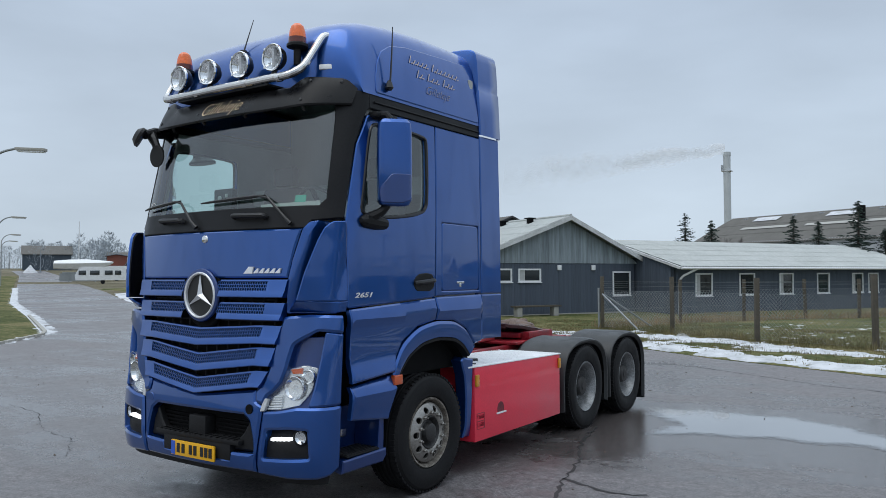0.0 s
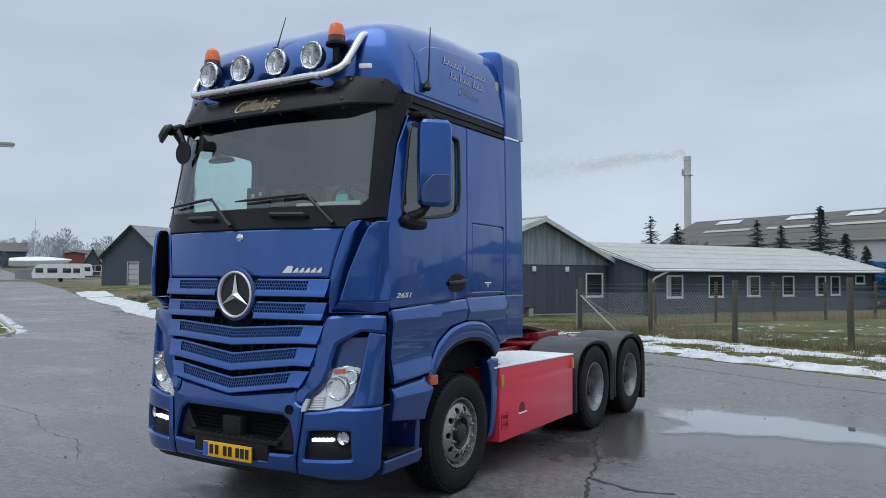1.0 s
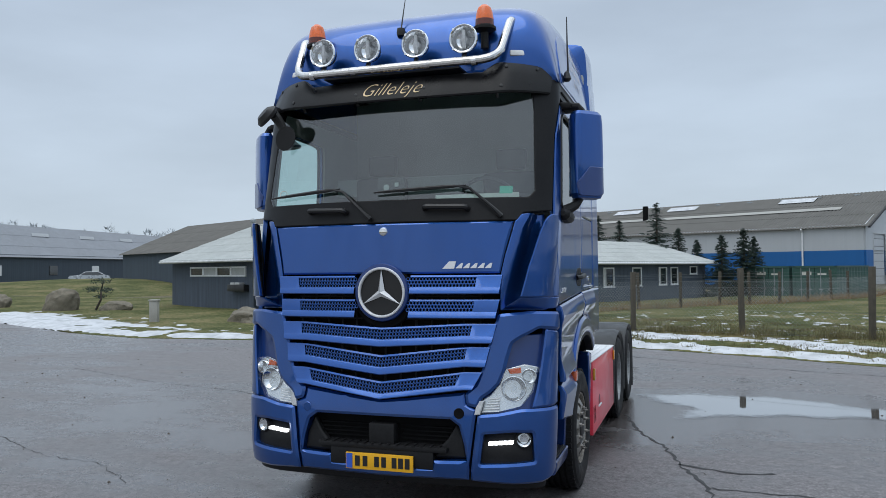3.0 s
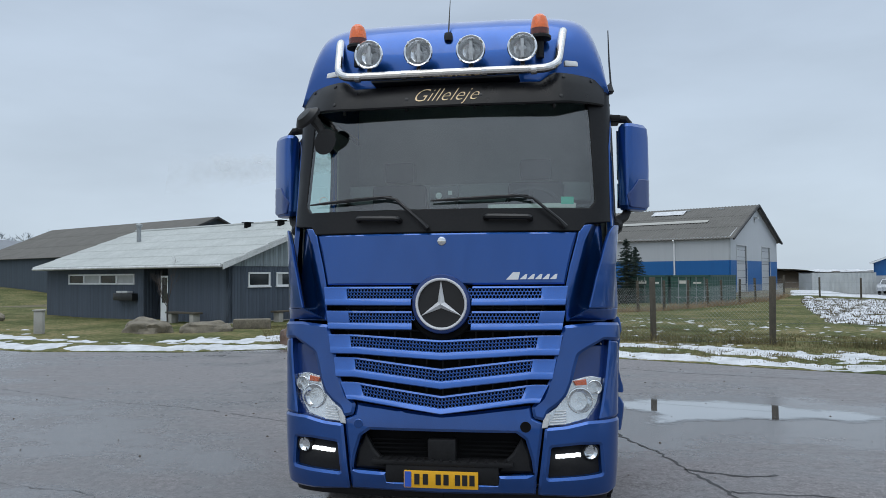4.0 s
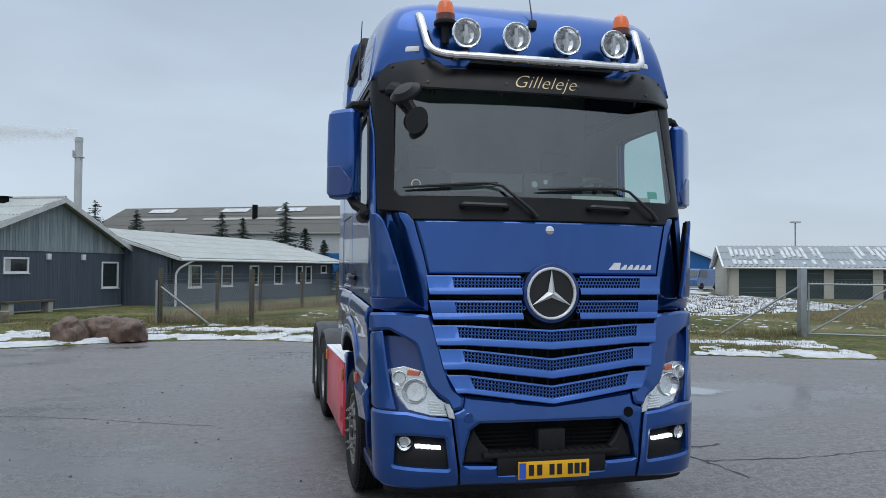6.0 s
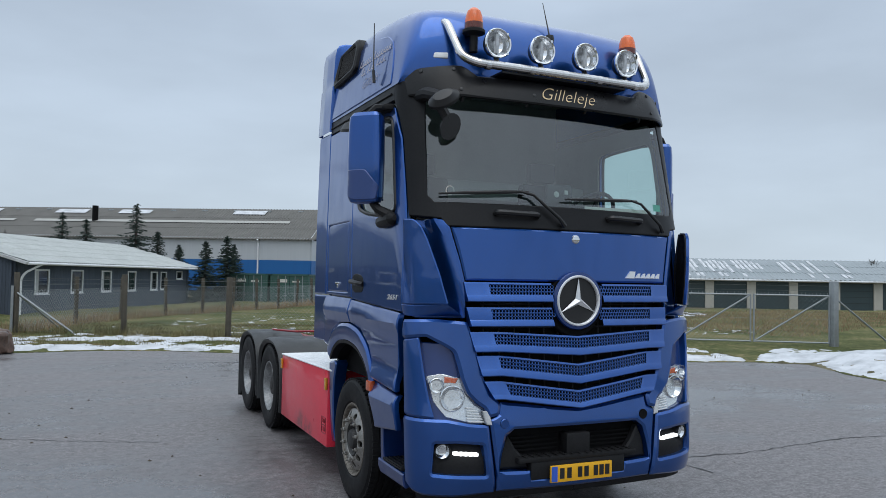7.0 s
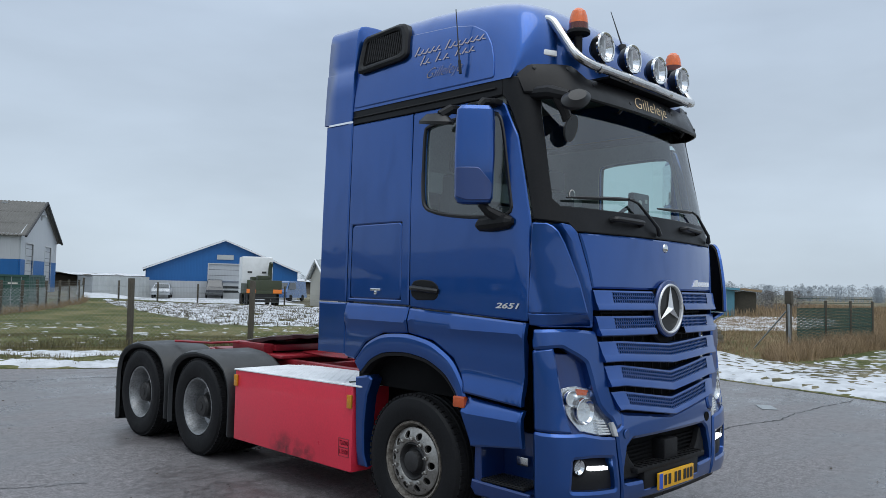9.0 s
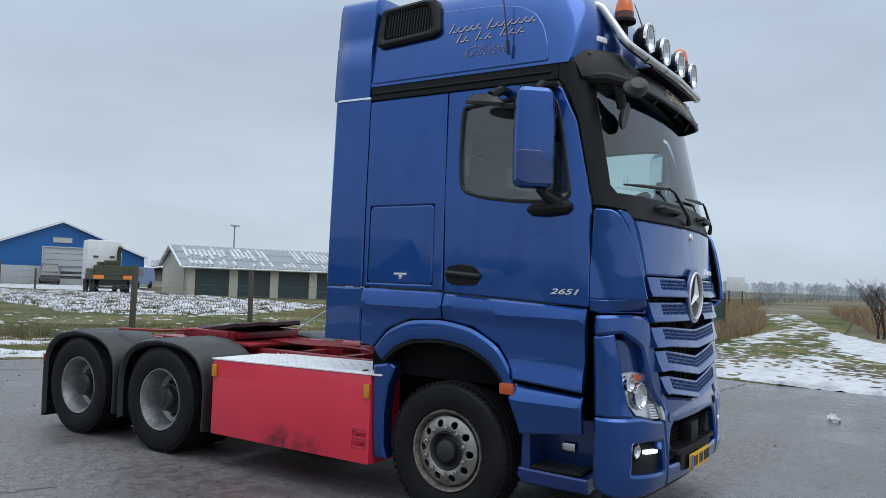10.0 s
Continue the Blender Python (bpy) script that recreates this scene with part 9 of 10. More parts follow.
for i in range(len(BACKL) - 1):
    bm = bmesh.new()
    mesh_bay(bm, BACKL[i], BACKL[i + 1], 0.1, 1.25, 0.11, 0.004)
    solo("wire_fence", bm, M["galv"], "galvanised chain-link fence bay at the back", "fence", "fence bays", smooth=False)
FARL = [(17.2, 56.5), (19.5, 55.6), (21.8, 54.0), (24.2, 52.3), (26.8, 50.3), (29.4, 48.3), (31.2, 44.6)]
for i, (x, y) in enumerate(FARL[1:]):
    post(x, y, 1.5, "thin wooden post of the far wire fence", 0.05)
bm = bmesh.new()
for a, b in zip(FARL, FARL[1:]):
    for z in (0.5, 0.9, 1.3):
        tube(bm, [(*a, z), (*b, z)], 0.006, 4)
solo("wire_fence", bm, M["galv"], "thin strands of the far wire fence", "fence", "fence bays", smooth=False)

# gate
for (x, y, bx, by) in ((12.2, 13.0, -1.7, 1.3), (15.95, 10.6, 1.9, -0.5)):
    gp = thing("gate_post", x, y, 0.03, 0, "thick grey steel gate post with a brace", "gate post", "gate posts")
    bm = bmesh.new()
    box(bm, -0.09, 0.09, -0.09, 0.09, -0.2, 1.9, 0.012)
    part("pole", bm, M["galv"], gp)
    bm = bmesh.new()
    tube(bm, [(0.0, 0, 1.45), (bx, by, 0.0)], 0.03, 8)
    part("brace", bm, M["galv"], gp, "slanting brace")
gate = thing("field_gate", 12.2, 13.0, 0.06, math.degrees(math.atan2(10.6 - 13.0, 15.95 - 12.2)), "double-leaf galvanised mesh gate, shut", "gate")
for k in range(2):
    x0, x1 = 0.16 + k * 2.13, 2.2 + k * 2.13
    bm = bmesh.new()
    for p in ([(x0, 0, 0.12), (x1, 0, 0.12)], [(x0, 0, 1.45), (x1, 0, 1.45)], [(x0, 0, 0.1), (x0, 0, 1.47)], [(x1, 0, 0.1), (x1, 0, 1.47)], [(x0, 0, 0.12), (x1, 0, 1.45)]):
        tube(bm, p, 0.024, 8)
    lf = part("gate_leaf", bm, M["galv"], gate, "galvanised tube gate leaf")
    bm = bmesh.new()
    mesh_bay(bm, (x0, 0), (x1, 0), 0.14, 1.43, 0.09, 0.003)
    for x in np.arange(x0, x1, 0.1):
        tube(bm, [(x, 0, 1.45), (x, 0, 1.53)], 0.006, 4)
    part("gate_mesh", bm, M["galv"], lf, "", False)
ep = thing("corner_post", 18.4, 5.9, 0.05, 0, "old wooden corner post with a steel brace among reeds", "fence post")
part("pole", boxes((-0.07, 0.07, -0.07, 0.07, -0.1, 1.5), (-0.1, 0.1, -0.1, 0.1, 1.48, 1.88), bev=0.02), M["wood_post"], ep)
bm = bmesh.new()
tube(bm, [(0.0, 0.06, 1.3), (0.45, 1.25, 0.05)], 0.025, 6)
tube(bm, [(-0.09, -0.02, 1.5), (-0.09, -0.06, 0.0)], 0.035, 6)
part("brace", bm, M["galv"], ep)

# green windbreak net behind the reeds
M["net_green"] = mat("green_net", (0.03, 0.075, 0.06), 0.8, var=0.3, scale=2)
NETL = [(18.75, 5.8), (21.17, 5.78), (23.58, 5.76), (26.0, 5.74)]
for x, y in NETL[1:]:
    post(x, y, 1.62, "thin dark post of the green net fence", 0.04)
for a, b in zip(NETL, NETL[1:]):
    bm = bmesh.new()
    mesh_bay(bm, a, b, 0.1, 1.42, 0.07, 0.009)
    solo("net_fence", bm, M["net_green"], "dark green windbreak net between thin posts", "fence", "green net bays", smooth=False)


# ---- trees ----
def spruce(x, y, h, seed):
    rr = random.Random(seed)
    t = thing("spruce", x, y, field_z(x, y) - 0.1 if y < 52 else 0.0, rr.uniform(0, 360), "dark green spruce with drooping boughs", "tree", "spruces behind the bungalow")
    bm = bmesh.new()
    tube(bm, [(0, 0, -0.1), (0, 0, h * 0.5), (0, 0, h)], [0.05 * h ** 0.7, 0.03 * h ** 0.7, 0.008], 7)
    part("trunk", bm, M["bark"], t)
    vs, fs = [], []
    z = h * 0.06
    while z < h * 0.985:
        f = 1 - z / h
        n = int(6 + 6 * f)
        reach = h * 0.36 * f ** 0.8 * rr.uniform(0.75, 1.15) + 0.04
        for k in range(n):
            a = 2 * math.pi * (k + rr.random()) / n
            L = reach * rr.uniform(0.55, 1.2)
            zb = z + rr.uniform(-0.03, 0.03) * h
            droop = rr.uniform(0.05, 0.4)
            ca, sa = math.cos(a), math.sin(a)
            m = max(3, int(L / 0.11))
            for j in range(m):
                u0 = (j + rr.random()) / m
                px, pz = L * u0, zb - droop * L * u0 + 0.25 * L * max(0.0, u0 - 0.6)
                p0 = Vector((px * ca, px * sa, pz))
                for _ in range(5):
                    b = a + rr.gauss(0, 0.9)
                    ln = rr.uniform(0.10, 0.26) * (0.6 + 0.6 * f)
                    p1 = p0 + Vector((math.cos(b) * ln, math.sin(b) * ln, rr.uniform(-0.5, 0.35) * ln))
                    nn = Vector((rr.uniform(-1, 1), rr.uniform(-1, 1), rr.uniform(-1, 1))) * 0.04
                    i0 = len(vs)
                    vs += [p0 - nn, p0 + nn, p1]
                    fs.append((i0, i0 + 1, i0 + 2))
        z += h * 0.033 * rr.uniform(0.7, 1.3) * (0.55 + 0.6 * f)
    for _ in range(60):
        i0 = len(vs)
        zz = h * rr.uniform(0.86, 1.0)
        b, ln = rr.uniform(0, 6.28), rr.uniform(0.05, 0.16)
        vs += [Vector((0, 0, zz)), Vector((0, 0, zz + 0.05)), Vector((math.cos(b) * ln, math.sin(b) * ln, zz + 0.06))]
        fs.append((i0, i0 + 1, i0 + 2))
    me = bpy.data.meshes.new("crown")
    me.from_pydata([tuple(v) for v in vs], [], fs)
    me.materials.append(M["spruce"])
    new("crown", me).parent = t
    return t


for i, (x, y, h) in enumerate(((-5.0, 54.4, 5.8), (-3.5, 55.0, 5.5), (-0.5, 49.8, 6.3), (0.9, 50.4, 4.6), (2.1, 48.7, 3.7), (3.6, 47.2, 3.9), (4.9, 47.0, 4.3), (5.6, 48.6, 3.8), (-16.1, 66.2, 7.4), (-11.4, 57.3, 6.0))):
    spruce(x, y, h, i + 1)


def bare_tree(x, y, h, seed, name="bare_tree", label="leafless winter tree with fine twigs", spread=0.55, z=0.0, category="tree", depth=5, multi=1, girth=1.0):
    rr = random.Random(seed)
    t = thing(name, x, y, z, 0, label, category)
    bt, bw = bmesh.new(), bmesh.new()

    def grow(p, d, ln, r, lev):
        q = p + d * ln
        tube(bt if lev < 2 else bw, [p, p.lerp(q, 0.5) + Vector((rr.uniform(-1, 1), rr.uniform(-1, 1), 0)) * ln * 0.05, q], [r, r * 0.85, r * 0.65], 5 if lev < 3 else 3, caps=False)
        if lev >= depth:
            return
        for _ in range(3 if lev < depth - 1 else 4):
            nd = (d + Vector((rr.uniform(-1, 1), rr.uniform(-1, 1), rr.uniform(-0.25, 0.8))) * spread).normalized()
            grow(p.lerp(q, rr.uniform(0.45, 1.0)), nd, ln * rr.uniform(0.55, 0.8), r * 0.55, lev + 1)
    for k in range(multi):
        d0 = Vector((rr.uniform(-0.3, 0.3), rr.uniform(-0.3, 0.3), 1)).normalized() if multi > 1 else Vector((0, 0, 1))
        grow(Vector((rr.uniform(-0.3, 0.3), rr.uniform(-0.3, 0.3), 0)) * (multi > 1), d0, h * 0.32, girth * 0.022 * h / (1 + 0.5 * (multi > 1)), 0)
    part("trunk", bt, M["bark"], t)
    part("crown", bw, M["twig"], t, "", False)
    return t


bare_tree(30.5, 0.4, 3.2, 3, "bare_shrub", "leafless bush with pale catkins at the field's edge", 0.7, 0.0, "bush", 5, 5)
for i, (x, y, h) in enumerate(((-8.7, 54.2, 6.0),)):
    bare_tree(x, y, h, i + 20)
bm_pos = to_house(-0.9, 2.7)
bare_tree(bm_pos.x, bm_pos.y, 4.0, 41, "climbing_shrub", "thin leafless shrub before the entrance", 0.75, 0.0, "bush", 4, 1, 0.35)
# small wind-bent pine in the planted bed
pine = thing("garden_pine", -25.1, 24.6, 0.1, 0, "small bent garden pine between boulders", "tree")
bm = bmesh.new()
tube(bm, [(0, 0, 0), (0.3, 0, 0.5), (0.2, 0.1, 0.9), (0.45, 0, 1.35)], [0.06, 0.05, 0.04, 0.02], 7)
part("trunk", bm, M["bark"], pine)
bm = bmesh.new()
rr = random.Random(9)
for c, r in (((-0.2, 0, 0.95), 0.36), ((0.65, 0, 0.9), 0.36), ((0.35, 0, 1.35), 0.45), ((0.1, 0.2, 0.6), 0.25)):
    for _ in range(110):
        p = Vector(c) + Vector((rr.gauss(0, r * 0.5), rr.gauss(0, r * 0.5), rr.gauss(0, r * 0.16)))
        d = Vector((rr.uniform(-1, 1), rr.uniform(-1, 1), rr.uniform(-0.2, 1))).normalized() * 0.13
        n = d.orthogonal().normalized() * 0.02
        bm.faces.new([bm.verts.new(q) for q in (p - n, p + n, p + d)])
part("crown", bm, M["spruce"], pine, "", False)

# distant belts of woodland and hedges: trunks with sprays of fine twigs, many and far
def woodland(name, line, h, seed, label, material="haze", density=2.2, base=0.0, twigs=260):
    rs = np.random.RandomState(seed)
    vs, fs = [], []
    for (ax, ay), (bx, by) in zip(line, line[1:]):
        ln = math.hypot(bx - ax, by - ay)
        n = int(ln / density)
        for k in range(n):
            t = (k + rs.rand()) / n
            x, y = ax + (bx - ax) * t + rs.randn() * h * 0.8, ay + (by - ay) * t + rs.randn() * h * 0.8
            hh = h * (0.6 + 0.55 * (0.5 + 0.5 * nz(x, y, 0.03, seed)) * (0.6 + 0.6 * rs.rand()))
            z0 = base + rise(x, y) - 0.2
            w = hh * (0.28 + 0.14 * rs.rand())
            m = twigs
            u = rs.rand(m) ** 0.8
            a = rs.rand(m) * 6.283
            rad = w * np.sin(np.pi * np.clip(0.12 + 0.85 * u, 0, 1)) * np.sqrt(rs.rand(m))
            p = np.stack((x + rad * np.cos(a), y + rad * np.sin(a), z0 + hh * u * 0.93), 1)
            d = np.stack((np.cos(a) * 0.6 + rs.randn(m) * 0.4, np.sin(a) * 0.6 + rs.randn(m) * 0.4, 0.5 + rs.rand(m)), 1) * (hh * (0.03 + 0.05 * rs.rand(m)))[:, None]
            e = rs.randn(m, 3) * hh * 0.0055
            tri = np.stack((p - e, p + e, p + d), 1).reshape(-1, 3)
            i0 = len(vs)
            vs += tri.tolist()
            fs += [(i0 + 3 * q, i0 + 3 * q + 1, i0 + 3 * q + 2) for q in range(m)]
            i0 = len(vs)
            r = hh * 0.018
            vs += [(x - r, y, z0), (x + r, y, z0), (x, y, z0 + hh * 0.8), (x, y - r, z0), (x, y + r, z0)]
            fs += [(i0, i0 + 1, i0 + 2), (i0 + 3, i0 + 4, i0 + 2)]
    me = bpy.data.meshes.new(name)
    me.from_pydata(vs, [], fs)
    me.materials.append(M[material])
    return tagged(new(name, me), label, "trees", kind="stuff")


M["haze_near"] = mat("winter_hedge", (0.16, 0.155, 0.15), 0.95, var=0.3, scale=0.4, fine=2)
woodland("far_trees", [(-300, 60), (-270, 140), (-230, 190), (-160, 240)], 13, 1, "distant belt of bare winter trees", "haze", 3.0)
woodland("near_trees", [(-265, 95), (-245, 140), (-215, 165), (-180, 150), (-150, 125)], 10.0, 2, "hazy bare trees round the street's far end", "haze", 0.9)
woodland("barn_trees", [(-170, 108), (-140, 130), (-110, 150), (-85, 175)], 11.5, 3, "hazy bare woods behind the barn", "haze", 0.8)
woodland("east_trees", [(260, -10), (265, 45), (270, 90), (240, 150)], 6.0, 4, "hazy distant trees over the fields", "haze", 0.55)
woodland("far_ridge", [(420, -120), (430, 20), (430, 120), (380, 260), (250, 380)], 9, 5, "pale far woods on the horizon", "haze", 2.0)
woodland("hedge", [(70, 26), (82, 33), (95, 36)], 2.6, 6, "brown winter hedge beyond the garages", "haze_near", 0.9)
woodland("hedge", [(95, 18), (140, 26), (170, 20)], 1.3, 7, "low brown hedge beyond the reeds", "haze_near", 0.5)
woodland("thicket", [(54, 34), (59, 30)], 4.6, 16, "leafless thicket beyond the garages", "haze_near", 0.7, 0.0, 420)
woodland("thicket", [(58, 26), (62, 25.6)], 3.2, 17, "leafless thicket beyond the hut", "haze_near", 0.7, 0.0, 420)
woodland("hedge", [(33, 118), (60, 122), (75, 124)], 2.4, 8, "low scrub on the spoil heap", "haze_near", 0.8)
bm = bmesh.new()
heap_poly = [(20, 112), (50, 108), (85, 112), (88, 135), (50, 140), (18, 132)]
sheet(bm, heap_poly, 3.0, lambda x, y, k: -0.1 if k == 0 else 2.3 + 0.5 * fbm(x, y, 0.12), 0.2)
solo("spoil_heap", bm, M["mud"], "long low earth bank with thin snow", "earth bank", kind="structure")
snow_patch("snow_heap", heap_poly, 1.6, 0.05, 0.35, lambda x, y: 2.35 + 0.5 * fbm(x, y, 0.12), "thin snow on the earth bank", 0.5, 0.25, 71.0)

# ---- chimney and its steam ----
M["chimney"] = mat("pale_chimney_steel", (0.47, 0.50, 0.51), 0.5, 0.1, var=0.12, scale=0.4)
ch = thing("chimney", -54.1, 234.6, 0.0, 0, "tall slender pale steel chimney giving off steam", "chimney")
bm = bmesh.new()
tube(bm, [(0, 0, -1), (0, 0, 37.4)], 1.05, 20)
part("shaft", bm, M["chimney"], ch)
bm = bmesh.new()
tube(bm, [(0, 0, 37.2), (0, 0, 38.4)], 1.15, 20)
part("collar", bm, M["chimney"], ch)
part("platform", boxes((-1.45, 1.45, -1.2, 1.2, 32.6, 32.8), (-1.45, -1.35, -1.2, 1.2, 32.8, 34.6)), M["rim_grey"], ch)
sm_m, sn, sl_, sb_ = nodes_of("steam")


def smath(op, a, b=None):
    m_ = sn.new("ShaderNodeMath")
    m_.operation = op
    for i_, v_ in enumerate((a, b)):
        if v_ is None:
            continue
        if isinstance(v_, (int, float)):
            m_.inputs[i_].default_value = v_
        else:
            sl_.new(v_, m_.inputs[i_])
    return m_.outputs[0]


spos = sn.new("ShaderNodeNewGeometry").outputs["Position"]
ssep = sn.new("ShaderNodeSeparateXYZ")
sl_.new(spos, ssep.inputs[0])
# how far along the plume, and how far off its axis
along = range_node(sn, sl_, ssep.outputs[0], -55.0, -112.0, 0.0, 1.0).outputs[0]
warp = noise_node(sn, sl_, 0.16, 4.0, spos, 0.6).outputs[0]
axis = smath("ADD", smath("MULTIPLY", along, -8.0), smath("MULTIPLY", warp, 5.0))
off_axis = smath("ABSOLUTE", smath("SUBTRACT", ssep.outputs[2], smath("ADD", axis, 36.8)))
thin = smath("DIVIDE", off_axis, smath("ADD", smath("MULTIPLY", along, 4.2), 1.7))
core = range_node(sn, sl_, thin, 0.2, 0.95, 1.0, 0.0).outputs[0]
curl = noise_node(sn, sl_, 0.12, 3.0, spos, 0.5).outputs[0]
curl = range_node(sn, sl_, curl, 0.30, 0.64, 0.0, 0.85).outputs[0]
fade = range_node(sn, sl_, along, 0.1, 1.0, 1.0, 0.16).outputs[0]
dens = smath("MULTIPLY", smath("MULTIPLY", core, curl), fade)
sdf, str_, sadd = sn.new("ShaderNodeBsdfDiffuse"), sn.new("ShaderNodeBsdfTranslucent"), sn.new("ShaderNodeMixShader")
sdf.inputs[0].default_value = str_.inputs[0].default_value = (0.86, 0.87, 0.89, 1)
sl_.new(sdf.outputs[0], sadd.inputs[1])
sl_.new(str_.outputs[0], sadd.inputs[2])
stp, smx = sn.new("ShaderNodeBsdfTransparent"), sn.new("ShaderNodeMixShader")
sl_.new(dens, smx.inputs[0])
sl_.new(stp.outputs[0], smx.inputs[1])
sl_.new(sadd.outputs[0], smx.inputs[2])
sl_.new(smx.outputs[0], sn["Material Output"].inputs["Surface"])
sn.remove(sb_)
bm = bmesh.new()
stations, radii = [], []
for k in range(33):
    t = k / 32
    dd = 1 + 66 * t
    stations.append((-54.1 - 0.86 * dd, 234.6 - 0.5 * dd, 39.3 - 8.0 * t + 0.9 * nz(k * 0.6, 0.0, 1.0)))
    radii.append((1.7 + 5.4 * t) * (1 + 0.15 * nz(k * 0.9, 3.0, 1.0)))
tube(bm, stations, radii, 24)
plume = solo("steam_plume", bm, sm_m, "soft pale steam drifting from the chimney", "steam", kind="stuff")
plume.visible_shadow = False

# ---- vehicles far off ----
def car(x, y, rz, material, label, van=False, z=None):
    c = thing("van" if van else "car", x, y, rise(x, y) if z is None else z, rz, label, "van" if van else "car")
    prof = [(-2.15, 0.35), (-2.2, 0.7), (-2.1, 0.95), (-1.1, 1.02), (-0.5, 1.42), (0.9, 1.45), (1.7, 1.0), (2.1, 0.92), (2.2, 0.6), (2.15, 0.35)] if not van else [(-2.3, 0.35), (-2.35, 0.9), (-2.2, 1.15), (-1.5, 1.9), (-1.3, 1.98), (2.3, 1.95), (2.38, 0.5), (2.35, 0.35)]
    bm = bmesh.new()
    sec = []
    for yy, k in ((-0.85, 0.97), (-0.8, 1.0), (0.8, 1.0), (0.85, 0.97)):
        sec.append([bm.verts.new((px, yy * (0.82 if pz > 1.2 else 1.0), 0.2 + (pz - 0.2) * k)) for px, pz in prof])
    for a, b in zip(sec, sec[1:]):
        for k in range(len(prof)):
            bm.faces.new((a[k], a[(k + 1) % len(prof)], b[(k + 1) % len(prof)], b[k]))
    bm.faces.new(list(reversed(sec[0])))
    bm.faces.new(sec[-1])
    part("body", fix(bm), material, c)
    gl = [(-1.0, 1.04), (-0.48, 1.36), (0.85, 1.38), (1.5, 1.04)] if not van else [(-2.0, 1.2), (-1.45, 1.82), (-0.2, 1.82), (-0.2, 1.2)]
    for s in (-1, 1):
        bm = bmesh.new()
        vs = [bm.verts.new((px, s * (0.87 - 0.12 * (pz > 1.2)), pz)) for px, pz in gl]
        bm.faces.new(vs)
        part("side_window", bm, M["pane"], c, "", False)
    for e0 in ((-1.06, 1.05, -0.53, 1.38) if not van else (-2.17, 1.22, -1.56, 1.82), (1.62, 1.06, 0.98, 1.4) if not van else (2.36, 1.15, 2.37, 1.8)):
        bm = bmesh.new()
        o = -0.03 if e0[0] < 0 else 0.03
        bm.faces.new([bm.verts.new(q) for q in ((e0[0] + o, -0.7, e0[1]), (e0[0] + o, 0.7, e0[1]), (e0[2] + o, 0.62, e0[3]), (e0[2] + o, -0.62, e0[3]))])
        part("windscreen", fix(bm), M["pane"], c, "", False)
    for wx in (-1.35, 1.35):
        for s in (-1, 1):
            bm = bmesh.new()
            lathe(bm, [(0, 0.09), (0.2, 0.1), (0.22, 0.08), (0.32, 0.08), (0.33, 0.0), (0.32, -0.1), (0, -0.1)], 18, Matrix.Translation((wx, s * 0.78, 0.33)) @ pose(0, 0, 0, -90 * s, 0, 0))
            part("wheel", bm, M["tyre"], c)
    for s in (-1, 1):
        part("headlamp", boxes((-2.23, -2.15, s * 0.62 - 0.14, s * 0.62 + 0.14, 0.66, 0.8), bev=0.02), M["frame_white"], c)
    return c


M["car_silver"] = mat("silver_car_paint", (0.40, 0.42, 0.44), 0.3, 0.5, 0.8, var=0.06)
M["car_dark"] = mat("dark_car_paint", (0.03, 0.033, 0.038), 0.3, 0.2, 0.8, var=0.1)
M["car_blue"] = mat("blue_car_paint", (0.03, 0.10, 0.26), 0.3, 0.3, 0.8, var=0.08)
M["hivis"] = mat("orange_warning_panel", (0.85, 0.22, 0.03), 0.5, var=0.05)
car(30.6, 71.5, 60, M["car_silver"], "grey saloon car parked before the workshop")
car(36.2, 71.3, 62, M["car_dark"], "dark van parked before the workshop", True)
car(39.2, 62.0, 30, M["car_blue"], "blue van parked beside the workshop", True)
car(-65.0, 67.3, 40, M["car_silver"], "silver estate car on the rise before the barn")
# green flatbed lorry with a white cab, seen from behind
lo = thing("flatbed_lorry", 26.3, 46.4, 0.0, -25, "olive flatbed lorry with a white cab, seen from behind", "lorry")
part("cab", boxes((-1.2, 1.2, 4.2, 6.2, 0.9, 3.8), bev=0.12), M["white"], lo, "white cab")
part("cab_rear_windows", boxes((-0.75, -0.4, 4.17, 4.2, 2.5, 2.65), (0.35, 0.7, 4.17, 4.2, 2.5, 2.65)), M["pane"], lo, "", False)
bm = bmesh.new()
tube(bm, arc_pts([(0.95, 3.9, 1.2), (0.95, 3.9, 2.9), (1.0, 3.7, 3.35)], 0.2), 0.16, 10)
part("exhaust", bm, M["army"], lo, "thick upright exhaust")
part("bed", boxes((-1.25, 1.25, -0.2, 4.0, 0.95, 1.2), (-1.25, 1.25, -0.2, -0.05, 1.2, 1.95), (-1.25, -1.15, -0.2, 3.9, 1.2, 1.7), (1.15, 1.25, -0.2, 3.9, 1.2, 1.7), bev=0.02), M["army"], lo, "olive bed")
part("machinery", boxes((-0.9, 0.9, 0.2, 3.0, 1.2, 1.9), (-0.4, 0.5, 0.6, 1.6, 1.9, 2.3), (-0.7, 0.1, 1.8, 2.8, 1.9, 2.2), bev=0.06), M["army"], lo)
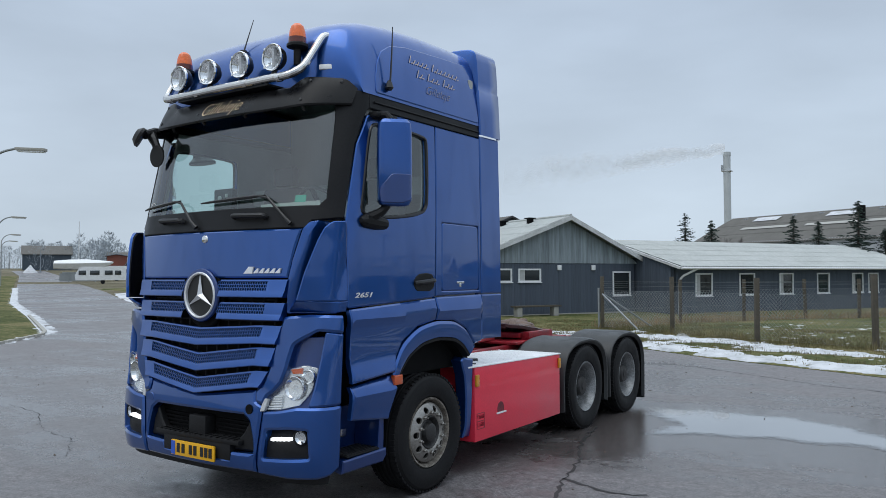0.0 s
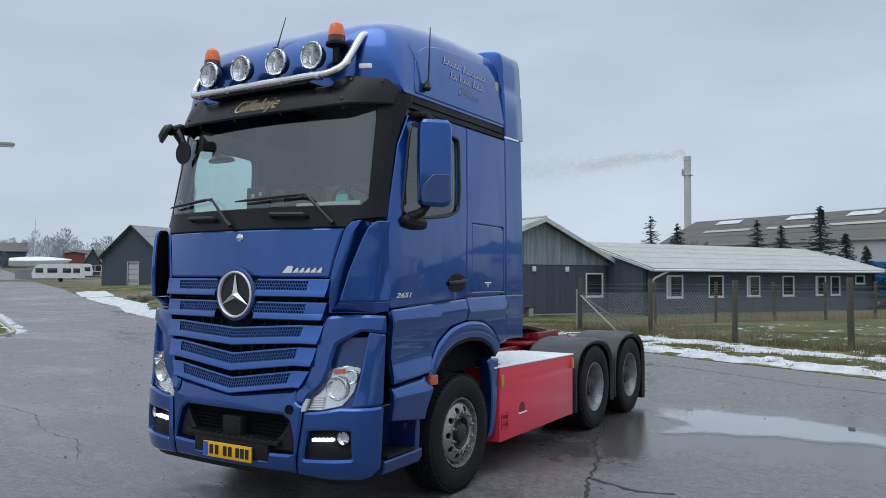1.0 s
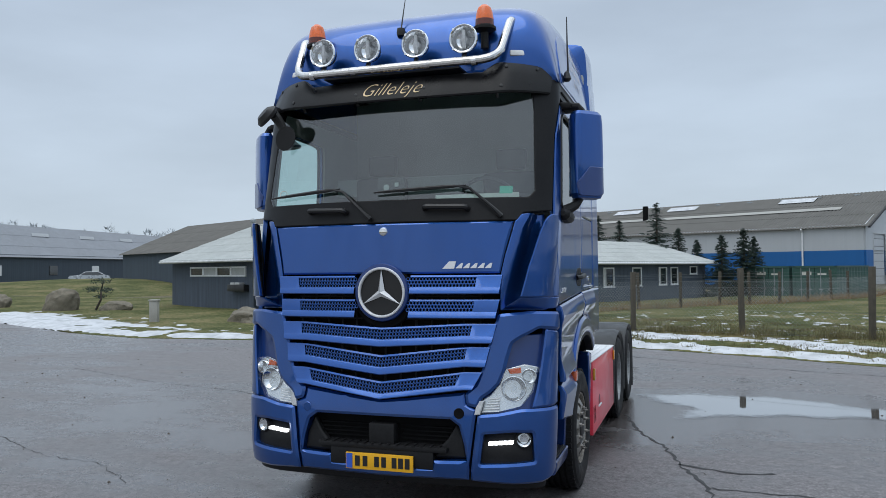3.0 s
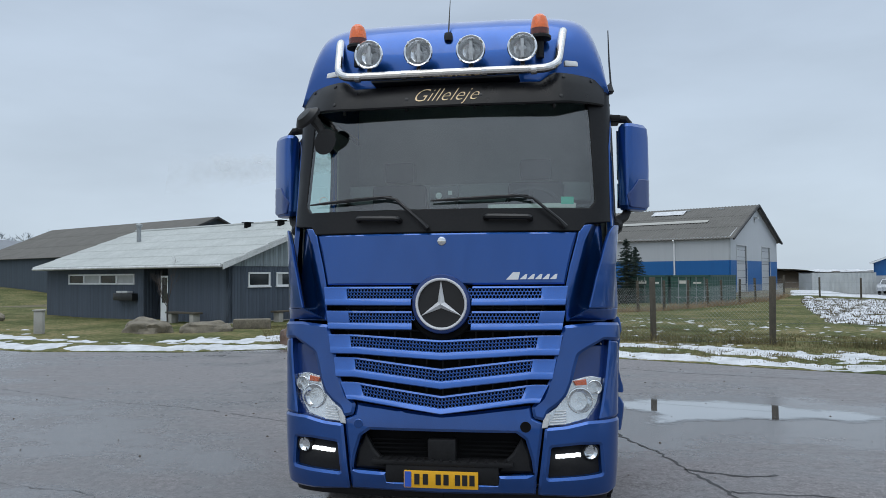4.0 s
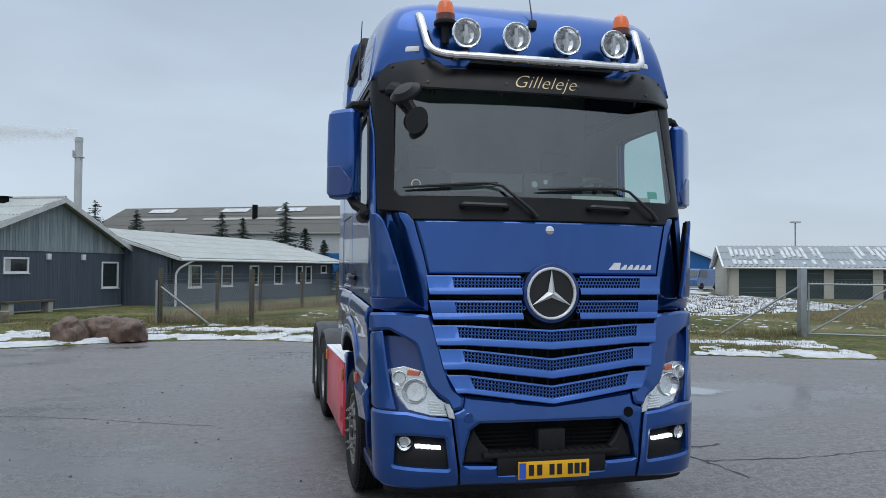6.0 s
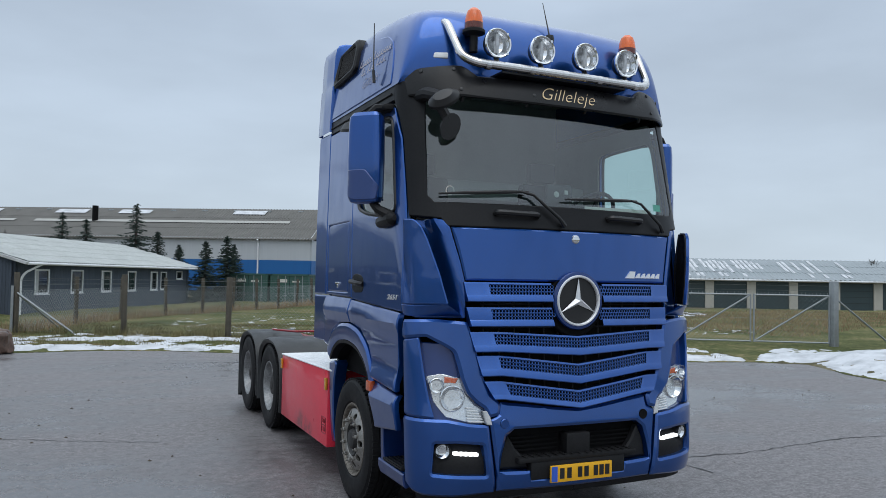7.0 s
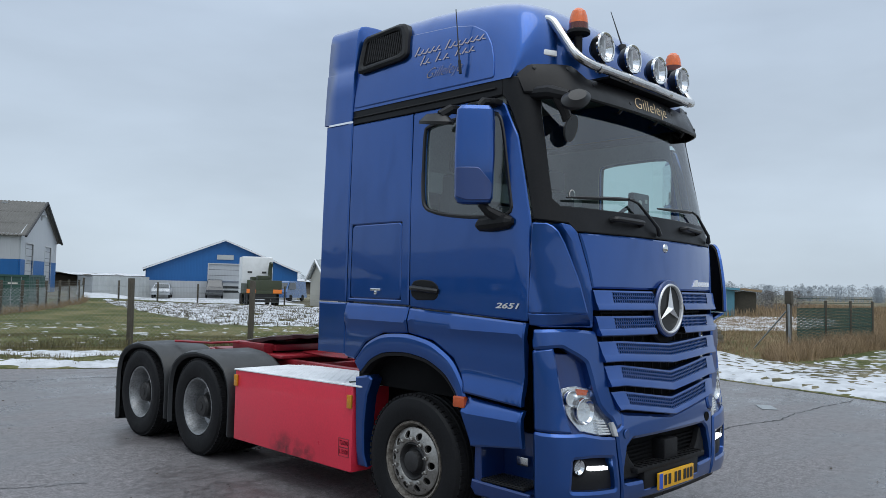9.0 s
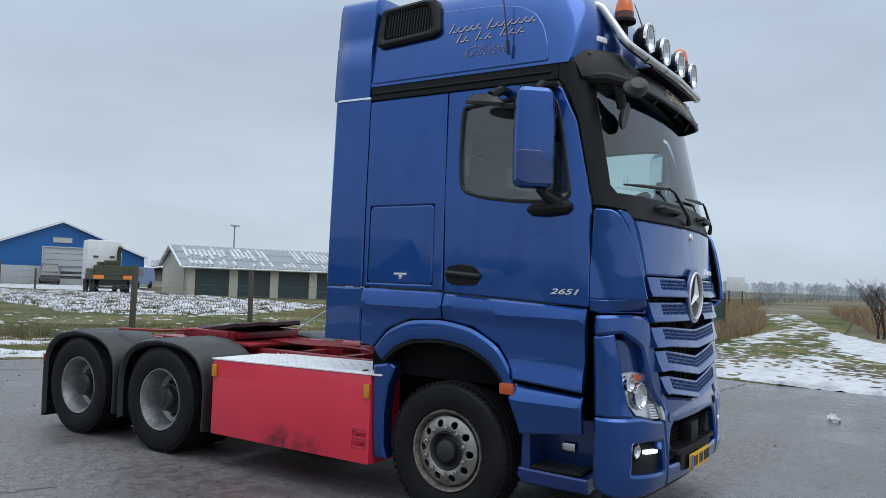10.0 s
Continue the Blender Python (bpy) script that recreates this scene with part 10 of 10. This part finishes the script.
for s in (-1, 1):
    part("warning_panel", boxes((s * 0.95 - 0.33, s * 0.95 + 0.33, -0.26, -0.2, 1.0, 1.28), bev=0.01), M["hivis"], lo, "orange warning panel")
    for y in (0.6, 1.9, 5.3):
        bm = bmesh.new()
        lathe(bm, [(0, 0.16), (0.3, 0.16), (0.48, 0.14), (0.5, 0.05), (0.5, -0.15), (0, -0.16)], 24, Matrix.Translation((s * 1.0, y, 0.5)) @ pose(0, 0, 0, 0, 90, 0))
        part("wheel", bm, M["tyre"], lo)
part("underframe", boxes((-0.9, 0.9, -0.1, 6.0, 0.55, 0.95), (-1.0, 1.0, -0.1, 0.0, 0.35, 0.5)), M["ink"], lo, "", False)

# ---- street to the left: lamps, caravans, houses ----
for i, (px, py, dx, dy) in enumerate(((-27.9, 11.4, 1.9, 1.15), (-65.4, 30.1, 1.9, 1.15), (-97.2, 46.0, 1.9, 1.15), (-118, 56.2, 1.9, 1.15))):
    sl2 = thing("street_lamp", px, py, rise(px, py) * 0.4, 0, "grey street lamp with a long flat head", "street lamp", "street lamps along the verge")
    bm = bmesh.new()
    tube(bm, arc_pts([(0, 0, -0.1), (0, 0, 6.3), (dx * 0.25, dy * 0.25, 6.9), (dx * 0.6, dy * 0.6, 7.05)], 0.5, 6), 0.05, 8)
    part("pole", bm, M["galv"], sl2)
    bm = bmesh.new()
    ang = math.degrees(math.atan2(dy, dx))
    box(bm, 0, 1.25, -0.13, 0.13, -0.07, 0.06, 0.03, Matrix.Translation((dx * 0.58, dy * 0.58, 7.03)) @ pose(0, 0, 0, 0, 3, ang))
    part("lamp_head", bm, M["concrete"], sl2, "long weathered lamp head")
    bm = bmesh.new()
    box(bm, 0.1, 1.2, -0.1, 0.1, -0.12, -0.06, 0.02, Matrix.Translation((dx * 0.58, dy * 0.58, 7.03)) @ pose(0, 0, 0, 0, 3, ang))
    part("lamp_cover", bm, M["frame_white"], sl2)


def caravan(x, y, rz, label, ln=7.0):
    z = rise(x, y)
    c = thing("caravan", x, y, z, rz, label, "caravan", "caravans by the street")
    bm = bmesh.new()
    prof = [(-ln / 2, 0.55), (-ln / 2 - 0.12, 1.3), (-ln / 2 + 0.5, 2.45), (-ln / 2 + 0.9, 2.6), (ln / 2 - 0.7, 2.6), (ln / 2 - 0.25, 2.4), (ln / 2, 1.4), (ln / 2 - 0.1, 0.55)]
    a = [bm.verts.new((px, -1.1, pz)) for px, pz in prof]
    b = [bm.verts.new((px, 1.1, pz)) for px, pz in prof]
    for k in range(len(prof)):
        bm.faces.new((a[k], a[(k + 1) % len(prof)], b[(k + 1) % len(prof)], b[k]))
    bm.faces.new(list(reversed(a)))
    bm.faces.new(b)
    part("body", fix(bm), M["white"], c)
    for wx, ww in ((-2.6, 1.0), (-0.9, 1.3), (1.0, 1.1), (2.3, 0.9)):
        for s in (-1, 1):
            part("window", boxes((wx - ww / 2, wx + ww / 2, s * 1.12 - 0.02, s * 1.12 + 0.02, 1.35, 2.0), bev=0.01), M["pane"], c)
    for s in (-1, 1):
        bm = bmesh.new()
        lathe(bm, [(0, 0.1), (0.3, 0.1), (0.32, 0), (0.3, -0.1), (0, -0.1)], 16, Matrix.Translation((0.2, s * 0.95, 0.32)) @ pose(0, 0, 0, 90, 0, 0))
        part("wheel", bm, M["tyre"], c)
    bm = bmesh.new()
    tube(bm, [(ln / 2, 0, 0.5), (ln / 2 + 1.2, 0, 0.5)], 0.06, 6)
    tube(bm, [(ln / 2 + 1.2, 0, 0.5), (ln / 2 + 1.2, 0, -0.05)], 0.04, 6)
    part("drawbar", bm, M["galv"], c)
    return c


caravan(-103.5, 63.8, 58, "white caravan parked beside the street")
caravan(-118, 75.5, 50, "older white caravan behind the first", 6.0)
bt_ = thing("covered_boat", -115, 67.7, rise(-115, 67.7) + 2.75, 58, "white covered boat raised on a trailer", "boat")
bm = bmesh.new()
rows = []
for x, w, keel, gun, top in ((-4.3, 0.95, -0.55, 0.25, 0.55), (-4.2, 1.1, -0.6, 0.3, 0.75), (-2.0, 1.25, -0.7, 0.3, 0.95), (0.5, 1.2, -0.7, 0.35, 1.0), (2.6, 0.85, -0.5, 0.42, 0.85), (4.0, 0.35, 0.0, 0.5, 0.7), (4.6, 0.05, 0.4, 0.55, 0.6)):
    rows.append([bm.verts.new((x, yy, zz)) for yy, zz in ((0, keel), (w * 0.6, keel + 0.15), (w * 0.95, gun - 0.1), (w, gun), (w * 0.5, (gun + top * 2) / 3), (0, top), (-w * 0.5, (gun + top * 2) / 3), (-w, gun), (-w * 0.95, gun - 0.1), (-w * 0.6, keel + 0.15))])
for a, b in zip(rows, rows[1:]):
    for k in range(10):
        bm.faces.new((a[k], a[(k + 1) % 10], b[(k + 1) % 10], b[k]))
bm.faces.new(rows[0])
bm.faces.new(rows[-1])
fix(bm)
part("hull", bm, M["white"], bt_, "white hull under a cover")
part("trailer", boxes((-3, 3, -0.8, 0.8, -1.3, -1.1), (-2.2, -2.0, -0.9, 0.9, -2.8, -1.1), (1.8, 2.0, -0.9, 0.9, -2.8, -1.1), (-3.4, 3.2, -0.75, 0.75, -2.6, -1.3)), M["galv"], bt_)
M["brick_far"] = mat("red_brick_house", (0.22, 0.075, 0.055), 0.85, var=0.15, scale=1)


def small_house(x, y, rz, w, ln, eave, ridge, wall_m, roof_m, label):
    z = rise(x, y)
    h = thing("house", x, y, z, rz, label, "house")
    bm = bmesh.new()
    prof = [(0, -0.3), (w, -0.3), (w, eave), (w / 2, ridge), (0, eave)]
    a = [bm.verts.new((px, 0, pz)) for px, pz in prof]
    b = [bm.verts.new((px, ln, pz)) for px, pz in prof]
    for k in range(5):
        bm.faces.new((a[k], a[(k + 1) % 5], b[(k + 1) % 5], b[k]))
    bm.faces.new(list(reversed(a)))
    bm.faces.new(b)
    part("wall", fix(bm), M[wall_m], h, "", False)
    for s in (0, 1):
        bm = bmesh.new()
        x0, x1 = (-0.4, w / 2) if s == 0 else (w + 0.4, w / 2)
        k = (ridge - eave) / (w / 2)
        pts = [(x0, -0.4, eave - 0.4 * k), (x0, ln + 0.4, eave - 0.4 * k), (x1, ln + 0.4, ridge), (x1, -0.4, ridge)]
        lo_, up = [bm.verts.new((*p[:2], p[2] + 0.05)) for p in pts], [bm.verts.new((*p[:2], p[2] + 0.22)) for p in pts]
        bm.faces.new(lo_)
        bm.faces.new(list(reversed(up)))
        for q in range(4):
            bm.faces.new((lo_[q], lo_[(q + 1) % 4], up[(q + 1) % 4], up[q]))
        part("roof", fix(bm), M[roof_m], h, "", False)
    for q in (0.2, 0.6) if eave > 2.2 else ():
        window(h, w * q, w * q + 1.3, 1.0, 2.1, y=-0.04)
    return h


small_house(-134, 84, 57, 3.6, 6, 4.3, 4.6, "brick_far", "barn_roof", "red brick building beyond the caravans")
small_house(-129, 85, 57, 2.6, 8, 3.0, 5.3, "board_barn", "barn_roof", "dark boarded house with a steep roof")
small_house(-231.6, 118.2, -28.7, 8, 13, 4.6, 7.0, "board_barn", "eternit_dark", "wide dark building closing the street")
small_house(-178, 112, -28.7, 7, 16, 3.2, 5.0, "garage_wall", "eternit_dark", "long low house behind the caravans")
for i, (x, y, r, h) in enumerate(((-186, 96.5, 1.6, 2.0),)):
    bm = bmesh.new()
    lathe(bm, [(r * 1.1, -0.2), (r * 0.8, h * 0.22), (r * 0.35, h * 0.65), (0.05, h)], 20)
    for v in bm.verts:
        v.co += v.co.normalized() * 0.2 * noise.noise(v.co * 1.3)
    solo("snow_pile", bm, M["snow"], "steep pile of ploughed snow at the street's end", "snow pile", m=pose(x, y, rise(x, y)))
M["hut_blue"] = mat("light_blue_sheet", (0.10, 0.27, 0.36), 0.6, var=0.2, scale=1.5)
small_house(53.5, 25.8, -64.7, 2.6, 2.4, 2.05, 2.12, "hut_blue", "hut_blue", "light blue site hut beyond the field")
small_house(55.4, 24.1, -64.7, 1.9, 2.0, 1.95, 2.05, "wood_post", "straw", "small brown shed beside the blue hut")
post(20.0, 9.4, 1.75, "tall weathered wooden post in the rough field", 0.08)
stk_ = thing("stone_stack", 20.7, 9.6, 0.05, -20, "low stack of dark kerb stones in the grass", "stones")
for k, (x0, x1, z0) in enumerate(((-0.6, 0.0, 0.0), (0.02, 0.62, 0.0), (-0.5, 0.12, 0.16), (0.14, 0.6, 0.16), (-0.55, 0.5, 0.32))):
    part("stone", boxes((x0, x1, -0.25, 0.22, z0, z0 + 0.15), bev=0.015), M["rock_grey"], stk_)
sg_ = thing("site_sign", 72.4, 15.4, 0.0, -80, "plain white board on two posts beyond the reeds", "sign")
part("board", boxes((-0.85, 0.85, -0.05, 0.05, 1.8, 3.15), bev=0.01), M["white"], sg_, "plain white board")
for x in (-0.6, 0.6):
    part("leg", boxes((x - 0.06, x + 0.06, -0.04, 0.04, 0, 1.8)), M["wood_post"], sg_)
fl_ = thing("flood_lamp", 42.3, 52.4, 0, 0, "tall thin lamp mast behind the garages", "lamp")
bm = bmesh.new()
tube(bm, [(0, 0, 0), (0, 0, 6.0)], 0.06, 8)
part("mast", bm, M["galv"], fl_)
part("lamp_head", boxes((-0.4, 0.4, -0.2, 0.2, 5.95, 6.1), bev=0.02), M["rim_grey"], fl_)
bm = bmesh.new()
tube(bm, [(0, 0, 0), (0, 0, 11)], 0.07, 8)
solo("flag_pole", bm, M["frame_white"], "white flag pole beside the street", "pole", m=pose(-137, 80, rise(-137, 80)))
# loose paper and a drain on the asphalt
bm = boxes((-0.22, 0.22, -0.12, 0.12, 0.0, 0.012), bev=0.003)
solo("drain_cover", bm, M["galv"], "small steel drain cover in the asphalt", "drain", m=pose(7.3, 2.15, 0.001, 0, 0, 35))
bm = bmesh.new()
bmesh.ops.create_icosphere(bm, subdivisions=3, radius=1.0)
for v in bm.verts:
    k = 1 + 0.5 * noise.noise(v.co * 1.8) + 0.2 * noise.noise(v.co * 5)
    v.co = Vector((v.co.x * 0.16 * k, v.co.y * 0.07 * k, max(-0.2, v.co.z) * 0.07 * k + 0.012))
solo("ice_lump", bm, M["snow"], "small lump of dirty ice on the asphalt", "ice", m=pose(6.0, -0.35, 0.0, 0, 0, 20))
# kerb stones round the verge's corner
KERB = [(-13.35, -2.0), (-13.55, 0.4), (-14.95, 3.9), (-17.05, 6.9), (-19.05, 9.05), (-20.2, 9.75), (-31.3, 15.05)]
verge = bpy.data.objects["verge"]
kerb_mesh = None
for (ax, ay), (bx, by) in zip(KERB, KERB[1:]):
    ln = math.hypot(bx - ax, by - ay)
    n = max(1, int(ln / 0.62))
    for k in range(n):
        if kerb_mesh is None:
            kerb_mesh = bpy.data.meshes.new("kerb_stone")
            boxes((-0.29, 0.29, -0.06, 0.06, -0.1, 0.075), bev=0.012).to_mesh(kerb_mesh)
            kerb_mesh.materials.append(M["concrete"])
        t = (k + 0.5) / n
        st_ = new("kerb_stone", kerb_mesh)
        st_.parent = verge
        st_.matrix_basis = pose(ax + (bx - ax) * t, ay + (by - ay) * t, 0.0, 0, 0, math.degrees(math.atan2(by - ay, bx - ax)))
# grit and leaf scraps lying on the asphalt
rr = random.Random(77)
vs, fs = [], []
for _ in range(420):
    x, y, r = rr.uniform(-14, 9), rr.uniform(-3, 13), rr.choice((0.006, 0.008, 0.012, 0.02))
    a0, i0 = rr.uniform(0, 6.28), len(vs)
    for q in range(5):
        a = a0 + q * 1.2566
        k = r * rr.uniform(0.6, 1.3)
        vs.append((x + k * math.cos(a), y + k * math.sin(a) * rr.uniform(0.5, 1.0), 0.002))
    vs.append((x, y, 0.002 + r * 0.7))
    fs += [(i0 + q, i0 + (q + 1) % 5, i0 + 5) for q in range(5)]
me = bpy.data.meshes.new("grit")
me.from_pydata(vs, [], fs)
me.materials.append(M["mud"])
tagged(new("grit", me), "scattered dark grit and leaf scraps on the asphalt", "grit", kind="stuff")
